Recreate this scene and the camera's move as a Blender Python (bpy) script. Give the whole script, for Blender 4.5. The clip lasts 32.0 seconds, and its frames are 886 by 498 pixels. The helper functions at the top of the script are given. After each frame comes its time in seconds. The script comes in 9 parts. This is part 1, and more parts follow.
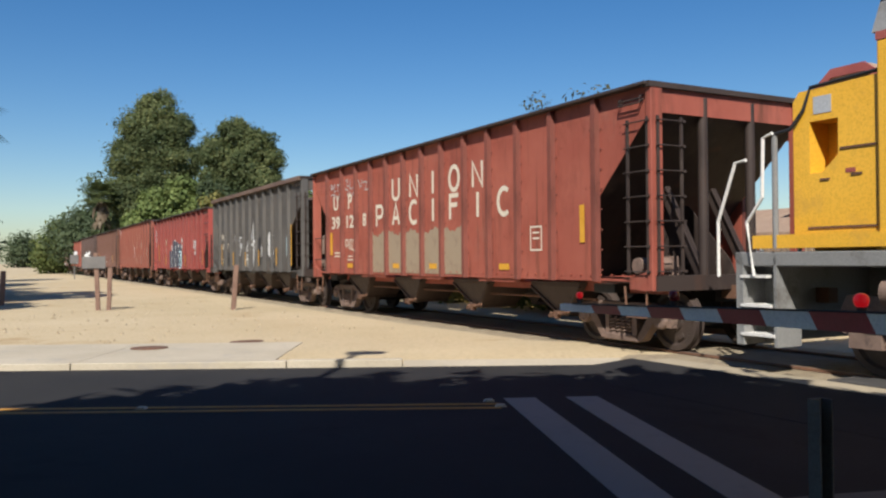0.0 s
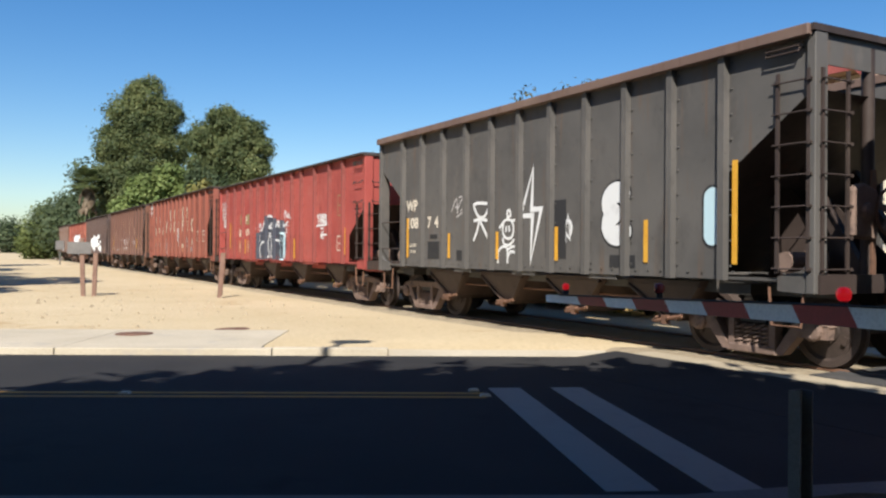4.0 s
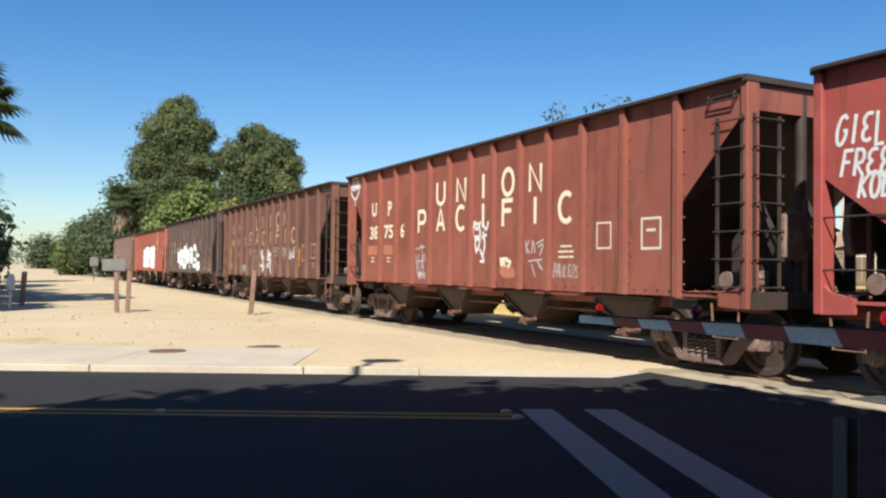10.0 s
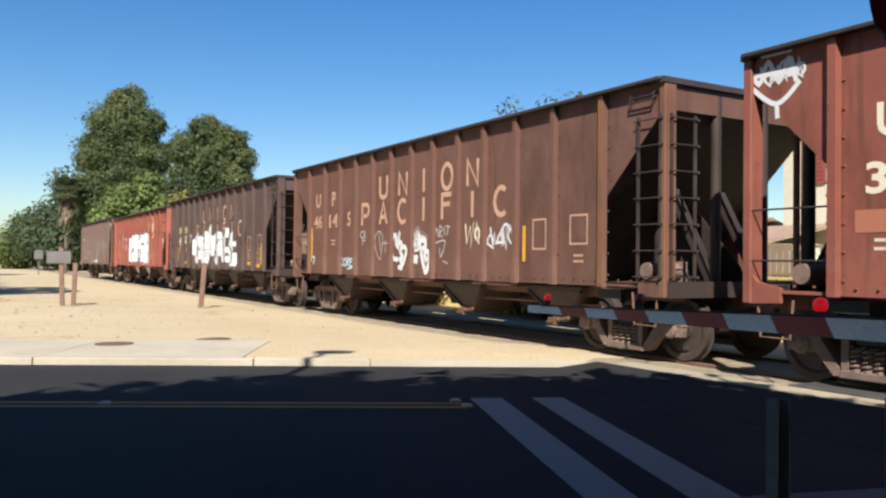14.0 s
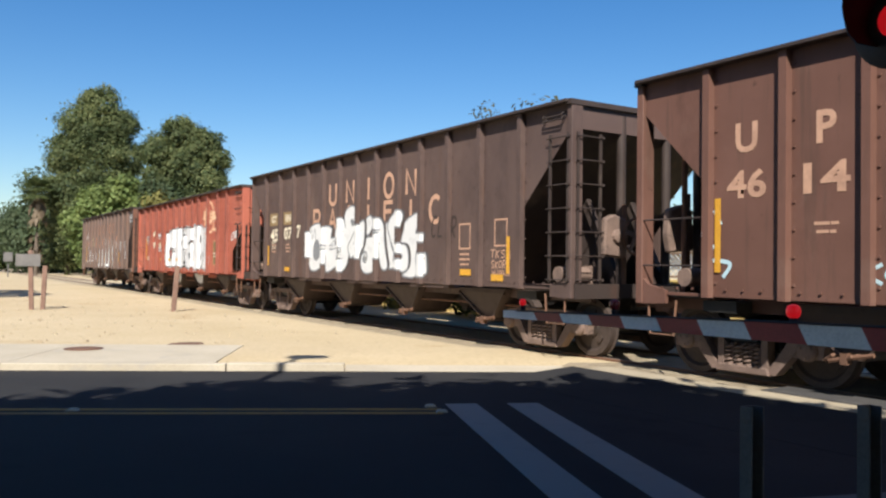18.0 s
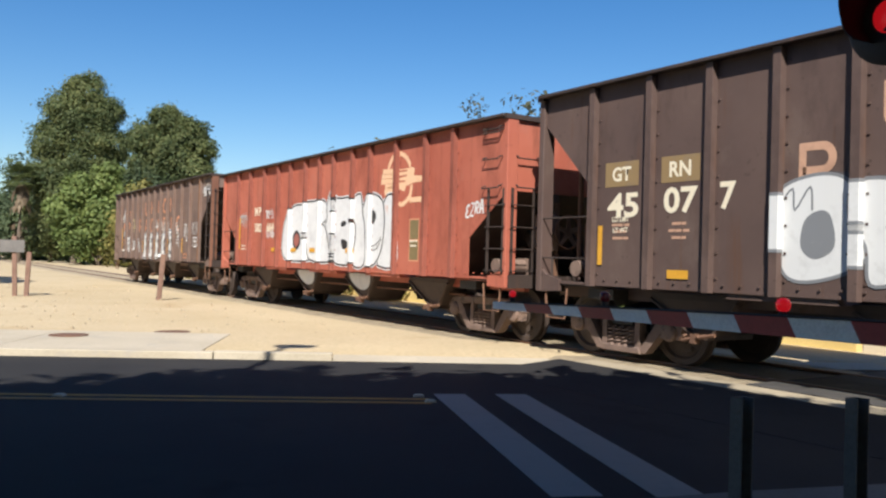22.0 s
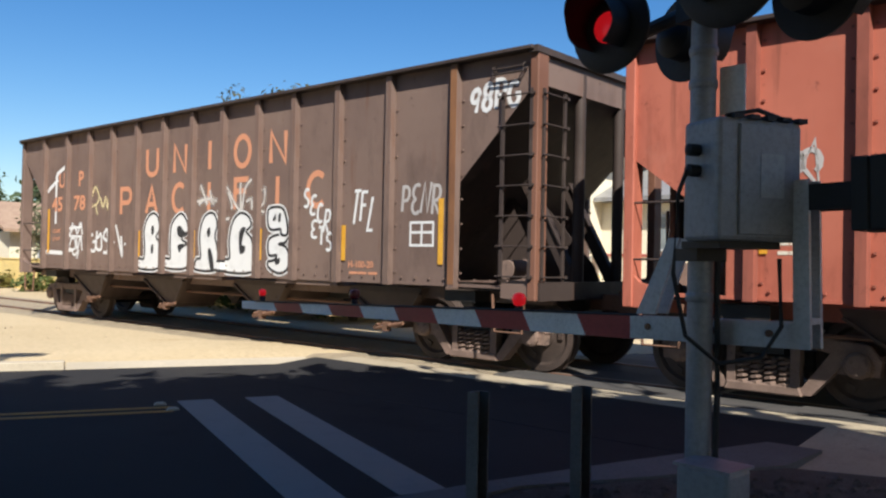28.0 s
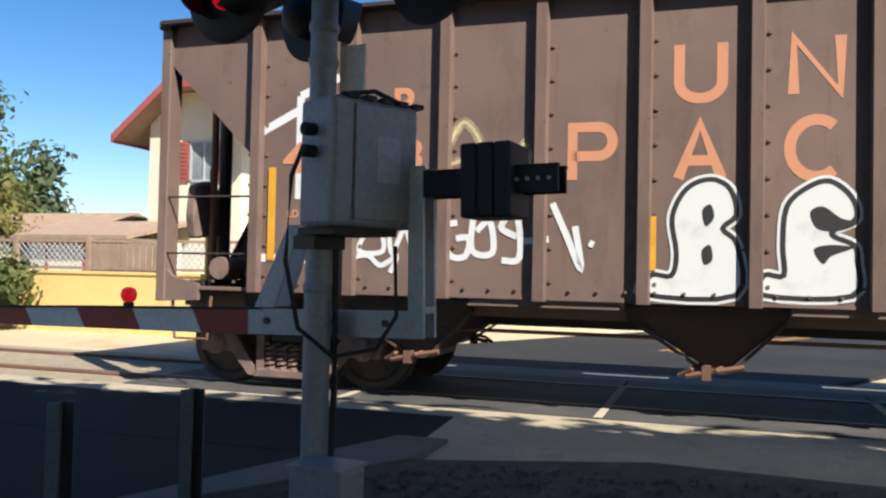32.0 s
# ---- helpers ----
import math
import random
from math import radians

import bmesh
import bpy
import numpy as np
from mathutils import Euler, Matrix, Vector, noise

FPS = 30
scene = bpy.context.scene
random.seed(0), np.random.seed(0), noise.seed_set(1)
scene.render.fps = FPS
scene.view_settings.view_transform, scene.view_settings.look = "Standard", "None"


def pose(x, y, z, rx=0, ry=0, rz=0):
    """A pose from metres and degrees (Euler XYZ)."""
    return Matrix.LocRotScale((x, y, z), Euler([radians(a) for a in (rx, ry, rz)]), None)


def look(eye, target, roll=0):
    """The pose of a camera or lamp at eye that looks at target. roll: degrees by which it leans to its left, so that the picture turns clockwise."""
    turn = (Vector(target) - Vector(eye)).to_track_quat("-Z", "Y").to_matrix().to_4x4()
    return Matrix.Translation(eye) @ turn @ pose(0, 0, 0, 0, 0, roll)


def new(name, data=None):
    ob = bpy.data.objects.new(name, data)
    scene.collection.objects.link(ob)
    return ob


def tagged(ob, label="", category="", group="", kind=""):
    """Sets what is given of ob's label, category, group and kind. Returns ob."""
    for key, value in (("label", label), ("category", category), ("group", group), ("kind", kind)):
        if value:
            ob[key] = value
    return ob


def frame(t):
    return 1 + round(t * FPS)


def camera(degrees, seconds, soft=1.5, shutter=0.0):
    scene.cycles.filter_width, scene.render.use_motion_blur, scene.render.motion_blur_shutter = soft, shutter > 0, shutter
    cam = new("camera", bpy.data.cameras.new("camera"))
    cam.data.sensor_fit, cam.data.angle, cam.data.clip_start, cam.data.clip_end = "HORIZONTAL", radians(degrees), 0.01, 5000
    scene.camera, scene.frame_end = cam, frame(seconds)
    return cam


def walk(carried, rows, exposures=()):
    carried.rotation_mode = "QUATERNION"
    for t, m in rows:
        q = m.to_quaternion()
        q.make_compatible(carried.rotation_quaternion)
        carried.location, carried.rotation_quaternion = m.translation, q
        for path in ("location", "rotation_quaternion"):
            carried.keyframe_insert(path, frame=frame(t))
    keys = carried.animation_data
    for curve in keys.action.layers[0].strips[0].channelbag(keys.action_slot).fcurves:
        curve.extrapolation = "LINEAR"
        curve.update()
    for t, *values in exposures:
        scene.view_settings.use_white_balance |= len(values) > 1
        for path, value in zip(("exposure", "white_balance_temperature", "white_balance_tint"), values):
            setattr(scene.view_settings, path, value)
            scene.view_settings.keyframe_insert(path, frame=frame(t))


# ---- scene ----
cam = camera(56.46, 32.0, soft=2.3)

# seconds, place in metres, then pitch, roll and yaw in degrees
PATH = [
    (0.0, 0.010, -0.012, 1.524, 90.71, 0.51, -0.86),
    (0.5, 0.006, -0.005, 1.514, 89.72, -0.06, 0.33),
    (1.0, -0.002, -0.008, 1.514, 89.53, -0.12, 0.93),
    (1.5, -0.024, -0.021, 1.508, 89.72, 0.05, 1.40),
    (2.0, -0.064, 0.014, 1.511, 90.04, 0.44, 1.05),
    (2.5, -0.080, 0.033, 1.507, 90.29, -0.22, -0.83),
    (3.0, -0.012, 0.019, 1.492, 90.20, -0.92, -2.33),
    (3.5, 0.019, -0.023, 1.486, 90.15, -0.74, -2.04),
    (5.5, 0.010, 0.029, 1.522, 90.36, 0.05, -1.15),
    (6.0, -0.003, 0.021, 1.510, 90.25, -0.36, -1.36),
    (6.5, -0.004, 0.020, 1.516, 90.34, -0.47, -1.13),
    (7.0, -0.009, 0.015, 1.519, 90.75, -0.71, -1.16),
    (7.5, -0.002, 0.008, 1.515, 91.31, -1.08, -0.81),
    (8.0, -0.006, -0.028, 1.513, 91.83, -1.47, 0.37),
    (8.5, -0.016, -0.005, 1.524, 92.03, -1.33, 1.54),
    (9.0, -0.048, 0.005, 1.524, 91.61, -1.03, 1.60),
    (9.5, -0.044, 0.007, 1.516, 91.31, -0.76, 0.74),
    (10.0, -0.029, 0.002, 1.519, 91.36, -0.64, 0.26),
    (10.5, -0.022, -0.000, 1.511, 91.13, -1.07, 0.01),
    (11.0, -0.031, -0.018, 1.506, 91.11, -1.28, -0.46),
    (11.5, -0.034, -0.019, 1.505, 91.48, -1.43, -0.98),
    (12.0, -0.032, -0.018, 1.493, 91.59, -1.35, -1.35),
    (12.5, -0.022, -0.025, 1.490, 91.94, -1.03, -1.64),
    (13.0, -0.010, -0.052, 1.493, 92.21, -0.75, -2.25),
    (13.5, 0.011, -0.057, 1.480, 91.58, -0.76, -2.93),
    (14.0, 0.019, -0.045, 1.481, 90.97, -0.65, -2.90),
    (14.5, 0.038, -0.034, 1.484, 91.29, -0.31, -3.29),
    (16.5, 0.068, -0.006, 1.522, 90.86, -0.28, -3.87),
    (17.0, 0.054, -0.006, 1.493, 91.00, -0.46, -4.27),
    (17.5, 0.040, -0.006, 1.502, 91.20, -0.54, -4.40),
    (18.0, 0.031, 0.002, 1.503, 91.19, -0.76, -4.57),
    (18.5, 0.022, -0.002, 1.493, 91.42, -0.88, -5.05),
    (19.0, 0.024, 0.009, 1.491, 91.65, -0.84, -5.46),
    (19.5, 0.022, 0.006, 1.486, 91.17, -0.90, -4.91),
    (20.0, 0.006, -0.006, 1.484, 90.29, -0.98, -3.46),
    (20.5, 0.003, -0.004, 1.482, 90.24, -1.09, -3.48),
    (21.0, -0.002, -0.003, 1.484, 90.27, -1.37, -4.14),
    (21.5, -0.004, -0.017, 1.475, 90.22, -1.63, -4.94),
    (22.0, -0.024, 0.002, 1.466, 90.78, -1.65, -5.58),
    (22.5, -0.052, 0.034, 1.476, 91.16, -1.36, -6.15),
    (23.0, -0.012, 0.035, 1.478, 91.16, -1.41, -6.45),
    (23.5, 0.029, 0.020, 1.480, 91.16, -1.54, -6.21),
    (24.0, 0.016, 0.014, 1.476, 91.21, -1.20, -3.83),
    (24.5, 0.026, 0.010, 1.479, 90.96, -0.72, -1.72),
    (25.0, 0.041, 0.016, 1.479, 90.72, -0.81, -2.69),
    (25.5, 0.058, 0.043, 1.480, 90.82, -1.02, -5.61),
    (27.5, 0.180, 0.144, 1.484, 90.92, -1.30, -18.89),
    (28.0, 0.170, 0.129, 1.491, 90.83, -1.15, -21.65),
    (28.5, 0.201, 0.148, 1.486, 90.95, -1.07, -23.67),
    (29.0, 0.223, 0.103, 1.484, 91.42, -1.05, -24.58),
    (29.5, 0.265, 0.073, 1.494, 91.02, -1.23, -25.38),
    (30.0, 0.278, 0.025, 1.471, 90.72, -1.43, -26.24),
    (30.5, 0.325, 0.015, 1.498, 89.98, -1.22, -28.35),
    (31.0, 0.331, 0.040, 1.482, 90.14, -0.81, -33.35),
    (31.5, 0.455, 0.150, 1.460, 90.50, -0.80, -38.60),
    (32.0, 0.660, 0.310, 1.415, 91.55, -1.20, -44.10),
]
walk(cam, [(t, pose(x, y, z, rx, ry, rz)) for t, x, y, z, rx, ry, rz in PATH],
     [(0.0, 0.38), (0.5, 0.57), (1.0, 0.72), (3.0, 0.72), (14.0, 0.74), (25.0, 0.69), (28.0, 0.74), (30.0, 0.8), (31.0, 0.92), (32.0, 0.98)])

# ---- the track: heading, distance from the start, and how far the train still has to roll ----
TRACK_TURN = 117.669
TRACK_OFF = 9.773
RAIL_Z = 0.12
ROLL = [
    (0.0, 120.68),
    (1.0, 116.15),
    (2.0, 111.72),
    (3.5, 104.99),
    (5.5, 96.13),
    (7.0, 89.57),
    (8.0, 85.25),
    (9.0, 81.12),
    (10.0, 77.06),
    (11.0, 73.22),
    (12.0, 69.43),
    (13.0, 65.75),
    (14.5, 60.36),
    (16.5, 53.30),
    (18.0, 48.09),
    (19.0, 44.62),
    (20.0, 41.26),
    (21.0, 37.93),
    (22.0, 34.52),
    (23.0, 31.07),
    (24.0, 27.73),
    (25.5, 22.75),
    (27.5, 15.72),
    (28.0, 13.98),
    (29.0, 10.52),
    (30.0, 7.06),
    (31.0, 3.53),
    (32.0, 0.06),
]

# ---- light ----
SUN_EL, SUN_FROM = 43.0, Vector((-0.15, -0.99, 0)).normalized()
world = bpy.data.worlds.new("sky")
scene.world = world
world.use_nodes = True
wn = world.node_tree
sky = wn.nodes.new("ShaderNodeTexSky")
sky.sky_type, sky.sun_disc = "NISHITA", False
sky.sun_elevation = radians(SUN_EL)
sky.sun_rotation = math.atan2(SUN_FROM.x, SUN_FROM.y)
sky.altitude, sky.air_density, sky.dust_density, sky.ozone_density = 60, 1.0, 0.6, 2.6
wn.nodes["Background"].inputs[1].default_value = 0.08
deep = wn.nodes.new("ShaderNodeHueSaturation")
deep.inputs["Saturation"].default_value = 1.36
deep.inputs["Hue"].default_value = 0.505
wn.links.new(sky.outputs[0], deep.inputs["Color"])
wn.links.new(deep.outputs[0], wn.nodes["Background"].inputs[0])
sun = bpy.data.lights.new("sun", "SUN")
sun.energy, sun.angle, sun.color = 5.0, radians(0.53), (1.0, 0.945, 0.86)
sun_ob = new("sun", sun)
sun_ob.matrix_basis = look(SUN_FROM * math.cos(radians(SUN_EL)) * 40 + Vector((0, 0, 40 * math.sin(radians(SUN_EL)))), (0, 0, 0))
scene.view_settings.exposure = 0.5


# ---- materials ----
def nodes_of(name):
    m = bpy.data.materials.new(name)
    m.use_nodes = True
    nt = m.node_tree
    return m, nt, nt.nodes["Principled BSDF"]


def noise_node(nt, scale, detail=6.0, rough=0.6, stretch=None, seed=0.0):
    co = nt.nodes.new("ShaderNodeTexCoord")
    mp = nt.nodes.new("ShaderNodeMapping")
    mp.inputs["Location"].default_value = (seed, seed * 1.7, seed * 0.6)
    if stretch:
        mp.inputs["Scale"].default_value = stretch
    n = nt.nodes.new("ShaderNodeTexNoise")
    n.inputs["Scale"].default_value, n.inputs["Detail"].default_value, n.inputs["Roughness"].default_value = scale, detail, rough
    nt.links.new(co.outputs["Object"], mp.inputs["Vector"])
    nt.links.new(mp.outputs[0], n.inputs["Vector"])
    return n.outputs["Fac"]


def ramp(nt, fac, a, b):
    r = nt.nodes.new("ShaderNodeMapRange")
    r.inputs["From Min"].default_value, r.inputs["From Max"].default_value = a, b
    nt.links.new(fac, r.inputs["Value"])
    return r.outputs[0]


def mix(nt, fac, a, b):
    m = nt.nodes.new("ShaderNodeMix")
    m.data_type = "RGBA"
    for sock, v in ((m.inputs[0], fac), (m.inputs[6], a), (m.inputs[7], b)):
        if isinstance(v, (tuple, float, int)):
            sock.default_value = (*v, 1) if isinstance(v, tuple) else v
        else:
            nt.links.new(v, sock)
    return m.outputs[2]


def bump(nt, bsdf, fac, strength=0.3, distance=0.01):
    b = nt.nodes.new("ShaderNodeBump")
    b.inputs["Strength"].default_value, b.inputs["Distance"].default_value = strength, distance
    nt.links.new(fac, b.inputs["Height"])
    nt.links.new(b.outputs[0], bsdf.inputs["Normal"])


def surface(name, a, b, scale=4.0, rough=0.7, metal=0.0, grain=60.0, relief=0.25, depth=0.005, c=None, stretch=None, lo=0.35, hi=0.65, seed=0.0, vary=0.0):
    """A worn surface: two tones in broad patches, a fine grain, and stains of a third tone."""
    m, nt, bs = nodes_of(name)
    broad = ramp(nt, noise_node(nt, scale, 5, 0.6, stretch, seed), lo, hi)
    col = mix(nt, broad, a, b)
    fine = noise_node(nt, grain, 4, 0.7, stretch, seed + 3)
    dark = tuple(v * 0.72 for v in a)
    col = mix(nt, ramp(nt, fine, 0.45, 0.8), col, dark)
    if c:
        col = mix(nt, ramp(nt, noise_node(nt, scale * 2.3, 8, 0.7, stretch, seed + 9), 0.56, 0.7), col, c)
    if vary:
        oi = nt.nodes.new("ShaderNodeObjectInfo")
        hs = nt.nodes.new("ShaderNodeHueSaturation")
        v = nt.nodes.new("ShaderNodeMapRange")
        v.inputs["To Min"].default_value, v.inputs["To Max"].default_value = 1 - vary, 1 + vary
        nt.links.new(oi.outputs["Random"], v.inputs["Value"])
        nt.links.new(v.outputs[0], hs.inputs["Value"])
        nt.links.new(col, hs.inputs["Color"])
        col = hs.outputs[0]
    nt.links.new(col, bs.inputs["Base Color"])
    bs.inputs["Roughness"].default_value, bs.inputs["Metallic"].default_value = rough, metal
    bump(nt, bs, fine, relief, depth)
    return m


def car_paint(name, a, b, rust, streak=0.5, seed=0.0, rough=0.55):
    """Old wagon paint: faded patches, rust that runs down the sheets, grime and small dents."""
    m, nt, bs = nodes_of(name)
    col = mix(nt, ramp(nt, noise_node(nt, 0.7, 4, 0.55, None, seed), 0.35, 0.65), a, b)
    runs = noise_node(nt, 3.0, 5, 0.6, (2.2, 1, 0.16), seed + 5)
    col = mix(nt, ramp(nt, runs, 0.62 - 0.12 * streak, 0.80), col, rust)
    spots = noise_node(nt, 5.5, 8, 0.7, None, seed + 8)
    col = mix(nt, ramp(nt, spots, 0.63, 0.72), col, tuple(v * 0.45 for v in a))
    dust = noise_node(nt, 1.3, 6, 0.65, (1, 1, 0.7), seed + 12)
    col = mix(nt, ramp(nt, dust, 0.58, 0.95), col, tuple(0.55 * v + 0.45 * w for v, w in zip(b, (0.25, 0.2, 0.16))))
    grime = noise_node(nt, 1.1, 8, 0.72, (1, 1, 0.4), seed + 20)
    col = mix(nt, ramp(nt, grime, 0.52, 0.8), col, tuple(v * 0.5 for v in a))
    nt.links.new(col, bs.inputs["Base Color"])
    r = nt.nodes.new("ShaderNodeMapRange")
    r.inputs["To Min"].default_value, r.inputs["To Max"].default_value = rough - 0.1, rough + 0.2
    nt.links.new(spots, r.inputs["Value"])
    nt.links.new(r.outputs[0], bs.inputs["Roughness"])
    bs.inputs["Specular IOR Level"].default_value = 0.3
    bump(nt, bs, noise_node(nt, 1.7, 3, 0.5, None, seed + 2), 0.35, 0.03)
    return m


def stencil(name, col, fade=0.45, seed=0.0, rough=0.6, wear=(0.2, 0.16, 0.13)):
    """Painted lettering, faded in patches."""
    m, nt, bs = nodes_of(name)
    n = noise_node(nt, 3.0, 8, 0.72, (1, 1, 1), seed)
    c = mix(nt, ramp(nt, n, 0.62 - 0.2 * fade, 0.85), col, wear)
    nt.links.new(c, bs.inputs["Base Color"])
    bs.inputs["Roughness"].default_value = rough
    return m


def glow(name, col, strength):
    m, nt, bs = nodes_of(name)
    bs.inputs["Base Color"].default_value = (*col, 1)
    bs.inputs["Emission Color"].default_value = (*col, 1)
    bs.inputs["Emission Strength"].default_value = strength
    bs.inputs["Roughness"].default_value = 0.3
    return m


def leaf_mat(name, a, b, seed=0.0):
    m, nt, bs = nodes_of(name)
    geo = nt.nodes.new("ShaderNodeNewGeometry")
    col = mix(nt, geo.outputs["Random Per Island"], a, b)
    patch = noise_node(nt, 0.25, 4, 0.6, None, seed)
    col = mix(nt, ramp(nt, patch, 0.4, 0.7), col, tuple(0.6 * v for v in a))
    nt.links.new(col, bs.inputs["Base Color"])
    bs.inputs["Roughness"].default_value = 0.6
    bs.inputs["Specular IOR Level"].default_value = 0.25
    tr = nt.nodes.new("ShaderNodeBsdfTranslucent")
    nt.links.new(col, tr.inputs["Color"])
    ms = nt.nodes.new("ShaderNodeMixShader")
    ms.inputs[0].default_value = 0.4
    nt.links.new(bs.outputs[0], ms.inputs[1])
    nt.links.new(tr.outputs[0], ms.inputs[2])
    nt.links.new(ms.outputs[0], nt.nodes["Material Output"].inputs["Surface"])
    return m


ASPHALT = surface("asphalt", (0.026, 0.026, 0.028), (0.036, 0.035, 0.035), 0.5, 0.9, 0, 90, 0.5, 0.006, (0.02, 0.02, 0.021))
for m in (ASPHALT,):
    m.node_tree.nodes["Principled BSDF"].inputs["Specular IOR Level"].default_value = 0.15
OLD_ASPHALT = surface("grey_asphalt", (0.11, 0.1, 0.095), (0.16, 0.15, 0.135), 0.6, 0.9, 0, 90, 0.5, 0.006, (0.07, 0.068, 0.066))
DUSTY_ASPHALT = surface("dusty_worn_asphalt", (0.042, 0.039, 0.034), (0.075, 0.066, 0.053), 0.7, 0.95, 0, 70, 0.6, 0.006, (0.04, 0.038, 0.034))
SAND = surface("dry_sandy_ground", (0.45, 0.355, 0.215), (0.53, 0.43, 0.28), 0.18, 0.95, 0, 14, 0.6, 0.03, (0.36, 0.25, 0.125))
DUST = surface("sandy_dust_on_concrete", (0.34, 0.285, 0.2), (0.42, 0.355, 0.25), 1.2, 0.95, 0, 40, 0.5, 0.006, (0.24, 0.2, 0.15))
CONCRETE = surface("pale_concrete", (0.42, 0.365, 0.275), (0.5, 0.44, 0.34), 0.7, 0.9, 0, 50, 0.3, 0.004, (0.34, 0.31, 0.27))
# kerb and footing concrete, its tone darkened to stand in for tree shade
KERB_GREY = surface("stained_concrete_darkened_for_shade", (0.1, 0.097, 0.092), (0.15, 0.144, 0.134), 0.9, 0.9, 0, 50, 0.4, 0.004, (0.12, 0.115, 0.11))
GRAVEL = surface("ballast", (0.34, 0.275, 0.185), (0.44, 0.36, 0.245), 5.0, 0.95, 0, 40, 0.9, 0.04, (0.2, 0.15, 0.11))
EARTH = surface("dark_bark_mulch", (0.07, 0.055, 0.045), (0.11, 0.09, 0.075), 3.0, 0.95, 0, 45, 0.9, 0.03, (0.15, 0.125, 0.1))
YELLOW_LINE = stencil("yellow_road_paint", (0.42, 0.2, 0.03), 0.8, 1.0, 0.8, (0.1, 0.08, 0.06))
WHITE_LINE = stencil("white_road_paint", (0.24, 0.225, 0.205), 0.5, 2.0, 0.8, (0.16, 0.16, 0.16))
STEEL = surface("worn_rail_steel", (0.17, 0.135, 0.115), (0.26, 0.22, 0.19), 3.0, 0.5, 0.5, 80, 0.1, 0.002)
RUST = surface("rusty_steel", (0.13, 0.07, 0.045), (0.2, 0.1, 0.06), 2.0, 0.8, 0.1, 60, 0.4, 0.004, (0.07, 0.045, 0.035))
TRUCK_RUST = surface("dusty_cast_steel", (0.15, 0.102, 0.082), (0.235, 0.16, 0.126), 2.5, 0.85, 0.0, 60, 0.4, 0.004, (0.07, 0.05, 0.045))
GREASE = surface("greasy_black_steel", (0.022, 0.02, 0.019), (0.04, 0.035, 0.03), 2.0, 0.6, 0.2, 50, 0.3, 0.004)
GALV = surface("galvanised_steel", (0.25, 0.265, 0.29), (0.3, 0.315, 0.34), 1.6, 0.48, 0.15, 30, 0.08, 0.001, (0.22, 0.225, 0.235))
ALU = surface("painted_aluminium", (0.42, 0.44, 0.46), (0.5, 0.52, 0.54), 1.5, 0.45, 0.15, 40, 0.1, 0.001, (0.36, 0.37, 0.38))
BLACK = surface("black_enamel", (0.012, 0.013, 0.016), (0.02, 0.021, 0.025), 2.0, 0.65, 0, 40, 0.1, 0.001)
RUBBER = surface("black_rubber", (0.015, 0.015, 0.015), (0.025, 0.025, 0.025), 2.0, 0.7, 0, 40, 0.2, 0.002)
ARM_WHITE = surface("white_reflective_board", (0.7, 0.7, 0.69), (0.8, 0.8, 0.78), 2.0, 0.5, 0, 60, 0.1, 0.001)
ARM_RED = surface("red_reflective_board", (0.3, 0.016, 0.022), (0.36, 0.025, 0.03), 2.0, 0.45, 0, 60, 0.1, 0.001)
RED_ON = glow("lit_red_lens", (0.6, 0.008, 0.014), 0.32)
RED_OFF = surface("unlit_red_lens", (0.12, 0.01, 0.012), (0.16, 0.015, 0.015), 3.0, 0.25, 0, 30, 0.1, 0.001)
STUCCO_YELLOW = surface("yellow_painted_wall", (0.62, 0.46, 0.17), (0.7, 0.54, 0.22), 0.5, 0.9, 0, 40, 0.3, 0.005, (0.5, 0.38, 0.17))
STUCCO_CREAM = surface("cream_stucco", (0.66, 0.6, 0.46), (0.72, 0.66, 0.52), 0.4, 0.9, 0, 35, 0.3, 0.006)
TRIM_RED = surface("dark_red_trim_paint", (0.3, 0.07, 0.06), (0.36, 0.1, 0.08), 1.5, 0.6, 0, 40, 0.1, 0.002)
ROOF = surface("brown_roof_shingle", (0.3, 0.2, 0.14), (0.38, 0.27, 0.19), 3.0, 0.9, 0, 25, 0.6, 0.02, (0.2, 0.13, 0.09))
FENCE = surface("weathered_fence_wood", (0.24, 0.17, 0.12), (0.33, 0.25, 0.18), 2.0, 0.9, 0, 40, 0.4, 0.005)
POST_WOOD = surface("old_post_wood", (0.17, 0.1, 0.075), (0.25, 0.155, 0.115), 2.0, 0.9, 0, 50, 0.5, 0.006, (0.14, 0.09, 0.07))
BARK = surface("grey_brown_bark", (0.1, 0.075, 0.055), (0.17, 0.135, 0.1), 3.0, 0.95, 0, 20, 0.9, 0.04)
SIGN_GREY = surface("back_of_weathered_sign", (0.13, 0.125, 0.12), (0.19, 0.18, 0.17), 2.0, 0.6, 0.2, 40, 0.2, 0.002)
LEAF_A = leaf_mat("broadleaf_foliage", (0.095, 0.13, 0.042), (0.19, 0.22, 0.07))
LEAF_BIG = leaf_mat("dense_dark_green_foliage", (0.08, 0.12, 0.05), (0.25, 0.265, 0.11), 8)
LEAF_BRIGHT = leaf_mat("bright_green_foliage", (0.13, 0.19, 0.06), (0.25, 0.3, 0.1), 9)
LEAF_DARK = leaf_mat("dark_conifer_foliage", (0.07, 0.105, 0.055), (0.135, 0.17, 0.085), 2)
LEAF_YELLOW = leaf_mat("yellowing_foliage", (0.2, 0.19, 0.055), (0.33, 0.29, 0.1), 3)
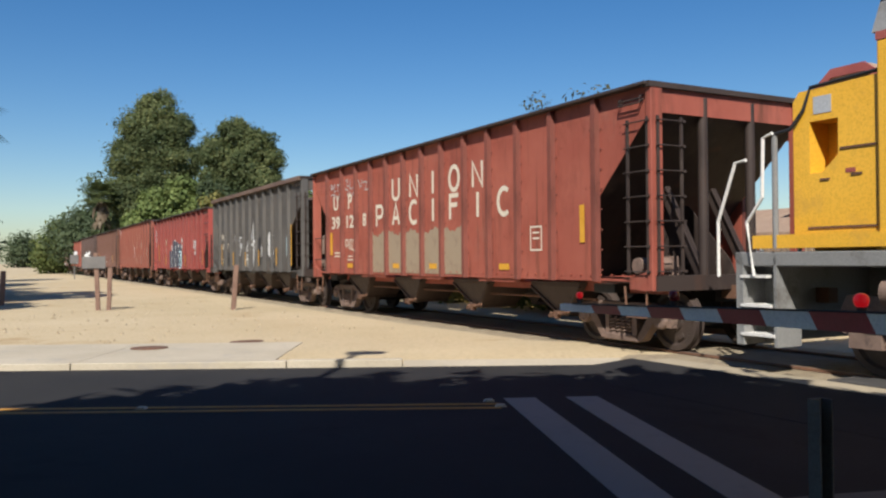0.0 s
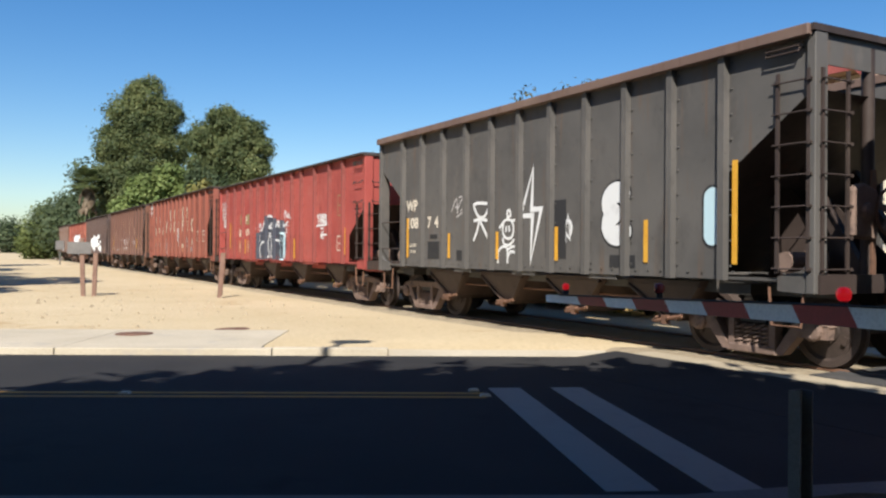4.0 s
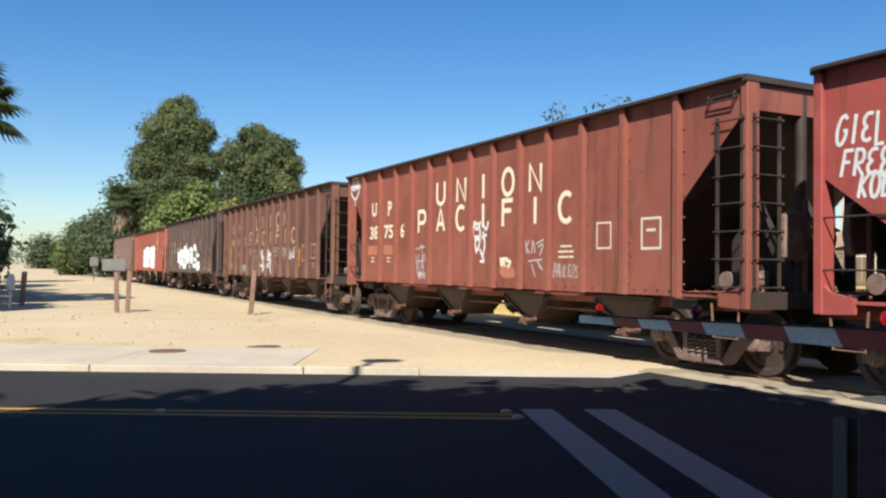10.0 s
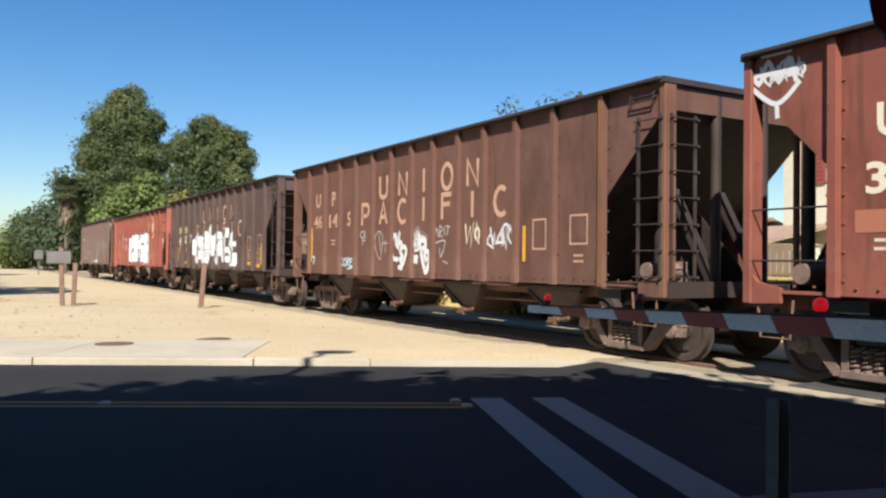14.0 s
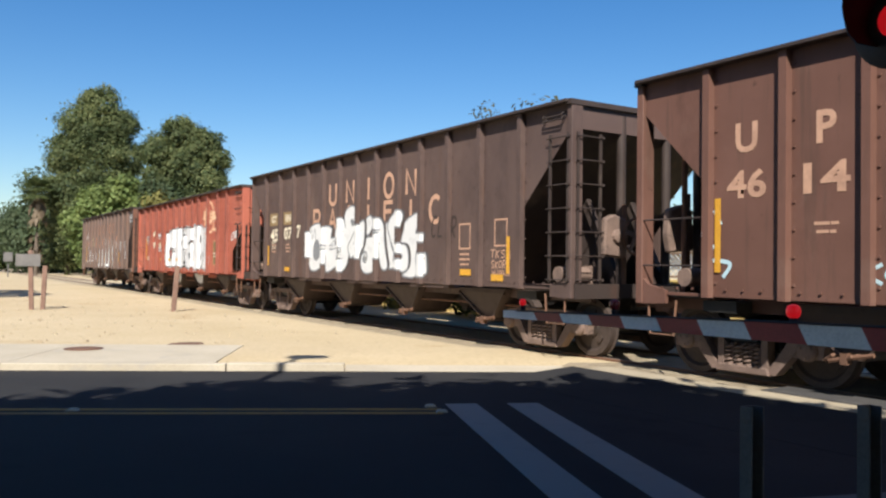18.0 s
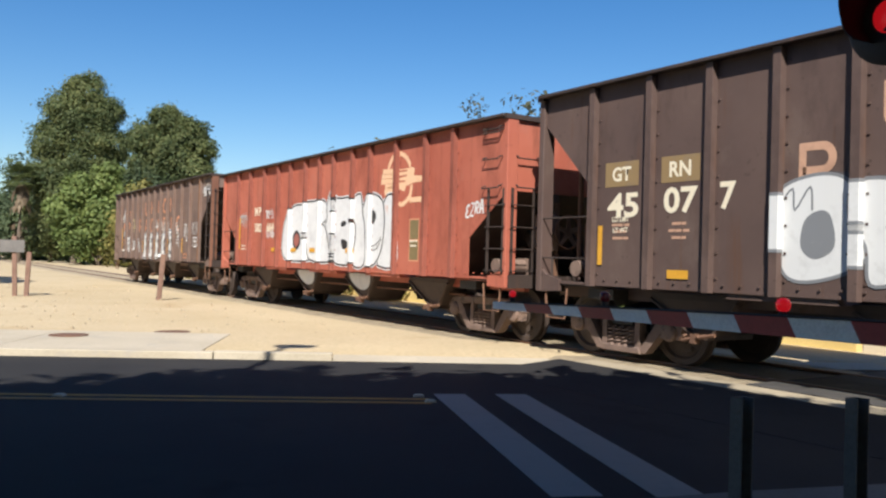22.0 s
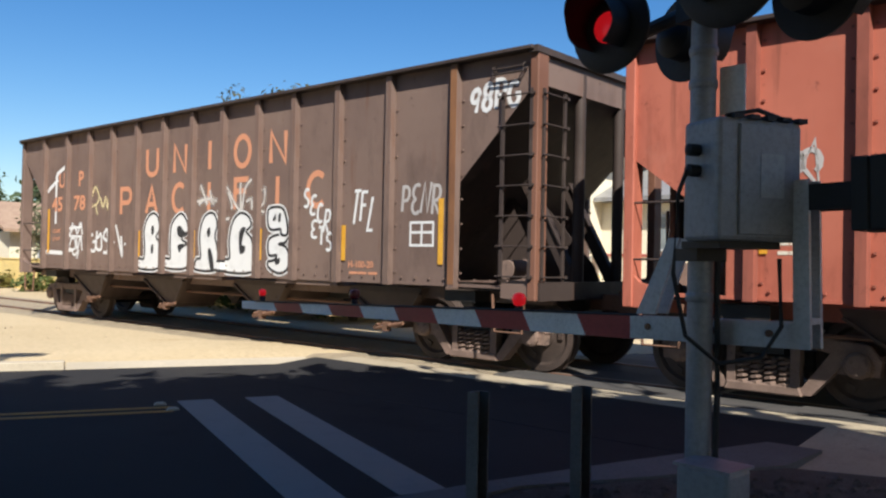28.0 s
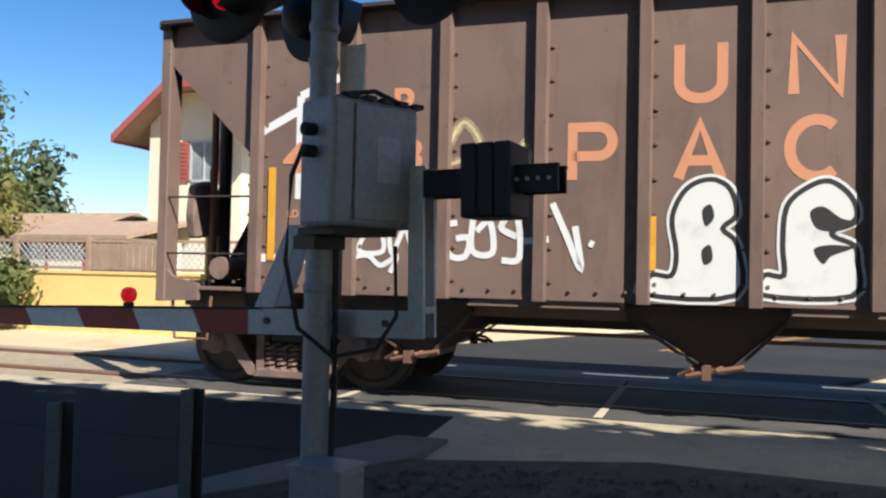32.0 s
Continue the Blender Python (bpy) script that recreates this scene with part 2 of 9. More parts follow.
LEAF_GREY = leaf_mat("grey_green_foliage", (0.14, 0.15, 0.085), (0.25, 0.25, 0.15), 6)
LEAF_PALM = leaf_mat("palm_fronds", (0.055, 0.08, 0.03), (0.14, 0.165, 0.06), 4)
LEAF_DRY = leaf_mat("dry_palm_skirt", (0.2, 0.15, 0.1), (0.3, 0.24, 0.17), 5)
GLASS = surface("window_glass", (0.2, 0.23, 0.24), (0.28, 0.31, 0.31), 1.0, 0.12, 0.0, 3, 0.05, 0.002)
UP_YELLOW = surface("locomotive_yellow_paint", (0.75, 0.4, 0.03), (0.82, 0.46, 0.05), 0.8, 0.4, 0, 40, 0.05, 0.001, (0.6, 0.33, 0.05))
LOCO_GREY = surface("locomotive_grey_paint", (0.2, 0.2, 0.2), (0.27, 0.27, 0.26), 1.0, 0.5, 0, 40, 0.1, 0.002, (0.13, 0.12, 0.11))
RAIL_WHITE = surface("white_handrail_paint", (0.72, 0.7, 0.66), (0.78, 0.76, 0.72), 2.0, 0.5, 0, 40, 0.1, 0.001)
REFLECT = surface("amber_reflector_strip", (0.6, 0.3, 0.025), (0.7, 0.37, 0.04), 3.0, 0.4, 0, 50, 0.1, 0.001)

# ---- mesh tools ----
def bm_new():
    return bmesh.new()


def box(bm, x0, x1, y0, y1, z0, z1, m=None):
    """An upright box, turned by m if given."""
    vs = [Vector((x, y, z)) for z in (z0, z1) for y in (y0, y1) for x in (x0, x1)]
    if m is not None:
        vs = [m @ v for v in vs]
    v = [bm.verts.new(c) for c in vs]
    for f in ((0, 2, 3, 1), (4, 5, 7, 6), (0, 1, 5, 4), (2, 6, 7, 3), (0, 4, 6, 2), (1, 3, 7, 5)):
        bm.faces.new([v[i] for i in f])
    return bm


def prism(bm, pts, a, b, axis="y", m=None):
    """A polygon of (u, v) pairs drawn out from a to b along an axis: y uses (x, z), x uses (y, z), z uses (x, y)."""
    def put(u, v, w):
        c = {"y": (u, w, v), "x": (w, u, v), "z": (u, v, w)}[axis]
        c = Vector(c)
        return bm.verts.new(m @ c if m is not None else c)
    lo = [put(u, v, a) for u, v in pts]
    hi = [put(u, v, b) for u, v in pts]
    n = len(pts)
    bm.faces.new(lo)
    bm.faces.new(hi[::-1])
    for i in range(n):
        j = (i + 1) % n
        bm.faces.new((lo[j], lo[i], hi[i], hi[j]))
    return bm


def tube(bm, points, r, seg=8, r2=None):
    """A round bar along points."""
    points = [Vector(p) for p in points]
    rings = []
    n = len(points)
    for i, p in enumerate(points):
        d = (points[min(i + 1, n - 1)] - points[max(i - 1, 0)]).normalized()
        q = d.to_track_quat("Z", "Y")
        rr = r if r2 is None else r + (r2 - r) * i / (n - 1)
        rings.append([bm.verts.new(p + q @ Vector((rr * math.cos(k * math.tau / seg), rr * math.sin(k * math.tau / seg), 0))) for k in range(seg)])
    for a, b in zip(rings, rings[1:]):
        for k in range(seg):
            bm.faces.new((a[k], a[(k + 1) % seg], b[(k + 1) % seg], b[k]))
    bm.faces.new(rings[0][::-1])
    bm.faces.new(rings[-1])
    return bm


def lathe(bm, profile, seg=24, m=None):
    """A profile of (radius, height) pairs turned about z, closed at both ends."""
    rings = []
    for r, z in profile:
        ring = []
        for k in range(seg):
            c = Vector((r * math.cos(k * math.tau / seg), r * math.sin(k * math.tau / seg), z))
            ring.append(bm.verts.new(m @ c if m is not None else c))
        rings.append(ring)
    for a, b in zip(rings, rings[1:]):
        for k in range(seg):
            bm.faces.new((a[k], a[(k + 1) % seg], b[(k + 1) % seg], b[k]))
    bm.faces.new(rings[0][::-1])
    bm.faces.new(rings[-1])
    return bm


def bevelled(bm, w=0.01, seg=1):
    bmesh.ops.recalc_face_normals(bm, faces=bm.faces)
    bmesh.ops.bevel(bm, geom=list(bm.edges), offset=w, segments=seg, affect="EDGES", profile=0.5, clamp_overlap=True)
    return bm


def mesh_of(bm, material, name="part", smooth=False):
    bmesh.ops.recalc_face_normals(bm, faces=bm.faces)
    me = bpy.data.meshes.new(name)
    bm.to_mesh(me)
    bm.free()
    me.materials.append(material)
    if smooth:
        me.polygons.foreach_set("use_smooth", [True] * len(me.polygons))
        me.set_sharp_from_angle(angle=radians(40))
    return me


def part(name, bm, material, parent, label="", smooth=False, at=None):
    """One mesh object under a thing or under a part."""
    me = bm if isinstance(bm, bpy.types.Mesh) else mesh_of(bm, material, name, smooth)
    ob = new(name, me)
    ob.parent = parent
    if at is not None:
        ob.matrix_basis = at
    if label:
        tagged(ob, label)
    return ob


def thing(name, label, category, at=None, group="", kind="", bm=None, material=None, smooth=False):
    ob = new(name, mesh_of(bm, material, name, smooth) if bm is not None else None)
    if at is not None:
        ob.matrix_basis = at
    return tagged(ob, label, category, group, kind)


def structure(name, bm, material, label, category="", smooth=False):
    return tagged(new(name, mesh_of(bm, material, name, smooth)), label, category, "", "structure")


TEXT = {}


def text_mesh(body, height, material, fat=0.0, thick=0.002, spread=1.0, width=None):
    """Flat lettering in the built-in font as a mesh, centred, x to the right and y up, capital height as given."""
    key = (body, height, material.name, fat, thick, spread, width)
    if key in TEXT:
        return TEXT[key]
    cu = bpy.data.curves.new("lettering", "FONT")
    cu.body, cu.align_x, cu.align_y = body, "CENTER", "CENTER"
    cu.size, cu.offset, cu.extrude, cu.resolution_u, cu.space_character = 1.0, fat / max(height, 0.01) * 0.7, 0, 3, spread
    ob = bpy.data.objects.new("lettering", cu)
    me = bpy.data.meshes.new_from_object(ob)
    me.name = "lettering"
    bpy.data.objects.remove(ob)
    co = np.empty(len(me.vertices) * 3)
    me.vertices.foreach_get("co", co)
    co = co.reshape(-1, 3)
    lo, hi = co.min(0), co.max(0)
    co -= (lo + hi) / 2
    k = height / max(hi[1] - lo[1], 1e-6)
    co[:, 1] *= k
    co[:, 0] *= (width / max(hi[0] - lo[0], 1e-6)) if width else k
    me.vertices.foreach_set("co", co.ravel())
    me.materials.clear()
    me.materials.append(material)
    TEXT[key] = me
    return me

# ---- ground ----
TURN = radians(TRACK_TURN)
AWAY = Vector((math.cos(TURN), math.sin(TURN), 0))          # along the rails, away from the crossing
BESIDE = Vector((math.sin(TURN), -math.cos(TURN), 0))       # square to the rails, away from the start
TRACK = Matrix.Translation(BESIDE * TRACK_OFF) @ Matrix.Rotation(TURN, 4, "Z")


def on_track(x, y, z=0.0):
    """A place from metres along the rails, metres towards the start side, and height."""
    return TRACK @ Vector((x, y, z))


def sheet(bm, pts, z0, z1=None):
    """A flat slab from a ring of (x, y) pairs; with z1 it has that thickness below."""
    z1 = z0 - 0.12 if z1 is None else z1
    return prism(bm, pts, z1, z0, "z")


bm = bm_new()
grid = {}
xs = [-900, -400, -200, -120, -80, -50, -30, -20, -14, -10, -6, -3, -0.4, 1.5, 3, 6, 10, 15, 20, 30, 50, 80, 140, 300, 900]
ys = [-600, -200, -80, -40, -20, -10, -5, -2, 0, 2, 4, 4.9, 11.8, 12.3, 14, 16, 18, 20, 24, 28, 33, 40, 50, 65, 85, 110, 150, 220, 350, 600, 1200]
for i, x in enumerate(xs):
    for j, y in enumerate(ys):
        far = 1.0 if y > 12.2 else 0.0
        z = -0.06 + far * (0.12 + 0.03 * noise.noise(Vector((x * 0.11, y * 0.11, 0))))
        grid[i, j] = bm.verts.new((x, y, z))
for i in range(len(xs) - 1):
    for j in range(len(ys) - 1):
        bm.faces.new((grid[i, j], grid[i + 1, j], grid[i + 1, j + 1], grid[i, j + 1]))
structure("ground", bm, SAND, "pale dry sandy ground with tyre tracks and sparse stones", "ground", True)

# the road, along x, between its two kerbs
NEAR_KERB, FAR_KERB, MIDDLE = 5.05, 11.75, 8.55
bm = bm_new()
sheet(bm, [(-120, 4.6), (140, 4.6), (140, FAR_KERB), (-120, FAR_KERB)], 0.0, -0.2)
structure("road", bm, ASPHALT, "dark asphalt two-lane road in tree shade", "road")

bm = bm_new()
for y in (MIDDLE - 0.11, MIDDLE + 0.11):
    sheet(bm, [(-110, y - 0.05), (0.72, y - 0.05), (0.72, y + 0.05), (-110, y + 0.05)], 0.004, 0.001)
    sheet(bm, [(14.5, y - 0.05), (90, y - 0.05), (90, y + 0.05), (14.5, y + 0.05)], 0.004, 0.001)
structure("centre_line", bm, YELLOW_LINE, "faded double yellow centre line", "road marking")
for k, (a, b) in enumerate((((0.79, 9.0), (1.2, 5.1)), ((1.48, 9.04), (1.88, 5.1)))):
    bm = bm_new()
    sheet(bm, [(a[0], a[1]), (b[0], b[1]), (b[0] + 0.34, b[1] + 0.02), (a[0] + 0.35, a[1] + 0.02)], 0.004, 0.001)
    structure("stop_bar_%d" % (k + 1), bm, WHITE_LINE, "worn white stop bar across the lane", "road marking")
# raised markers at the end of the centre line
for x, y in ((0.62, 8.82), (0.72, 8.5), (-3.0, 8.6), (-6.2, 8.6)):
    bm = bm_new()
    prism(bm, [(-0.06, 0), (0.06, 0), (0.035, 0.02), (-0.035, 0.02)], -0.05, 0.05, "y")
    thing("road_stud", "small pale reflective road stud", "road stud", pose(x, y, 0.004), "road studs", bm=bm, material=CONCRETE)

# far side: kerb, pavement slabs, then sand
def slab_row(name, x0, x1, y0, y1, z, step, mat, label):
    root = tagged(new(name), label, "pavement", "", "structure")
    x, k = x0, 0
    rnd = random.Random(5)
    while x < x1 - 0.01:
        e = min(x + step, x1)
        bm = bm_new()
        dz = rnd.uniform(-0.006, 0.006)
        box(bm, x + 0.008, e - 0.008, y0, y1, z - 0.2, z + dz)
        bevelled(bm, 0.008)
        part("slab", bm, mat, root)
        x, k = e, k + 1
    return root

slab_row("pavement_far", -60, -2.25, FAR_KERB + 0.2, 14.6, 0.09, 3.05, CONCRETE, "pale concrete pavement slabs beside the kerb")
slab_row("kerb_far", -60, -0.4, FAR_KERB, FAR_KERB + 0.18, 0.1, 3.05, CONCRETE, "pale concrete kerb")
bm = bm_new()
prism(bm, [(FAR_KERB, 0.006), (FAR_KERB + 0.7, 0.066), (FAR_KERB + 0.7, -0.1), (FAR_KERB, -0.1)], -0.4, 8.0, "x")
structure("driveway_apron", bm, CONCRETE, "dusty concrete apron sloping up from the road", "pavement")
bm = bm_new()
lathe(bm, [(0.3, 0.0), (0.3, 0.012), (0.05, 0.014)], 20)
thing("utility_cover", "round iron utility cover in the pavement", "cover", pose(-4.68, 13.8, 0.088), bm=bm, material=RUST)
bm = bm_new()
lathe(bm, [(0.42, 0.0), (0.42, 0.01), (0.05, 0.012)], 20)
thing("utility_cover", "round iron utility cover in the sand", "cover", pose(-3.2, 14.9, 0.06), bm=bm, material=RUST)

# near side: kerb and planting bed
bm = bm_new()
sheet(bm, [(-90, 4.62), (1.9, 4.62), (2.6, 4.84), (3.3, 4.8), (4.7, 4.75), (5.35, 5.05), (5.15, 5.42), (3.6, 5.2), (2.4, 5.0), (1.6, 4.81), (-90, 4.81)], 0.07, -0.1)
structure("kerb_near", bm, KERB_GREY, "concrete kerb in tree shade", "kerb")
bm = bm_new()
sheet(bm, [(-90, -8), (7.4, -8), (7.3, 0.6), (6.0, 3.6), (4.7, 4.76), (3.3, 4.81), (2.6, 4.85), (1.9, 4.63), (-90, 4.63)], 0.05, -0.1)
structure("planting_bed", bm, EARTH, "dark bark-mulched bed behind the kerb", "ground")
bm = bm_new()
sheet(bm, [(5.2, 4.95), (6.0, 3.62), (7.3, 0.6), (7.4, -8), (13, -8), (8.2, 3.0), (6.9, 5.6), (5.3, 5.4)], 0.02, -0.1)
structure("dirt_verge", bm, DUSTY_ASPHALT, "dusty brown dirt verge between bed and rails", "ground")
# loose chips of bark and stone on the bed
rnd = random.Random(3)
vs, fs = [], []
for k in range(2600):
    x, y = rnd.uniform(2.0, 7.2), rnd.uniform(0.5, 4.85)
    if y > 4.87 - 0.2 * max(0, x - 2.6) - 0.12 * max(0, x - 4.7) ** 2 - (1.2 * max(0, x - 4.9)):
        continue
    r, a = rnd.uniform(0.012, 0.045), rnd.uniform(0, math.tau)
    b0 = len(vs)
    for q in range(4):
        w = a + q * math.tau / 4
        vs.append((x + r * math.cos(w), y + r * 0.6 * math.sin(w), 0.05 + rnd.uniform(0.0, 0.012)))
    vs.append((x, y, 0.05 + r * 0.7))
    fs += [(b0 + q, b0 + (q + 1) % 4, b0 + 4) for q in range(4)]
me = bpy.data.meshes.new("bark_chips")
me.from_pydata(vs, [], fs)
me.materials.append(EARTH)
tagged(new("bark_chips", me), "loose bark chips and small stones on the bed", "bark chips", "", "stuff")

# small stones and dry clods on the sand
rnd = random.Random(8)
vs, fs = [], []
for k in range(1000):
    x, y = rnd.uniform(-14, 2), rnd.uniform(14.7, 34)
    if BESIDE.x * x + BESIDE.y * y > 7.4:
        continue
    r, a = rnd.choice((0.012, 0.02, 0.03, 0.05)) * rnd.uniform(0.7, 1.4), rnd.uniform(0, math.tau)
    b0 = len(vs)
    for q in range(5):
        w = a + q * math.tau / 5
        vs.append((x + r * math.cos(w) * rnd.uniform(0.7, 1.3), y + r * math.sin(w) * rnd.uniform(0.7, 1.3), 0.04))
    vs.append((x, y, 0.07 + r * 0.8))
    fs += [(b0 + q, b0 + (q + 1) % 5, b0 + 5) for q in range(5)]
me = bpy.data.meshes.new("stones")
me.from_pydata(vs, [], fs)
me.materials.append(GRAVEL)
tagged(new("stones", me), "small stones and dry clods on the sand", "stones", "", "stuff")

# ---- the railway ----
def track_slab(name, x0, x1, y0, y1, z, mat, label, category):
    bm = bm_new()
    box(bm, x0, x1, y0, y1, z - 0.2, z, TRACK)
    return structure(name, bm, mat, label, category)

CROSS_A, CROSS_B = -9.5, 6.2
bm = bm_new()
for a, b in ((CROSS_B, 260), (-160, CROSS_A)):
    prism(bm, [(-1.9, 0.0), (-1.45, 0.075), (1.45, 0.075), (1.9, 0.0), (1.9, -0.15), (-1.9, -0.15)], a, b, "x", TRACK)
structure("ballast_bed", bm, GRAVEL, "dusty pale ballast along the rails", "ballast")
for y in (-0.755, 0.755):
    bm = bm_new()
    prism(bm, [(y - 0.07, -0.03), (y + 0.07, -0.03), (y + 0.07, -0.015), (y + 0.014, 0.0), (y + 0.014, 0.07), (y + 0.036, 0.085), (y + 0.036, RAIL_Z - 0.008), (y + 0.028, RAIL_Z), (y - 0.028, RAIL_Z), (y - 0.036, RAIL_Z - 0.008), (y - 0.036, 0.085), (y - 0.014, 0.07), (y - 0.014, 0.0), (y - 0.07, -0.015)], -160, 260, "x", TRACK)
    structure("rail_%d" % (1 if y > 0 else 2), bm, RUST, "rusty steel rail with a worn bright head", "rail")
    bm = bm_new()
    box(bm, -160, 260, y - 0.024, y + 0.024, RAIL_Z, RAIL_Z + 0.003, TRACK)
    structure("rail_head_%d" % (1 if y > 0 else 2), bm, STEEL, "bright worn rail head", "rail")
# crossing panels: outer ones on both sides and two rows between the rails
PANEL = surface("dark_rubber_crossing_panel", (0.05, 0.048, 0.047), (0.075, 0.07, 0.067), 1.0, 0.85, 0, 60, 0.4, 0.004, (0.11, 0.1, 0.09))
deck = tagged(new("crossing_deck"), "dark panels between and beside the rails of the crossing", "crossing deck", "", "structure")
L = (CROSS_B - CROSS_A) / 6
for i in range(6):
    for y0, y1 in ((0.83, 1.42), (0.01, 0.66), (-0.66, -0.01), (-1.42, -0.83)):
        bm = bm_new()
        box(bm, CROSS_A + i * L + 0.012, CROSS_A + (i + 1) * L - 0.012, y0, y1, -0.05, RAIL_Z - 0.008, TRACK)
        part("deck_panel", bm, PANEL, deck)
    bm = bm_new()
    box(bm, CROSS_A + i * L - 0.04, CROSS_A + i * L + 0.04, -0.66, 1.42, RAIL_Z - 0.006, RAIL_Z - 0.002, TRACK)
    part("panel_joint", bm, CONCRETE, deck, "pale steel end strip")
track_slab("header_strip", CROSS_A - 3, CROSS_B + 2.5, 1.43, 1.85, 0.1, DUST, "dusty tan strip beside the crossing", "pavement")
track_slab("header_strip_2", CROSS_A, CROSS_B, -2.3, -1.43, 0.1, OLD_ASPHALT, "grey asphalt strip beside the crossing", "pavement")
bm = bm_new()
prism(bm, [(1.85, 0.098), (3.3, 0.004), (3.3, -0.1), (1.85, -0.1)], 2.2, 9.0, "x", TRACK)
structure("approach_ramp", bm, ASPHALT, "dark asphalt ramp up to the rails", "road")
bm = bm_new()
prism(bm, [(1.85, 0.098), (3.3, 0.004), (3.3, -0.1), (1.85, -0.1)], -12.0, 2.2, "x", TRACK)
structure("approach_apron", bm, DUST, "dusty grey-brown asphalt ramp up to the rails", "road")

# ---- the train ----
TRAIN, WHEELSETS = [], []
WHEEL_R, AXLES, GAUGE = 0.457, 1.78, 0.75
WHEEL_STEEL = surface("dark_dusty_wheel_steel", (0.05, 0.036, 0.03), (0.085, 0.06, 0.05), 2.5, 0.7, 0.2, 50, 0.3, 0.003, (0.03, 0.024, 0.022))
SHARED = {}


def shared(key, make):
    """One mesh for all alike parts."""
    if key not in SHARED:
        SHARED[key] = make()
    return SHARED[key]


def wheelset_mesh():
    bm = bm_new()
    side = Matrix.Rotation(radians(90), 4, "X")
    for y in (-GAUGE, GAUGE):
        s = 1 if y > 0 else -1
        prof = [(0.10, 0.09), (0.16, 0.085), (0.17, 0.05), (0.34, 0.025), (0.375, 0.065), (WHEEL_R - 0.006, 0.06), (WHEEL_R, -0.04), (WHEEL_R + 0.028, -0.055), (WHEEL_R + 0.02, -0.075), (0.375, -0.07), (0.34, -0.02), (0.17, -0.05), (0.1, -0.06)]
        lathe(bm, [(r, -s * z) for r, z in prof], 32, Matrix.Translation((0, y, 0)) @ side)
    tube(bm, [(0, -1.08, 0), (0, 1.08, 0)], 0.085, 12)
    for k in range(3):
        a = k * math.tau / 3
        for y in (GAUGE + 0.055, -GAUGE - 0.055):
            box(bm, 0.24, 0.3, y - 0.012, y + 0.012, -0.05, 0.05, Matrix.Rotation(a, 4, "Y"))
    return mesh_of(bm, WHEEL_STEEL, "wheelset", True)


def side_frame_mesh():
    """A cast frame: top member, sloping legs, spring seat and columns round an open window, with bearing caps."""
    bm = bm_new()
    prism(bm, [(-1.12, 0.5), (-1.0, 0.66), (-0.6, 0.71), (0.6, 0.71), (1.0, 0.66), (1.12, 0.5), (0.78, 0.52), (0.5, 0.58), (-0.5, 0.58), (-0.78, 0.52)], -0.09, 0.07, "y")
    prism(bm, [(-0.4, 0.1), (0.4, 0.1), (0.36, 0.2), (-0.36, 0.2)], -0.12, 0.1, "y")
    bevelled(bm, 0.015)
    for s in (-1, 1):
        prism(bm, [(s * 0.33, 0.12), (s * 0.47, 0.12), (s * 0.86, 0.56), (s * 0.68, 0.6)], -0.08, 0.075, "y")
        box(bm, s * 0.32 - 0.045, s * 0.32 + 0.045, -0.06, 0.085, 0.16, 0.66)
        prism(bm, [(s * 0.7, 0.36), (s * 1.08, 0.36), (s * 1.1, 0.56), (s * 0.68, 0.58)], -0.06, 0.06, "y")
        lathe(bm, [(0.13, 0), (0.125, 0.05), (0.1, 0.07), (0.04, 0.075)], 14, Matrix.Translation((s * AXLES / 2, 0.05, WHEEL_R)) @ Matrix.Rotation(radians(-90), 4, "X"))
        for q in range(3):
            w = q * math.tau / 3 + 0.5
            box(bm, s * AXLES / 2 + 0.07 * math.cos(w) - 0.014, s * AXLES / 2 + 0.07 * math.cos(w) + 0.014, 0.1, 0.135, WHEEL_R + 0.07 * math.sin(w) - 0.014, WHEEL_R + 0.07 * math.sin(w) + 0.014)
    return mesh_of(bm, TRUCK_RUST, "side_frame")


def spring_mesh():
    return mesh_of(box(bm_new(), -0.29, 0.29, -0.08, -0.03, 0.16, 0.47), GREASE, "spring_pack")


def spring_coil_mesh():
    bm = bm_new()
    tube(bm, [(0.058 * math.cos(k * 0.9), 0.058 * math.sin(k * 0.9), 0.19 + 0.28 * k / 36) for k in range(37)], 0.017, 5)
    return mesh_of(bm, TRUCK_RUST, "spring_coil")


def bolster_mesh():
    bm = bm_new()
    prism(bm, [(-1.05, 0.5), (-0.6, 0.36), (0.6, 0.36), (1.05, 0.5), (1.05, 0.68), (0.5, 0.8), (-0.5, 0.8), (-1.05, 0.68)], -0.2, 0.2, "x")
    for s in (-1, 1):
        tube(bm, [(s * 0.36, -0.9, 0.34), (s * 0.36, 0.9, 0.34)], 0.06, 8)
        for y in (-0.8, 0.8):
            box(bm, s * 0.4 - 0.02, s * 0.4 + 0.05, y - 0.06, y + 0.06, 0.25, 0.52)
    return mesh_of(bm, GREASE, "truck")


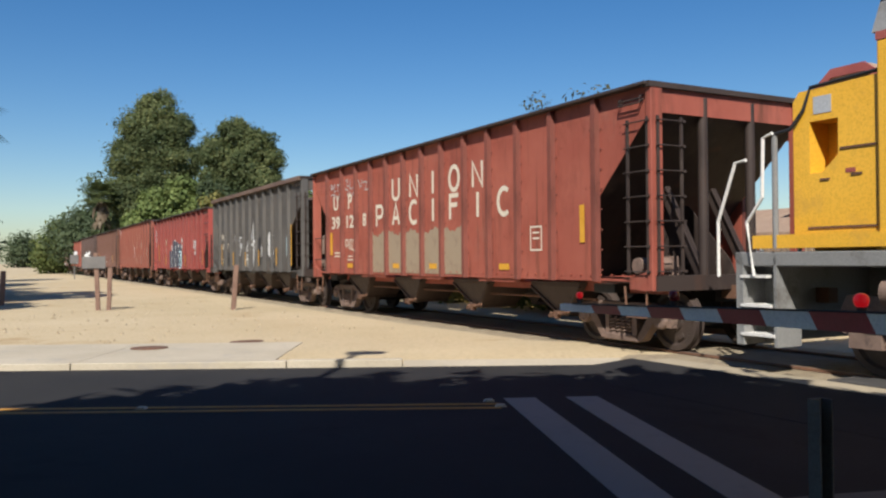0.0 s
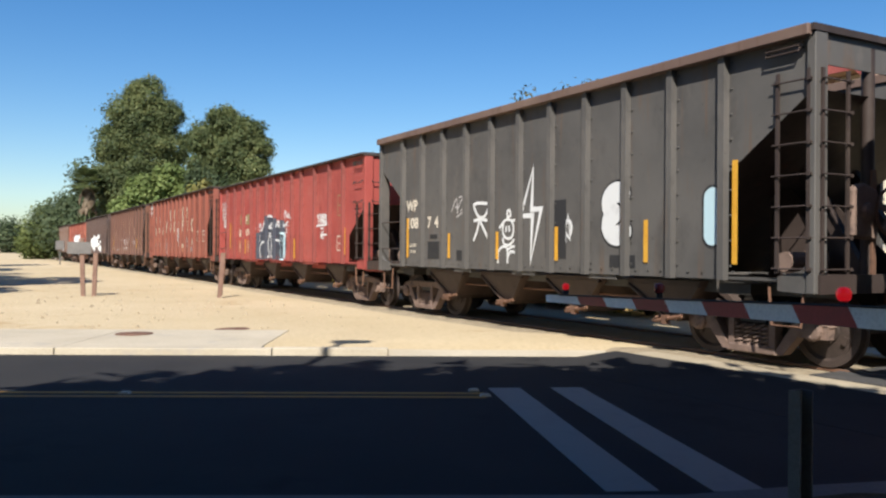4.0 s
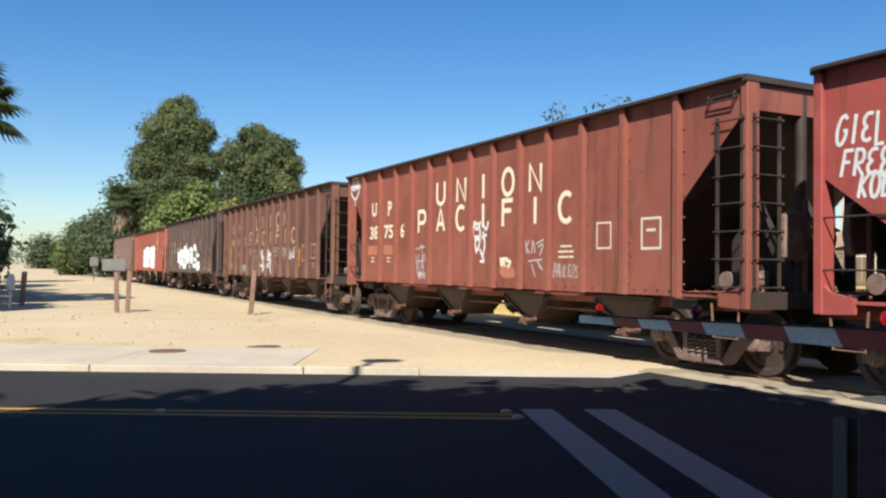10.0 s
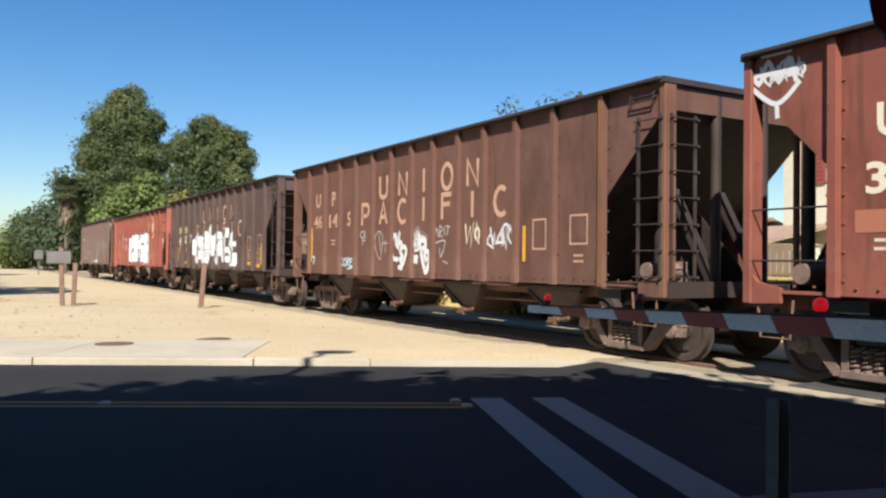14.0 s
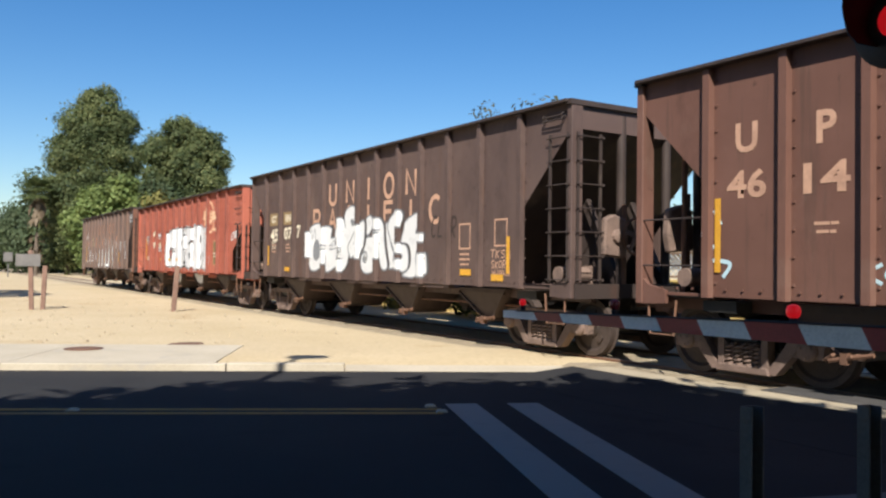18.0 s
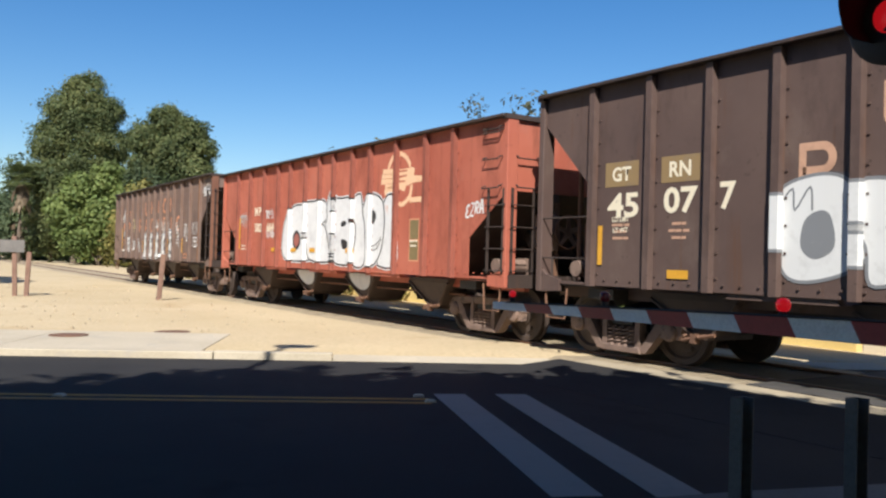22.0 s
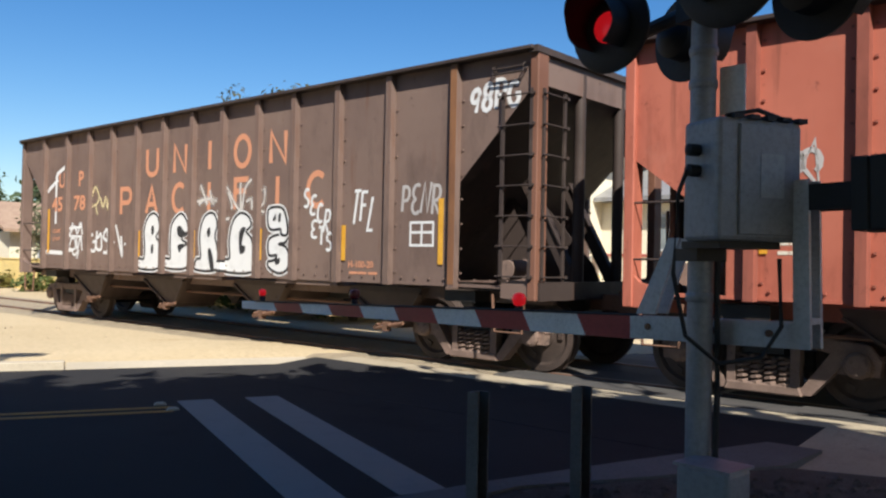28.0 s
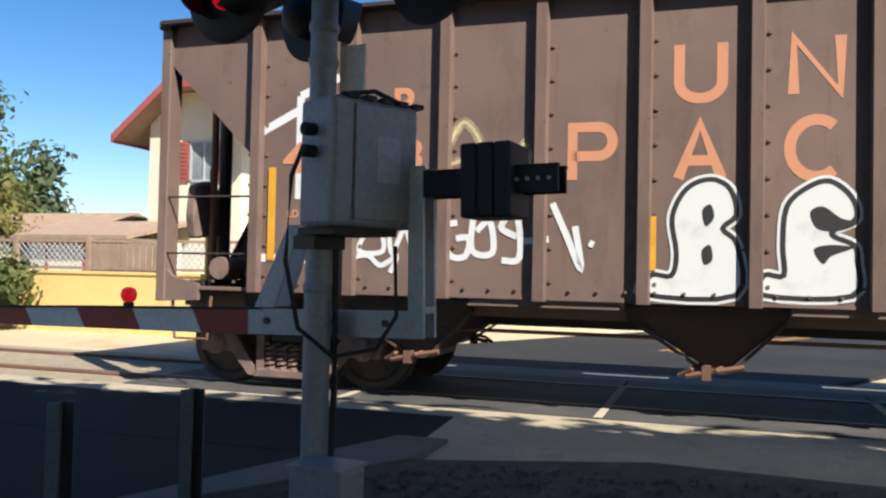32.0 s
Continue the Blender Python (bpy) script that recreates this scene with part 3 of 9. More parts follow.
def truck(car, x):
    """A two-axle truck with its bolster, side frames, springs and wheelsets."""
    t = part("truck", shared("bolster", bolster_mesh), None, car, "dark greasy two-axle freight truck", at=pose(x, 0, 0))
    for s in (1, -1):
        part("side_frame", shared("frame", side_frame_mesh), None, t, "dusty brown cast steel side frame", at=pose(0, s * 1.0, 0, 0, 0, 0 if s > 0 else 180))
        part("spring_pack", shared("springs", spring_mesh), None, t, at=pose(0, s * 1.0, 0, 0, 0, 0 if s > 0 else 180))
        for i in range(4):
            part("spring_coil", shared("coil", spring_coil_mesh), None, t, at=pose(-0.21 + i * 0.14, s * 1.03, 0))
    for s in (1, -1):
        w = part("wheelset", shared("wheels", wheelset_mesh), None, t, "brown rusty steel wheels on one axle", at=pose(s * AXLES / 2, 0, WHEEL_R))
        WHEELSETS.append((w, s * AXLES / 2, WHEEL_R))
    return t


def coupler_mesh():
    bm = bm_new()
    box(bm, -0.3, 0.35, -0.09, 0.09, -0.1, 0.1)
    prism(bm, [(0.3, -0.1), (0.5, -0.16), (0.62, -0.13), (0.6, 0.02), (0.66, 0.1), (0.5, 0.17), (0.3, 0.1)], -0.15, 0.15, "z")
    tube(bm, [(0.05, 0.25, -0.05), (0.3, 0.3, -0.25), (0.6, 0.26, -0.32)], 0.03, 6)
    tube(bm, [(0.0, -0.1, 0.12), (0.05, 0.5, 0.14), (0.05, 0.9, 0.05)], 0.018, 6)
    return mesh_of(bm, RUST, "coupler")


def brake_wheel_mesh():
    bm = bm_new()
    tube(bm, [(0, 0.28 * math.cos(k * math.tau / 20), 0.28 * math.sin(k * math.tau / 20)) for k in range(21)], 0.019, 6)
    return mesh_of(bm, RUST, "brake_wheel")


def brake_spoke_mesh():
    return mesh_of(prism(bm_new(), [(-0.05, 0.0), (0.05, 0.0), (0.03, 0.27), (-0.03, 0.27)], -0.012, 0.012, "x"), TRUCK_RUST, "brake_spoke")


def brake_housing_mesh():
    """A cast gear case with a round boss, behind the wheel."""
    bm = bm_new()
    prism(bm, [(-0.26, -0.3), (0.2, -0.34), (0.26, -0.1), (0.22, 0.26), (-0.05, 0.34), (-0.24, 0.26)], -0.13, 0.0, "x")
    bevelled(bm, 0.025)
    lathe(bm, [(0.11, 0.0), (0.1, 0.05), (0.04, 0.07)], 12, Matrix.Rotation(radians(90), 4, "Y"))
    return mesh_of(bm, TRUCK_RUST, "brake_housing")


def brake_gear(car, x, s, y, z):
    """Hand brake on an end: s is +1 for the back end and -1 for the front."""
    w = part("brake_wheel", shared("brake", brake_wheel_mesh), None, car, "rusty hand brake wheel", at=pose(x + s * 0.14, y, z))
    for k in range(5):
        part("brake_spoke", shared("spoke", brake_spoke_mesh), None, w, at=pose(0, 0, 0, k * 72, 0, 0))
    part("brake_housing", shared("housing", brake_housing_mesh), None, car, "dusty brown hand brake gear case", at=pose(x + s * 0.06, y + 0.34, z, 0, 0, 0 if s > 0 else 180))
    bm = bm_new()
    box(bm, x - 0.02, x + 0.03, y + 0.1, y + 0.18, 0.95, z + 0.5)
    part("brake_bracket", bm, RUST, car)


def chute_shell():
    """A four-sided funnel that narrows downwards on all sides, its mouth set towards the front."""
    bm = bm_new()
    rings = [[bm.verts.new((x + dx, y, z)) for x, y in ((-w, i), (w, i), (w, o), (-w, o))]
             for w, dx, i, o, z in ((0.72, 0.0, 0.22, 1.3, 1.0), (0.68, 0.0, 0.22, 1.3, 0.92), (0.1, -0.12, 0.34, 1.2, 0.48), (0.1, -0.12, 0.34, 1.2, 0.42))]
    for a, b in zip(rings, rings[1:]):
        for k in range(4):
            bm.faces.new((a[k], a[(k + 1) % 4], b[(k + 1) % 4], b[k]))
    bm.faces.new(rings[0][::-1])
    bm.faces.new(rings[-1])
    return bm


def chute_mesh(key, mat):
    """One inverted pyramid under the floor, on one side of the centre sill."""
    return shared(("chute", key), lambda: mesh_of(chute_shell(), mat, "hopper_chute"))


def flange_mesh(key, mat, u):
    def make():
        a, b = Vector((u * 0.69, 1.305, 0.92)), Vector((u * 0.1 - 0.12, 1.205, 0.44))
        m = Matrix.Translation((a + b) / 2) @ (b - a).to_track_quat("Z", "Y").to_matrix().to_4x4()
        ln = (b - a).length / 2
        bm = bm_new()
        box(bm, -0.03, 0.03, -0.02, 0.012, -ln, ln, m)
        return mesh_of(bm, mat, "chute_flange")
    return shared(("flange", key, u), make)


def gate_mesh():
    bm = bm_new()
    for dx in (-0.2, 0.02):
        tube(bm, [(dx, 1.1, 0.5), (dx + 0.1, 1.3, 0.46), (dx + 0.2, 1.26, 0.4)], 0.022, 6)
    tube(bm, [(-0.34, 1.26, 0.5), (0.16, 1.28, 0.4)], 0.028, 6)
    box(bm, -0.06, 0.02, 1.2, 1.3, 0.37, 0.5)
    return mesh_of(bm, RUST, "gate_gear")


def ladder_mesh(key, mat, z0, z1, across, step=0.36):
    """Two stiles and rungs in the x-z plane, from x = 0 to x = across."""
    def make():
        bm = bm_new()
        for x in (0, across):
            box(bm, x - 0.022, x + 0.022, -0.012, 0.016, z0 - 0.05, z1 + 0.06)
        z = z0
        while z <= z1 + 0.01:
            tube(bm, [(-0.06, 0.03, z), (across + 0.06, 0.03, z)], 0.011, 6)
            box(bm, -0.045, 0.0, -0.01, 0.045, z - 0.02, z + 0.02)
            z += step
        return mesh_of(bm, mat, "ladder")
    return shared(("ladder", key, z0, z1, across, step), make)


def grab_mesh(mat, key, w=0.45):
    def make():
        bm = bm_new()
        tube(bm, [(-w / 2, 0, 0), (-w / 2, 0.07, -0.02), (-w / 2, 0.08, -0.05), (w / 2, 0.08, -0.05), (w / 2, 0.07, -0.02), (w / 2, 0, 0)], 0.013, 6)
        return mesh_of(bm, mat, "grab_iron")
    return shared(("grab", key, w), make)


SIDE_Y = 1.55
STAKE = 0.088                # how far a side stake stands proud
FACE = SIDE_Y + 0.0075      # where lettering lies on the side sheet


def flat(bm, pts, m=None):
    v = [bm.verts.new(m @ Vector((x, y, 0)) if m is not None else Vector((x, y, 0))) for x, y in pts]
    return bm.faces.new(v)


def decal(car, name, me, x, z, y=FACE, label="", turn=0.0, lift=0.0):
    """A flat painted shape on the start side of a car: its x runs towards the front of the train."""
    return part(name, me, None, car, label, at=Matrix.Translation((x, y + lift, z)) @ Matrix.Rotation(radians(180), 4, "Z") @ Matrix.Rotation(radians(90), 4, "X") @ Matrix.Rotation(radians(turn), 4, "Z"))


def bar_mesh(key, w, h, mat):
    def make():
        bm = bm_new()
        box(bm, -w / 2, w / 2, -h / 2, h / 2, 0, 0.003)
        return mesh_of(bm, mat, "mark")
    return shared(("bar", key, w, h), make)


def ribbon(bm, pts, width, z):
    """One flat painted stroke along (x, y) pairs, mitred at its bends."""
    q = [Vector(pts[0])]
    for c in pts[1:]:
        if (Vector(c) - q[-1]).length > 1e-4:
            q.append(Vector(c))
    if len(q) < 2:
        return
    loop = len(q) > 3 and (q[0] - q[-1]).length < 1e-3
    rows = []
    n = len(q)
    for i, c in enumerate(q):
        if loop and i in (0, n - 1):
            d0, d1 = (q[-1] - q[-2]).normalized(), (q[1] - q[0]).normalized()
        else:
            d0 = (c - q[i - 1]).normalized() if i else (q[1] - q[0]).normalized()
            d1 = (q[i + 1] - c).normalized() if i < n - 1 else d0
        t = d0 + d1
        t = t.normalized() if t.length > 1e-3 else d1
        nrm = Vector((-t.y, t.x))
        k = min(1.35, 1 / max(0.3, nrm.dot(Vector((-d1.y, d1.x)))))
        off = nrm * width / 2 * k
        rows.append((bm.verts.new((c.x - off.x, c.y - off.y, z)), bm.verts.new((c.x + off.x, c.y + off.y, z))))
    for (a0, a1), (b0, b1) in zip(rows, rows[1:]):
        bm.faces.new((a0, b0, b1, a1))


def strokes_mesh(lines, width, mat, name="mark", thick=0.0012):
    """Painted strokes along lines of (x, y) pairs."""
    bm = bm_new()
    for i, ln in enumerate(lines):
        ribbon(bm, ln, width, thick + i * 0.0001)
    return mesh_of(bm, mat, name)


def swollen_mesh(lines, r, mat, name, z=0.0, cell=0.026):
    """One flat rounded shape: all that lies within r of the lines."""
    seg = np.array([(*a, *b) for ln in lines for a, b in zip(ln, ln[1:])])
    lo, hi = seg.reshape(-1, 2).min(0) - r - cell, seg.reshape(-1, 2).max(0) + r + cell
    gx, gy = np.arange(lo[0], hi[0] + cell, cell), np.arange(lo[1], hi[1] + cell, cell)
    X, Y = np.meshgrid(gx, gy, indexing="ij")
    f = np.full(X.shape, -9.0)
    for x0, y0, x1, y1 in seg:
        dx, dy = x1 - x0, y1 - y0
        u = np.clip(((X - x0) * dx + (Y - y0) * dy) / max(dx * dx + dy * dy, 1e-9), 0, 1)
        f = np.maximum(f, r - np.hypot(X - x0 - u * dx, Y - y0 - u * dy))
    f[np.abs(f) < 1e-6] = 1e-6
    verts, ids, faces = [], {}, []

    def put(key, x, y):
        if key not in ids:
            ids[key] = len(verts)
            verts.append((x, y, z))
        return ids[key]

    inside = f > 0
    some = inside[:-1, :-1] | inside[1:, :-1] | inside[1:, 1:] | inside[:-1, 1:]
    for i, j in zip(*np.nonzero(some)):
        ring = []
        c = ((i, j), (i + 1, j), (i + 1, j + 1), (i, j + 1))
        for k in range(4):
            a, b = c[k], c[(k + 1) % 4]
            if inside[a]:
                ring.append(put(a, gx[a[0]], gy[a[1]]))
            if inside[a] != inside[b]:
                p, q = sorted((a, b))
                u = f[p] / (f[p] - f[q])
                ring.append(put((p, q), gx[p[0]] + u * (gx[q[0]] - gx[p[0]]), gy[p[1]] + u * (gy[q[1]] - gy[p[1]])))
        if len(ring) > 2:
            faces.append(ring)
    me = bpy.data.meshes.new(name)
    me.from_pydata(verts, [], faces)
    me.materials.append(mat)
    return me


def arc(cx, cy, rx, ry, a0, a1, n=14):
    return [(cx + rx * math.cos(radians(a0 + (a1 - a0) * k / n)), cy + ry * math.sin(radians(a0 + (a1 - a0) * k / n))) for k in range(n + 1)]


def plain_shapes(h, w):
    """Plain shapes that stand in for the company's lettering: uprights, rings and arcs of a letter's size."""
    t = h / 2
    u = w / 2
    return {
        "pair_round": [[(-u, t), (-u, -t * 0.4)] + arc(0, -t * 0.4, u, t * 0.6, 180, 360) + [(u, t)]],
        "pair_slant": [[(-u, -t), (-u, t), (u, -t), (u, t)]],
        "upright": [[(0, t), (0, -t)]],
        "ring": [arc(0, 0, u * 1.1, t, 0, 360, 22)],
        "loop_top": [[(-u, -t), (-u, t), (u * 0.3, t)] + arc(u * 0.3, t * 0.45, u * 0.7, t * 0.55, 90, -90) + [(-u, -t * 0.1)]],
        "peak": [[(-u, -t), (0, t), (u, -t)], [(-u * 0.6, -t * 0.35), (u * 0.6, -t * 0.35)]],
        "open_ring": [arc(0, 0, u * 1.15, t, 50, 310, 18)],
        "comb": [[(-u, -t), (-u, t), (u, t)], [(-u, 0.05), (u * 0.7, 0.05)]],
    }


ROW_ONE = ["pair_round", "pair_slant", "upright", "ring", "pair_slant"]
ROW_TWO = ["loop_top", "peak", "open_ring", "upright", "comb", "upright", "open_ring"]


def side_polygon(half, z0, z1, cut_x, low, high):
    """The side sheet: full height, its lower corners cut off along the end slopes."""
    return [(-half + cut_x, z0), (half - cut_x, z0), (half - cut_x, low), (half, high), (half, z1), (-half, z1), (-half, high), (-half + cut_x, low)]


def hopper(name, label, key, paint, trim, half, z1, stakes, cut_x, low, high, middle, end_filled=False, rung_top=None, chutes=(-4.3, -1.45, 1.45, 4.3), sill=1.08, chord=(0.05, 0.15, None), brake_front=False, rust=None, stake_paint=None):
    """An open-top hopper car: stake-ribbed sides, sloped ends, chutes, sills, ladders, brake gear and trucks."""
    car = thing(name, label, "hopper car", TRACK @ pose(middle, 0, RAIL_Z), "hopper cars of the train")
    poly = side_polygon(half, sill, z1, cut_x, low, high)
    for s in (1, -1):
        bm = bm_new()
        prism(bm, poly, s * SIDE_Y - 0.006, s * SIDE_Y + 0.006, "y")
        part("side_sheet", bm, paint, car)
        bm = bm_new()
        y0, y1 = sorted((s * (SIDE_Y - 0.04), s * (SIDE_Y + chord[1])))
        box(bm, -half - 0.02, half + 0.02, y0, y1, z1 + 0.05 - chord[0], z1 + 0.05)
        bevelled(bm, 0.008)
        part("top_chord", bm, chord[2] or trim, car)
        bm = bm_new()
        inset = 0.4
        y0, y1 = sorted((s * (SIDE_Y - inset - 0.1), s * (SIDE_Y - inset)))
        box(bm, -half, half, y0, y1, sill - 0.22, sill - 0.02)
        y0, y1 = sorted((s * (SIDE_Y - 0.14), s * (SIDE_Y + 0.012)))
        box(bm, -half, half, y0, y1, sill - 0.03, sill + 0.004)
        for k in range(int(half * 2 / 0.25)):
            x = -half + 0.12 + k * 0.25
            box(bm, x - 0.012, x + 0.012, s * SIDE_Y + (0.012 if s > 0 else -0.03), s * SIDE_Y + (0.03 if s > 0 else -0.012), sill + 0.05, sill + 0.075)
        part("side_sill", bm, paint, car)

    def stake():
        bm = bm_new()
        prism(bm, [(-0.062, 0), (-0.05, STAKE), (0.05, STAKE), (0.062, 0)], sill - 0.04, z1 - 0.005, "z")
        for k in range(9):
            z = sill + 0.14 + k * (z1 - sill - 0.3) / 8
            for dx in (-0.1, 0.1):
                box(bm, dx - 0.013, dx + 0.013, 0, 0.016, z - 0.013, z + 0.013)
        return mesh_of(bm, stake_paint or paint, "side_stake")

    me = shared(("stake", key), stake)
    for x in stakes:
        for s in (1, -1):
            st = part("side_stake", me, None, car, at=pose(x, s * SIDE_Y + s * 0.006, 0, 0, 0, 0 if s > 0 else 180))
            if rust and s > 0 and x == min(stakes):
                bm = bm_new()
                box(bm, -0.051, 0.051, STAKE, STAKE + 0.003, sill, z1 - 0.02)
                part("rust_coat", bm, rust, st, "orange rusted face of the end stake")
    # floor slopes inside, from each end down to the chutes, with ridges between them
    for s in (1, -1):
        bm = bm_new()
        k = (high - low) / cut_x
        xe = half - (high - sill) / k
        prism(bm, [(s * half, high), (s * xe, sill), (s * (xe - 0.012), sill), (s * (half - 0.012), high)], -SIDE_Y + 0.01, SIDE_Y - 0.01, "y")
        part("slope_sheet", bm, trim, car, "sloped end sheet in the dark trim paint")
        bm = bm_new()
        box(bm, s * half - 0.012, s * half + 0.012, -SIDE_Y, SIDE_Y, (high if end_filled else z1 - 0.38), z1)
        part("end_sheet", bm, paint, car)
        bm = bm_new()
        box(bm, s * half - 0.07, s * half + 0.07, -SIDE_Y - 0.1, SIDE_Y + 0.1, z1 - 0.03, z1 + 0.05)
        part("end_chord", bm, trim, car)
        bm = bm_new()
        box(bm, s * half - 0.09, s * half + 0.09, -SIDE_Y, SIDE_Y, sill - 0.16, sill + 0.06)
        box(bm, s * (half - cut_x * 0.5) - cut_x * 0.5, s * (half - cut_x * 0.5) + cut_x * 0.5, -SIDE_Y + 0.02, SIDE_Y - 0.02, sill - 0.06, sill - 0.03)
        part("end_sill", bm, trim, car)
        for y in (-SIDE_Y - 0.01, SIDE_Y + 0.01):
            bm = bm_new()
            box(bm, s * half - 0.058, s * half + 0.058, y - (0.05 if y < 0 else 0.17), y + (0.17 if y < 0 else 0.05), sill - 0.16, z1)
            bevelled(bm, 0.01)
            part("corner_post", bm, RUST_POST if rust and s < 0 else paint, car)
            bm = bm_new()
            prism(bm, [(s * (half - 0.05), sill - 0.16), (s * (half + 0.02), sill + 0.25), (s * (half - 0.14), sill + 0.1), (s * (half - 0.45), sill + 0.03), (s * (half - 0.45), sill - 0.14)], y - 0.03, y + 0.03, "y")
            part("corner_gusset", bm, paint, car)
        for y in (-0.5, 0.5):
            bm = bm_new()
            tube(bm, [(s * (half - 0.05), y, sill), (s * (half - 0.05), y, high if end_filled else z1 - 0.1)], 0.075, 10)
            part("end_post", bm, trim, car, smooth=True)
        for y in (-0.5, 0.5):
            bm = bm_new()
            top = Vector((s * (half - 0.75 * cut_x), y, low + 0.12))
            foot = Vector((s * (half - 0.1), y, sill + 0.02))
            side_ = (foot - top).normalized()
            m = Matrix.Translation((top + foot) / 2) @ side_.to_track_quat("Z", "Y").to_matrix().to_4x4()
            ln = (foot - top).length / 2
            box(bm, -0.012, 0.012, -0.09, 0.09, -ln, ln, m)
            box(bm, -0.05, 0.05, 0.07, 0.09, -ln, ln, m)
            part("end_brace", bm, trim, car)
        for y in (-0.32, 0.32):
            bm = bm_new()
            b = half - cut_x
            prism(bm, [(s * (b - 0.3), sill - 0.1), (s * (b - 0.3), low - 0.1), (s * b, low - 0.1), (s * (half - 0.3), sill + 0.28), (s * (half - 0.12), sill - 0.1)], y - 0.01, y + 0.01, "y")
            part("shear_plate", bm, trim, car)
        bm = bm_new()
        tube(bm, [(s * (half - 0.55), 0.75, sill + 0.2), (s * (half - 0.55), 1.35, sill + 0.2)], 0.12, 12)
        box(bm, s * (half - 0.62) - 0.1, s * (half - 0.62) + 0.1, 0.55, 0.75, sill - 0.02, sill + 0.34)
        part("brake_cylinder", bm, TRUCK_RUST, car, "dusty brown air brake cylinder", smooth=True)
        c = part("coupler", shared("coupler", coupler_mesh), None, car, "rusty knuckle coupler and hose", at=pose(s * (half + 0.02), 0, 0.88, 0, 0, 0 if s > 0 else 180))
        # a step under each corner
        for y in (-SIDE_Y, SIDE_Y):
            bm = bm_new()
            tube(bm, [(s * (half - 0.12), y, sill - 0.1), (s * (half - 0.16), y, sill - 0.55), (s * (half - 0.56), y, sill - 0.55), (s * (half - 0.6), y, sill - 0.1)], 0.018, 6)
            part("corner_step", bm, RUST, car)
    # ladders at the front end on this side and at the back end on the other
    top = rung_top or z1 - 0.5
    for s, u in ((-1, 1), (1, -1)):
        part("ladder", ladder_mesh(key, trim, sill + 0.12, top, 0.42), None, car, at=pose(s * (half - 0.03), u * (SIDE_Y + 0.05), 0, 0, 0, 0 if u > 0 else 180))
        part("ladder", ladder_mesh(key, trim, sill + 0.12, top, 0.45), None, car, at=pose(s * (half + 0.07), u * (SIDE_Y - 0.5), 0, 0, 0, -90 * s))
        for z in (z1 - 0.18, z1 - 0.12):
            part("grab_iron", grab_mesh(trim, key), None, car, at=pose(s * (half - 0.36), u * (SIDE_Y + 0.02), z, 0, 0, 0 if u > 0 else 180))
        if end_filled:
            for z in (z1 - 0.62, z1 - 1.1):
                part("grab_iron", grab_mesh(trim, key), None, car, at=pose(s * (half - 0.36), u * (SIDE_Y + 0.02), z, 0, 0, 0 if u > 0 else 180))
                part("grab_iron", grab_mesh(trim, key), None, car, at=pose(s * (half + 0.03), u * 1.2, z, 0, 0, -90 * s))
    # grab irons across the open corner at the back end, and the hand brake
    for z in (sill + 0.35, sill + 0.95):
        bm = bm_new()
        tube(bm, [(half - cut_x + 0.05, SIDE_Y + 0.03, z), (half + 0.02, SIDE_Y + 0.03, z)], 0.013, 6)
        part("grab_iron", bm, trim, car)
    if brake_front:
        brake_gear(car, -half - 0.02, -1, 0.36, 1.88)
    else:
        brake_gear(car, half + 0.02, 1, 0.5, 1.95)
    bm = bm_new()
    tube(bm, [(half + 0.02, 0.62, 2.0), (half + 0.02, 0.62, 0.95)], 0.02, 6)
    tube(bm, [(half - 0.2, 0.95, sill), (half - 0.2, 0.95, high)], 0.04, 8)
    part("brake_rod", bm, RUST, car)
    # underframe
    bm = bm_new()
    box(bm, -half + 0.1, half - 0.1, -0.22, 0.22, 0.72, 1.06)
    for x in (-half + 1.2, half - 1.2):
        box(bm, x - 0.25, x + 0.25, -1.45, 1.45, 0.86, 1.0)
    part("centre_sill", bm, GREASE, car)
    for x in chutes:
        for q in (0, 180):
            c = part("hopper_chute", chute_mesh("all", GRIME), None, car, "inverted steel discharge chute", at=pose(x, 0, 0, 0, 0, q))
            part("gate_gear", shared("gate", gate_mesh), None, c, "rusty chute gate levers")
            for u in (-1, 1):
                part("chute_flange", flange_mesh("all", GRIME, u), None, c)
    bm = bm_new()
    xs = sorted(chutes)
    for a, b in zip(xs, xs[1:]):
        m0 = (a + b) / 2
        prism(bm, [(a + 0.7, 0.98), (b - 0.7, 0.98), (m0, 2.2)], -SIDE_Y + 0.02, SIDE_Y - 0.02, "y")
    part("inner_ridge", bm, paint, car)
    bm = bm_new()
    tube(bm, [(-half + 1.8, 1.1, 0.72), (half - 1.8, 1.1, 0.72)], 0.022, 6)
    part("brake_pipe", bm, RUST, car)
    for x in (-half + 1.25, half - 1.25):
        truck(car, x)
    TRAIN.append((car, middle))
    return car


RIBS = [5.87, 4.8, 3.83, 2.9, 1.97, 1.04, 0.11, -0.79, -1.74, -2.64, -3.62, -4.65, -5.8]


def panel_x(i):
    """The middle of the i-th panel between the ribs, counted from the back end."""
    edges = [7.0, *RIBS, -7.0]
    return (edges[i] + edges[i + 1]) / 2


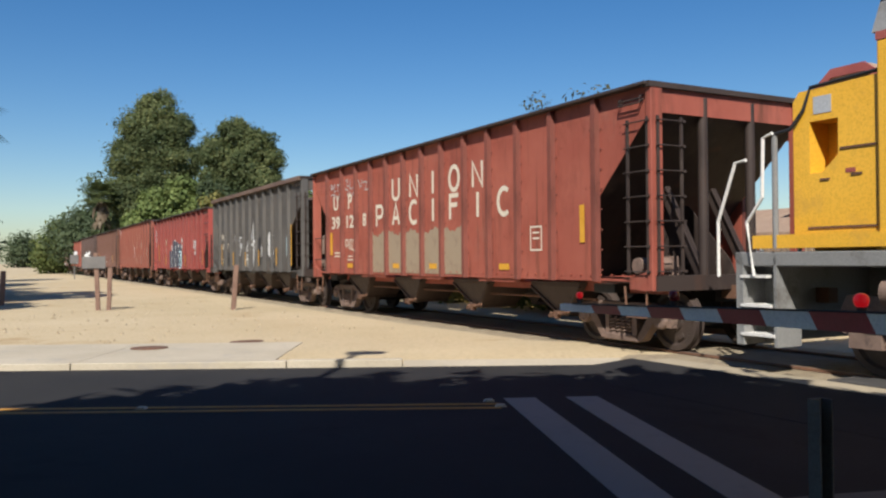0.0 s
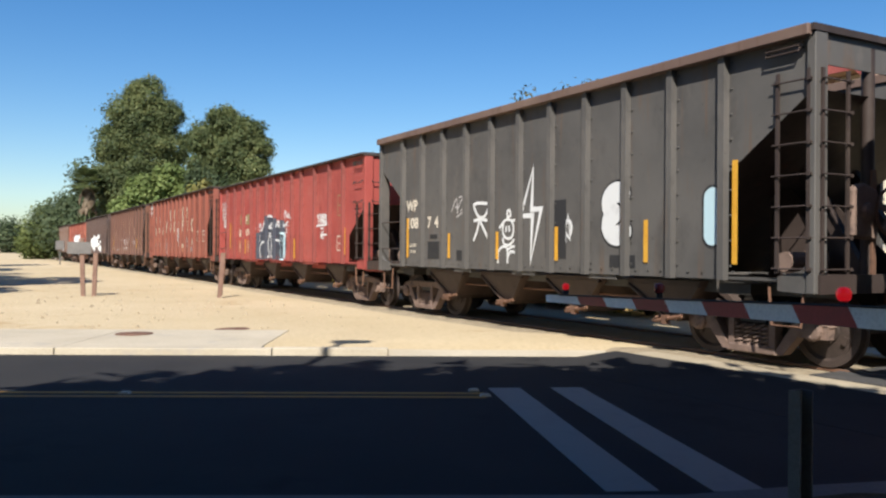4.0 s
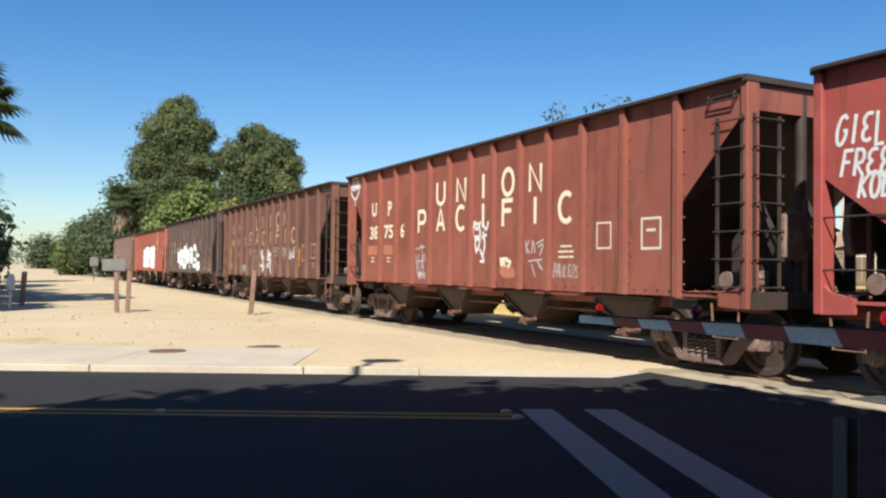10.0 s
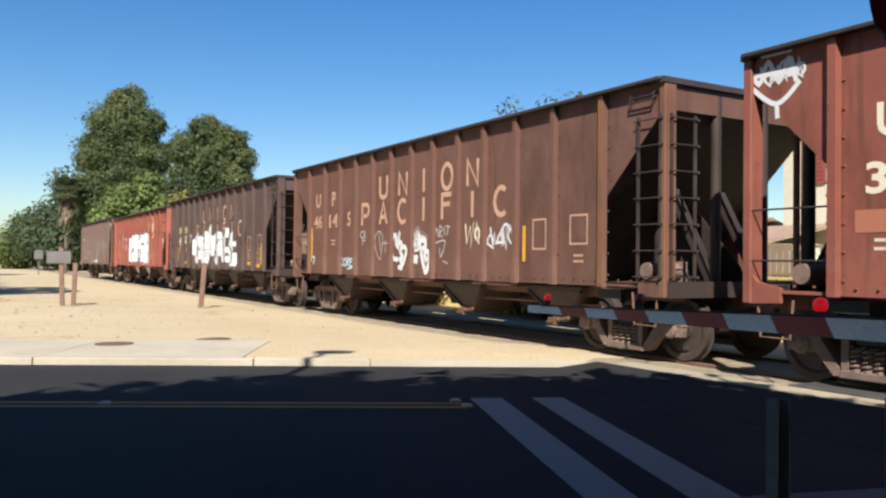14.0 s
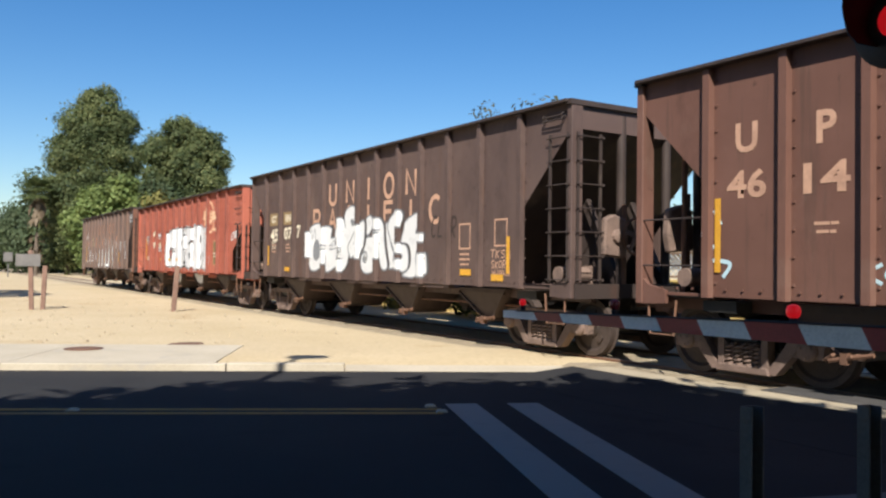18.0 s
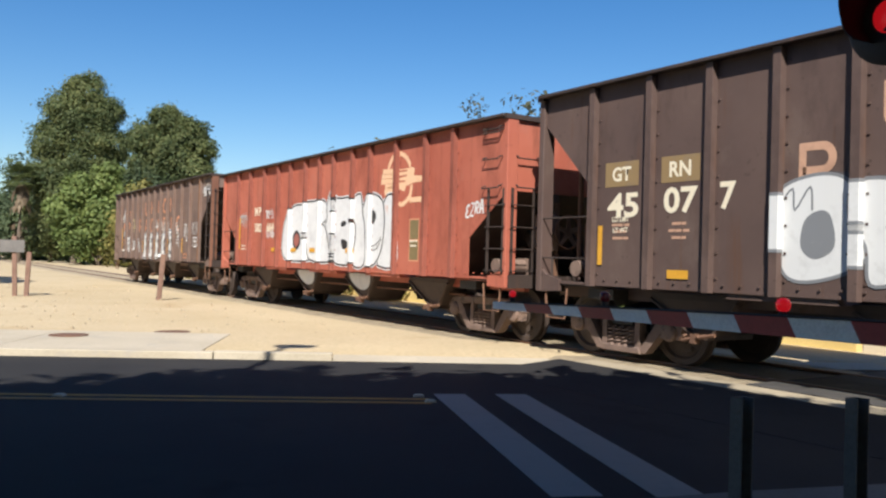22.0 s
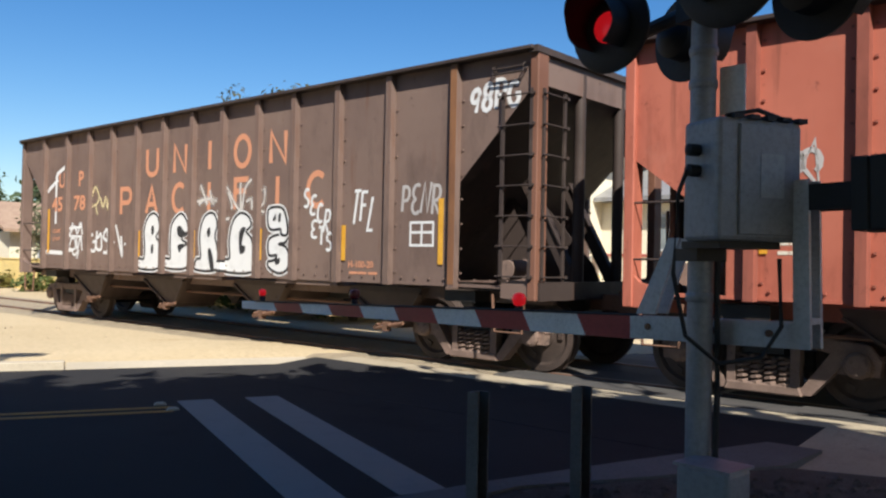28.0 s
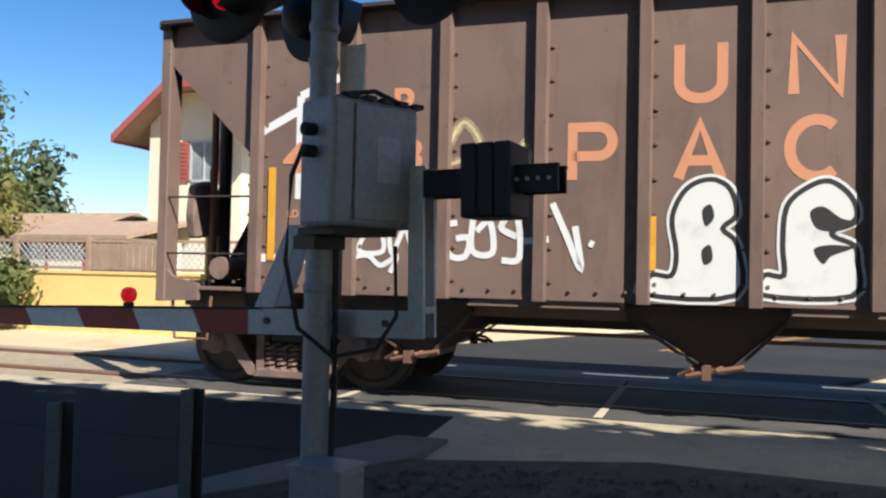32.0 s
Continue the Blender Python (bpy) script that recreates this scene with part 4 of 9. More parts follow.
def letters(car, col, word_x=0.0, h=0.52, w=0.36, z_one=3.05, z_two=2.46, first=5, skip=()):
    """The two rows of plain shapes, one in each panel between the stakes."""
    sh = plain_shapes(h, w)
    spots = [(ROW_ONE[i], first + i, z_one) for i in range(5)] + [(ROW_TWO[i], first - 1 + i, z_two) for i in range(7)]
    for n_, (shape, panel, z) in enumerate(spots):
        if n_ in skip:
            continue
        me = shared(("shape", shape, col.name, h, w), lambda: strokes_mesh(sh[shape], 0.092, col, "painted_shape"))
        decal(car, "painted_shape", me, panel_x(panel) + word_x, z)


def words(car, body, x, z, h, col, width=None):
    me = text_mesh(body, h, col, 0.012 * h / 0.3, width=width)
    decal(car, "lettering", me, x, z, lift=0.004)


def strip(car, x, z, h=0.5, w=0.085):
    decal(car, "reflector_strip", bar_mesh("amber", w, h, REFLECT), x, z, lift=0.012)


def small_print(car, x, z, col, rows=2, w=0.42, seed=1):
    """Lines of print too small to read, as short bars."""
    rnd = random.Random(seed)
    for r in range(rows):
        ww = w * rnd.uniform(0.6, 1.0)
        for u in (-0.3, 0.02, 0.3):
            decal(car, "small_print", bar_mesh(col.name, round(ww * 0.26, 2), 0.035, col), x + u * ww, z - r * 0.09)


def scrawl(car, x, z, w, h, col, seed, pen=0.045, loops=9, label="white scrawled graffiti tag"):
    """An unreadable tag: one looping spray line."""
    rnd = random.Random(seed)
    pts = []
    for k in range(loops):
        cx = -w / 2 + w * (k + 0.5) / loops
        pts += [(cx + rnd.uniform(-0.3, 0.3) * w / loops, rnd.uniform(0.1, 0.5) * h), (cx + rnd.uniform(0, 0.6) * w / loops, rnd.uniform(-0.5, -0.1) * h)]
        if rnd.random() < 0.4:
            pts += arc(cx, rnd.uniform(-0.2, 0.2) * h, w / loops * 0.6, h * 0.22, 200, -60, 7)
    decal(car, "graffiti_tag", strokes_mesh([pts], pen, col, "graffiti_tag"), x, z, label=label, lift=0.003)


def blob(bm, cx, cy, rx, ry, z, seed, n=26, square=0.55):
    rnd = random.Random(seed)
    p = [rnd.uniform(0, math.tau) for _ in range(3)]
    pts = []
    for k in range(n):
        a = k * math.tau / n
        c, s = math.cos(a), math.sin(a)
        r = 1 + 0.06 * math.sin(2 * a + p[0]) + 0.05 * math.sin(3 * a + p[1]) + 0.03 * math.sin(5 * a + p[2])
        c, s = math.copysign(abs(c) ** square, c), math.copysign(abs(s) ** square, s)
        pts.append((cx + rx * r * c, cy + ry * r * s))
    v = [bm.verts.new((x, y, z)) for x, y in pts]
    bm.faces.new(v)
    return pts


def glyph(ch, w, h):
    """The bare strokes of a hand-drawn letter or numeral, w wide and h high."""
    g = {
        "A": [[(-0.5, -0.5), (-0.1, 0.5), (0.1, 0.5), (0.5, -0.5)], [(-0.3, -0.12), (0.3, -0.12)]],
        "B": [[(-0.4, 0), (-0.4, 0.5)] + arc(0.02, 0.26, 0.38, 0.24, 90, -90, 8) + [(-0.4, 0)] + arc(0.06, -0.24, 0.44, 0.26, 90, -90, 8) + [(-0.4, -0.5), (-0.4, 0)]],
        "C": [arc(0.05, 0, 0.5, 0.5, 48, 312, 12)],
        "D": [[(-0.4, -0.5), (-0.4, 0.5)] + arc(-0.1, 0, 0.55, 0.5, 90, -90, 10) + [(-0.4, -0.5)]],
        "E": [arc(0.1, 0.25, 0.5, 0.25, 50, 250, 8) + arc(0.1, -0.25, 0.5, 0.25, 110, 320, 8)],
        "F": [[(-0.4, -0.5), (-0.4, 0.5), (0.45, 0.5)], [(-0.4, 0.05), (0.3, 0.05)]],
        "G": [arc(0, 0, 0.5, 0.5, 45, 340, 14) + [(0.45, -0.02), (0.12, -0.02)]],
        "H": [[(-0.42, -0.5), (-0.42, 0.5)], [(0.42, -0.5), (0.42, 0.5)], [(-0.42, 0), (0.42, 0)]],
        "I": [[(0, -0.5), (0, 0.5)]],
        "K": [[(-0.4, -0.5), (-0.4, 0.5)], [(0.45, 0.5), (-0.38, 0.0), (0.45, -0.5)]],
        "L": [[(-0.35, 0.5), (-0.35, -0.5), (0.45, -0.5)]],
        "M": [[(-0.5, -0.5), (-0.4, 0.5), (0, -0.1), (0.4, 0.5), (0.5, -0.5)]],
        "N": [[(-0.42, -0.5), (-0.42, 0.5), (0.42, -0.5), (0.42, 0.5)]],
        "O": [arc(0, 0, 0.48, 0.5, 0, 360, 16)],
        "P": [[(-0.4, -0.5), (-0.4, 0.5)] + arc(0.0, 0.22, 0.42, 0.28, 90, -90, 8) + [(-0.4, -0.06)]],
        "R": [[(-0.4, -0.5), (-0.4, 0.5)] + arc(0.0, 0.24, 0.42, 0.26, 90, -90, 8) + [(-0.3, -0.02), (0.45, -0.5)]],
        "S": [arc(0.02, 0.25, 0.42, 0.25, 35, 270, 8) + arc(-0.02, -0.25, 0.42, 0.25, 90, -145, 8)],
        "T": [[(-0.5, 0.5), (0.5, 0.5)], [(0, 0.5), (0, -0.5)]],
        "U": [[(-0.42, 0.5), (-0.42, -0.1)] + arc(0, -0.1, 0.42, 0.4, 180, 360, 8) + [(0.42, 0.5)]],
        "V": [[(-0.45, 0.5), (0, -0.5), (0.45, 0.5)]],
        "Y": [[(-0.45, 0.5), (0, 0.0), (0.45, 0.5)], [(0, 0), (-0.1, -0.5)]],
        "Z": [[(-0.45, 0.5), (0.45, 0.5), (-0.45, -0.5), (0.45, -0.5)]],
        "3": [arc(-0.05, 0.25, 0.42, 0.25, 140, -90, 8) + arc(-0.05, -0.25, 0.45, 0.25, 90, -140, 8)],
        "4": [[(0.2, -0.5), (0.2, 0.5), (-0.45, -0.1), (0.45, -0.1)]],
        "5": [[(0.4, 0.5), (-0.32, 0.5), (-0.36, 0.08)] + arc(-0.02, -0.2, 0.42, 0.3, 100, -140, 9)],
        "9": [arc(0, 0.22, 0.38, 0.28, 0, 360, 12) + [(0.3, -0.5)]],
        "8": [arc(0, 0.25, 0.34, 0.25, -90, 270, 10) + arc(0, -0.25, 0.4, 0.25, 90, 450, 10)],
        ".": [[(-0.1, -0.48), (0.0, -0.45)]],
        "-": [[(-0.3, 0), (0.3, 0)]],
    }[ch]
    return [[(x * w, y * h) for x, y in ln] for ln in g]


def tag(car, body, x, z, w, h, col, pen=0.045, slope=0.0, seed=1, lean=0.12, label="white sprayed graffiti tag"):
    """A hand-sprayed word: one stroke letter after another, uneven in height and lean."""
    rnd = random.Random(seed * 7 + len(body))
    step = w / len(body)
    for i, ch in enumerate(body):
        hh, dy, le = h * rnd.uniform(0.82, 1.12), rnd.uniform(-0.08, 0.08) * h, lean + rnd.uniform(-0.1, 0.1)
        lines = [[(u + le * v, v) for u, v in ln] for ln in glyph(ch, step * 0.78, hh)]
        cx = -w / 2 + step * (i + 0.5)
        decal(car, "graffiti_tag", strokes_mesh(lines, pen, col, "graffiti_tag"), x - cx, z + dy + slope * cx, label=label, lift=0.002 + 0.0012 * (i % 2))


def fat_letter(car, ch, x, z, w, h, r, fill, line, halo=None, lean=0.0, lift=0.0, edge=0.032, label="swollen white graffiti letter with a dark outline", turn=0.0):
    """A bubble letter: halo, outline and fill, each within its own distance of the letter's strokes."""
    lines = [[(u + lean * v, v) for u, v in ln] for ln in glyph(ch, w - 2 * r, h - 2 * r)]
    g = decal(car, "graffiti_letter", swollen_mesh(lines, r + edge, line, "graffiti_letter", 0.004), x, z, label=label, lift=lift, turn=turn)
    part("letter_fill", swollen_mesh(lines, r, fill, "letter_fill", 0.0052), None, g)
    if halo:
        part("letter_halo", swollen_mesh(lines, r + edge + 0.04, halo, "letter_halo", 0.003), None, g)
    return g

def eased(pts, closed, n=4):
    """A smooth curve through (x, y) pairs."""
    q = [Vector(c) for c in pts]
    if len(q) < 3:
        return pts
    m, out = len(q), []
    for i in range(m if closed else m - 1):
        if closed:
            a, b, c, d = q[i - 1], q[i], q[(i + 1) % m], q[(i + 2) % m]
        else:
            a, b, c, d = q[max(i - 1, 0)], q[i], q[i + 1], q[min(i + 2, m - 1)]
        for k in range(n):
            t = k / n
            p = 0.5 * (2 * b + (c - a) * t + (2 * a - 5 * b + 4 * c - d) * t * t + (3 * b - a - 3 * c + d) * t ** 3)
            out.append((p.x, p.y))
    out.append(out[0] if closed else pts[-1])
    return out


def fill_mesh(ring, z, mat, name, dx=0.0, dy=0.0):
    bm = bm_new()
    f = bm.faces.new([bm.verts.new((x + dx, y + dy, z)) for x, y in ring[:-1]])
    bmesh.ops.triangulate(bm, faces=[f], ngon_method="EAR_CLIP")
    return mesh_of(bm, mat, name)


COATS = {}


def bubble(car, x, z, ring, holes=(), lines=(), fill=None, line=None, edge=0.03, halo=None, shade=None, core=None, lift=0.0, soft=True, label="swollen white graffiti letter with a dark outline"):
    """A piece of bubble lettering drawn round its outline, with holes and inner lines."""
    curve = eased(ring, True, 4 if soft else 3)
    me = strokes_mesh([curve], 2 * edge, line, "graffiti_letter", 0.002)
    g = decal(car, "graffiti_letter", me, x, z, label=label, lift=lift * 1.5)
    part("letter_fill", fill_mesh(curve, 0.0012, fill, "letter_fill"), None, g)
    if halo:
        part("letter_halo", strokes_mesh([curve], 2 * edge + 0.05, halo, "letter_halo", 0.0006), None, g)
    if shade:
        part("letter_shade", fill_mesh(curve, 0.0003, shade, "letter_shade", 0.09, 0.02), None, g)
    for h in holes:
        part("letter_hole", fill_mesh(eased(h, True), 0.0026, line, "letter_hole"), None, g)
        if core:
            c = Vector((sum(u for u, _ in h), sum(v for _, v in h))) / len(h)
            part("letter_core", fill_mesh(eased([tuple(c + (Vector(v) - c) * 0.68) for v in h], True), 0.0032, core, "letter_core"), None, g)
    if lines:
        part("letter_line", strokes_mesh([eased(ln, False) for ln in lines], edge * 1.2, line, "letter_line", 0.003), None, g)
    COATS.setdefault(car.name, []).append(([(x - u, z + v) for u, v in curve], fill, line, edge))
    return g


def spray_lines(car, x, z, lines, pen=0.05, col=None, lift=0.0, mist=None, label="sprayed graffiti tag"):
    """A tag of free-hand spray strokes; mist adds a thin wide overspray."""
    curves = [eased(ln, False, 5) for ln in lines]
    g = decal(car, "graffiti_tag", strokes_mesh(curves, pen, col, "graffiti_tag"), x, z, label=label, lift=lift)
    if mist:
        part("overspray", strokes_mesh(curves, pen * 2.6, mist, "overspray", 0.0006), None, g)
    return g


def coat_stakes(car, stakes):
    """Spray paint carried over the stakes that a piece crosses."""
    for ring, mat, line, edge in COATS.get(car.name, ()):
        for sx in stakes:
            hits = sorted(a[1] + (b[1] - a[1]) * (sx - a[0]) / (b[0] - a[0]) for a, b in zip(ring, ring[1:]) if (a[0] - sx) * (b[0] - sx) < 0)
            for z0, z1 in zip(hits[::2], hits[1::2]):
                if z1 - z0 > 0.1:
                    bm = bm_new()
                    prism(bm, [(-0.066, 0), (-0.054, STAKE + 0.003), (0.054, STAKE + 0.003), (0.066, 0)], z0, z1, "z", Matrix.Translation((sx, SIDE_Y + 0.006, 0)))
                    coat = part("painted_stake", bm, mat, car)
                    for e in (z0, z1):
                        bm = bm_new()
                        prism(bm, [(-0.067, 0), (-0.055, STAKE + 0.004), (0.055, STAKE + 0.004), (0.067, 0)], e - edge, e + edge, "z", Matrix.Translation((sx, SIDE_Y + 0.006, 0)))
                        part("outline", bm, line, coat)


# ---- the eight hopper cars, front of the train first ----
WORN_WHITE = stencil("faded_white_lettering", (0.62, 0.56, 0.46), 0.35, 1.0)
PEACH = stencil("peach_lettering", (0.54, 0.24, 0.135), 0.35, 4.0)
PEACH_OLD = stencil("faded_dusty_peach_lettering", (0.52, 0.31, 0.21), 0.7, 28.0, wear=(0.22, 0.12, 0.085))
CREAM = stencil("cream_lettering", (0.72, 0.65, 0.5), 0.15, 5.0)
SPRAY = stencil("white_spray_paint", (0.64, 0.65, 0.65), 0.5, 6.0, wear=(0.42, 0.42, 0.42))
SPRAY_GREY = stencil("thin_grey_spray_paint", (0.4, 0.38, 0.37), 0.4, 7.0)
SPRAY_SOFT = stencil("soft_white_spray_paint", (0.6, 0.58, 0.55), 1.3, 17.0, wear=(0.15, 0.11, 0.09))
SPRAY_BLUE = stencil("pale_blue_spray_paint", (0.45, 0.62, 0.68), 0.2, 8.0, wear=(0.3, 0.4, 0.45))
SPRAY_CREAM = stencil("pale_cream_spray_paint", (0.6, 0.5, 0.28), 0.9, 18.0, wear=(0.17, 0.13, 0.09))
INK = stencil("black_spray_paint", (0.02, 0.02, 0.022), 0.1, 9.0, wear=(0.05, 0.05, 0.05))
LINE_BLUE = stencil("grey_blue_outline_spray", (0.19, 0.2, 0.215), 0.2, 13.0, wear=(0.3, 0.3, 0.3))
LINE_GREY = stencil("dark_grey_outline_spray", (0.07, 0.06, 0.06), 0.3, 14.0, wear=(0.3, 0.28, 0.27))
SPRAY_OLD = stencil("streaked_white_spray_paint", (0.62, 0.63, 0.64), 0.8, 23.0, wear=(0.4, 0.4, 0.42))
SPRAY_NIGHT = stencil("dark_slate_spray_paint", (0.05, 0.055, 0.075), 0.5, 24.0, wear=(0.08, 0.075, 0.085))
SPRAY_RED = stencil("dull_red_spray_paint", (0.3, 0.09, 0.07), 0.3, 25.0)


def mist_mat(name, col, most):
    """Overspray: thin paint that lets the sheet show through in patches."""
    m, nt, bs = nodes_of(name)
    bs.inputs["Base Color"].default_value = (*col, 1)
    bs.inputs["Roughness"].default_value = 0.8
    r = nt.nodes.new("ShaderNodeMapRange")
    r.inputs["From Min"].default_value, r.inputs["From Max"].default_value, r.inputs["To Max"].default_value = 0.3, 0.75, most
    nt.links.new(noise_node(nt, 4.0, 5, 0.6), r.inputs["Value"])
    nt.links.new(r.outputs[0], bs.inputs["Alpha"])
    return m


MIST = mist_mat("thin_white_overspray", (0.62, 0.6, 0.56), 0.5)
MIST_CREAM = mist_mat("thin_cream_overspray", (0.62, 0.52, 0.3), 0.75)
CHALK = dict(fill=SPRAY, line=LINE_BLUE, edge=0.019, shade=LINE_GREY, label="swollen white graffiti letter with a grey-blue outline")
CHALK_OLD = dict(fill=SPRAY_OLD, line=INK, edge=0.019, halo=SPRAY_OLD)
CLEAN = dict(fill=SPRAY, line=INK, edge=0.022, halo=SPRAY, label="white bubble graffiti letter with black outline")
PATCH_RED = stencil("salmon_repaint_patch", (0.4, 0.15, 0.09), 0.4, 10.0, wear=(0.25, 0.09, 0.06))
PATCH_GREY = stencil("dull_grey_brown_overpaint", (0.3, 0.235, 0.165), 0.5, 11.0, wear=(0.16, 0.09, 0.07))
PATCH_BROWN = stencil("ochre_repaint_patch", (0.25, 0.17, 0.08), 0.3, 12.0)

PAINT_1 = car_paint("faded_red_wagon_paint", (0.285, 0.075, 0.052), (0.35, 0.104, 0.072), (0.104, 0.044, 0.028), 0.5, 1)
PAINT_2 = car_paint("dark_grey_wagon_paint", (0.082, 0.078, 0.074), (0.112, 0.105, 0.098), (0.13, 0.08, 0.05), 0.35, 2)
PAINT_3 = car_paint("red_wagon_paint", (0.305, 0.062, 0.053), (0.36, 0.085, 0.07), (0.128, 0.044, 0.028), 0.3, 3)
PAINT_4 = car_paint("red_brown_wagon_paint", (0.225, 0.072, 0.05), (0.27, 0.093, 0.065), (0.088, 0.044, 0.032), 0.6, 4)
PAINT_5 = car_paint("brown_wagon_paint", (0.124, 0.061, 0.045), (0.158, 0.08, 0.06), (0.08, 0.048, 0.036), 0.6, 5)
PAINT_6 = car_paint("dark_brown_wagon_paint", (0.089, 0.059, 0.052), (0.114, 0.076, 0.065), (0.104, 0.052, 0.032), 0.2, 6)
PAINT_7 = car_paint("orange_red_wagon_paint", (0.355, 0.1, 0.065), (0.42, 0.132, 0.087), (0.15, 0.055, 0.035), 0.4, 7)
PAINT_8 = car_paint("dull_brown_wagon_paint", (0.143, 0.097, 0.081), (0.18, 0.124, 0.101), (0.136, 0.064, 0.036), 0.2, 8)
GRIME = car_paint("grimy_underframe_paint", (0.05, 0.035, 0.029), (0.075, 0.051, 0.042), (0.06, 0.042, 0.035), 0.4, 10)
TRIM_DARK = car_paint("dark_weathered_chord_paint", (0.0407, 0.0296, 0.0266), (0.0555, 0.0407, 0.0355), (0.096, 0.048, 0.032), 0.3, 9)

RIBS_LOW = [5.75, 4.76, 3.7, 2.71, 1.9, 0.98, 0.15, -0.6, -1.55, -2.37, -3.46, -4.57, -5.52]
RUSTY = car_paint("orange_rust_streaked_paint", (0.24, 0.115, 0.05), (0.17, 0.08, 0.045), (0.12, 0.06, 0.035), 0.6, 21)
RUST_POST = car_paint("red_brown_rusted_paint", (0.15, 0.07, 0.045), (0.19, 0.09, 0.06), (0.09, 0.05, 0.035), 0.5, 26)
CHORD_BROWN = car_paint("brown_weathered_chord_paint", (0.13, 0.085, 0.07), (0.17, 0.115, 0.09), (0.1, 0.055, 0.035), 0.3, 22)
STAKE_1 = car_paint("grimy_red_stake_paint", (0.17, 0.055, 0.042), (0.22, 0.072, 0.054), (0.09, 0.045, 0.032), 0.6, 31)
STAKE_3 = car_paint("grimy_crimson_stake_paint", (0.2, 0.05, 0.044), (0.25, 0.066, 0.056), (0.1, 0.042, 0.034), 0.6, 33)
STAKE_7 = car_paint("grimy_orange_red_stake_paint", (0.24, 0.075, 0.053), (0.3, 0.095, 0.066), (0.12, 0.05, 0.036), 0.6, 37)
STANDARD = dict(half=7.0, z1=3.86, stakes=RIBS, cut_x=1.16, low=2.35, high=3.5)
LOWER = dict(half=6.88, z1=3.72, stakes=RIBS_LOW, cut_x=1.05, low=1.75, high=2.52, end_filled=True, rung_top=2.5)

car_1 = hopper("hopper_car", "faded red open-top hopper car with pale lettering and grey overpaint", "one", PAINT_1, TRIM_DARK, middle=-104.82, stake_paint=STAKE_1, **STANDARD)
car_2 = hopper("hopper_car", "short dark grey open-top hopper car with white graffiti tags", "two", PAINT_2, TRIM_DARK, 5.72, 3.92, [-4.45 + 0.9 * i for i in range(11)], 1.27, 2.35, 3.25, -91.0, chutes=(-3.1, -1.05, 1.05, 3.1), chord=(0.13, 0.15, CHORD_BROWN), brake_front=True)
car_3 = hopper("hopper_car", "red open-top hopper car with a blue and black graffiti piece", "three", PAINT_3, TRIM_DARK, middle=-77.48, stake_paint=STAKE_3, **LOWER)
car_4 = hopper("hopper_car", "red-brown rusty open-top hopper car with cream lettering", "four", PAINT_4, TRIM_DARK, middle=-62.52, brake_front=True, **STANDARD)
car_5 = hopper("hopper_car", "rust-brown open-top hopper car with faded peach lettering", "five", PAINT_5, TRIM_DARK, middle=-47.13, rust=RUSTY, **STANDARD)
car_6 = hopper("hopper_car", "dark brown open-top hopper car with a large white graffiti piece", "six", PAINT_6, TRIM_DARK, middle=-31.7, brake_front=True, **STANDARD)
car_7 = hopper("hopper_car", "orange-red open-top hopper car with white block graffiti and an emblem", "seven", PAINT_7, TRIM_DARK, middle=-16.75, brake_front=True, stake_paint=STAKE_7, **{**LOWER, "half": 7.05})
car_8 = hopper("hopper_car", "dull brown last hopper car with bubble-letter graffiti", "eight", PAINT_8, TRIM_DARK, middle=-1.46, rust=RUSTY, **STANDARD)


panel = panel_x

# first car
letters(car_1, WORN_WHITE, 0.0, 0.48, 0.35)
words(car_1, "U", panel(1), 2.95, 0.4, WORN_WHITE), words(car_1, "P", panel(2), 2.95, 0.4, WORN_WHITE)
words(car_1, "39", panel(1), 2.42, 0.34, WORN_WHITE, 0.62), words(car_1, "12", panel(2), 2.42, 0.34, WORN_WHITE, 0.5), words(car_1, "8", panel(3), 2.42, 0.34, WORN_WHITE)
rnd = random.Random(21)
for i in range(5):                      # overpaint with a ragged top, panel by panel
    bm = bm_new()
    top = [(0.46 - 0.92 * q / 15, 0.93 + 0.05 * math.sin(q * 0.5 + i * 1.7) + 0.03 * math.sin(q * 1.9 + i) + rnd.uniform(-0.012, 0.012)) for q in range(16)]
    bm.faces.new([bm.verts.new((x, y, 0.003)) for x, y in [(-0.46, 0.0), (0.46, 0.0)] + top])
    decal(car_1, "repaint_patch", mesh_of(bm, PATCH_GREY, "repaint_patch"), panel(4 + i), 1.1, lift=0.007, label="grey-brown overpaint with a ragged edge")
strip(car_1, panel(1) + 0.33, 1.85, 0.62, 0.16), strip(car_1, panel(12) - 0.2, 1.95, 0.6, 0.12)
for i in (2, 5, 7, 10):
    decal(car_1, "reflector_strip", bar_mesh("amber_flat", 0.34, 0.11, REFLECT), panel(i), 1.26, lift=0.012)
decal(car_1, "stencil_box", strokes_mesh([[(-0.16, -0.2), (0.16, -0.2), (0.16, 0.2), (-0.16, 0.2), (-0.16, -0.2)], [(-0.1, 0.1), (0.1, 0.1)], [(-0.1, 0), (0.1, 0)]], 0.03, WORN_WHITE), panel(11), 1.75)
spray_lines(car_1, 4.34, 1.79, lines=[[(-0.31, 0.14), (-0.27, -0.02), (-0.13, 0.03), (-0.18, 0.14), (-0.31, 0.14)], [(-0.06, 0.15), (-0.06, -0.10)], [(0.03, 0.13), (0.14, 0.14), (0.14, -0.10), (0.03, -0.06), (0.03, 0.13)], [(0.21, 0.11), (0.31, 0.11), (0.29, -0.15), (0.20, -0.10)]], pen=0.04, col=WORN_WHITE, lift=0.003)
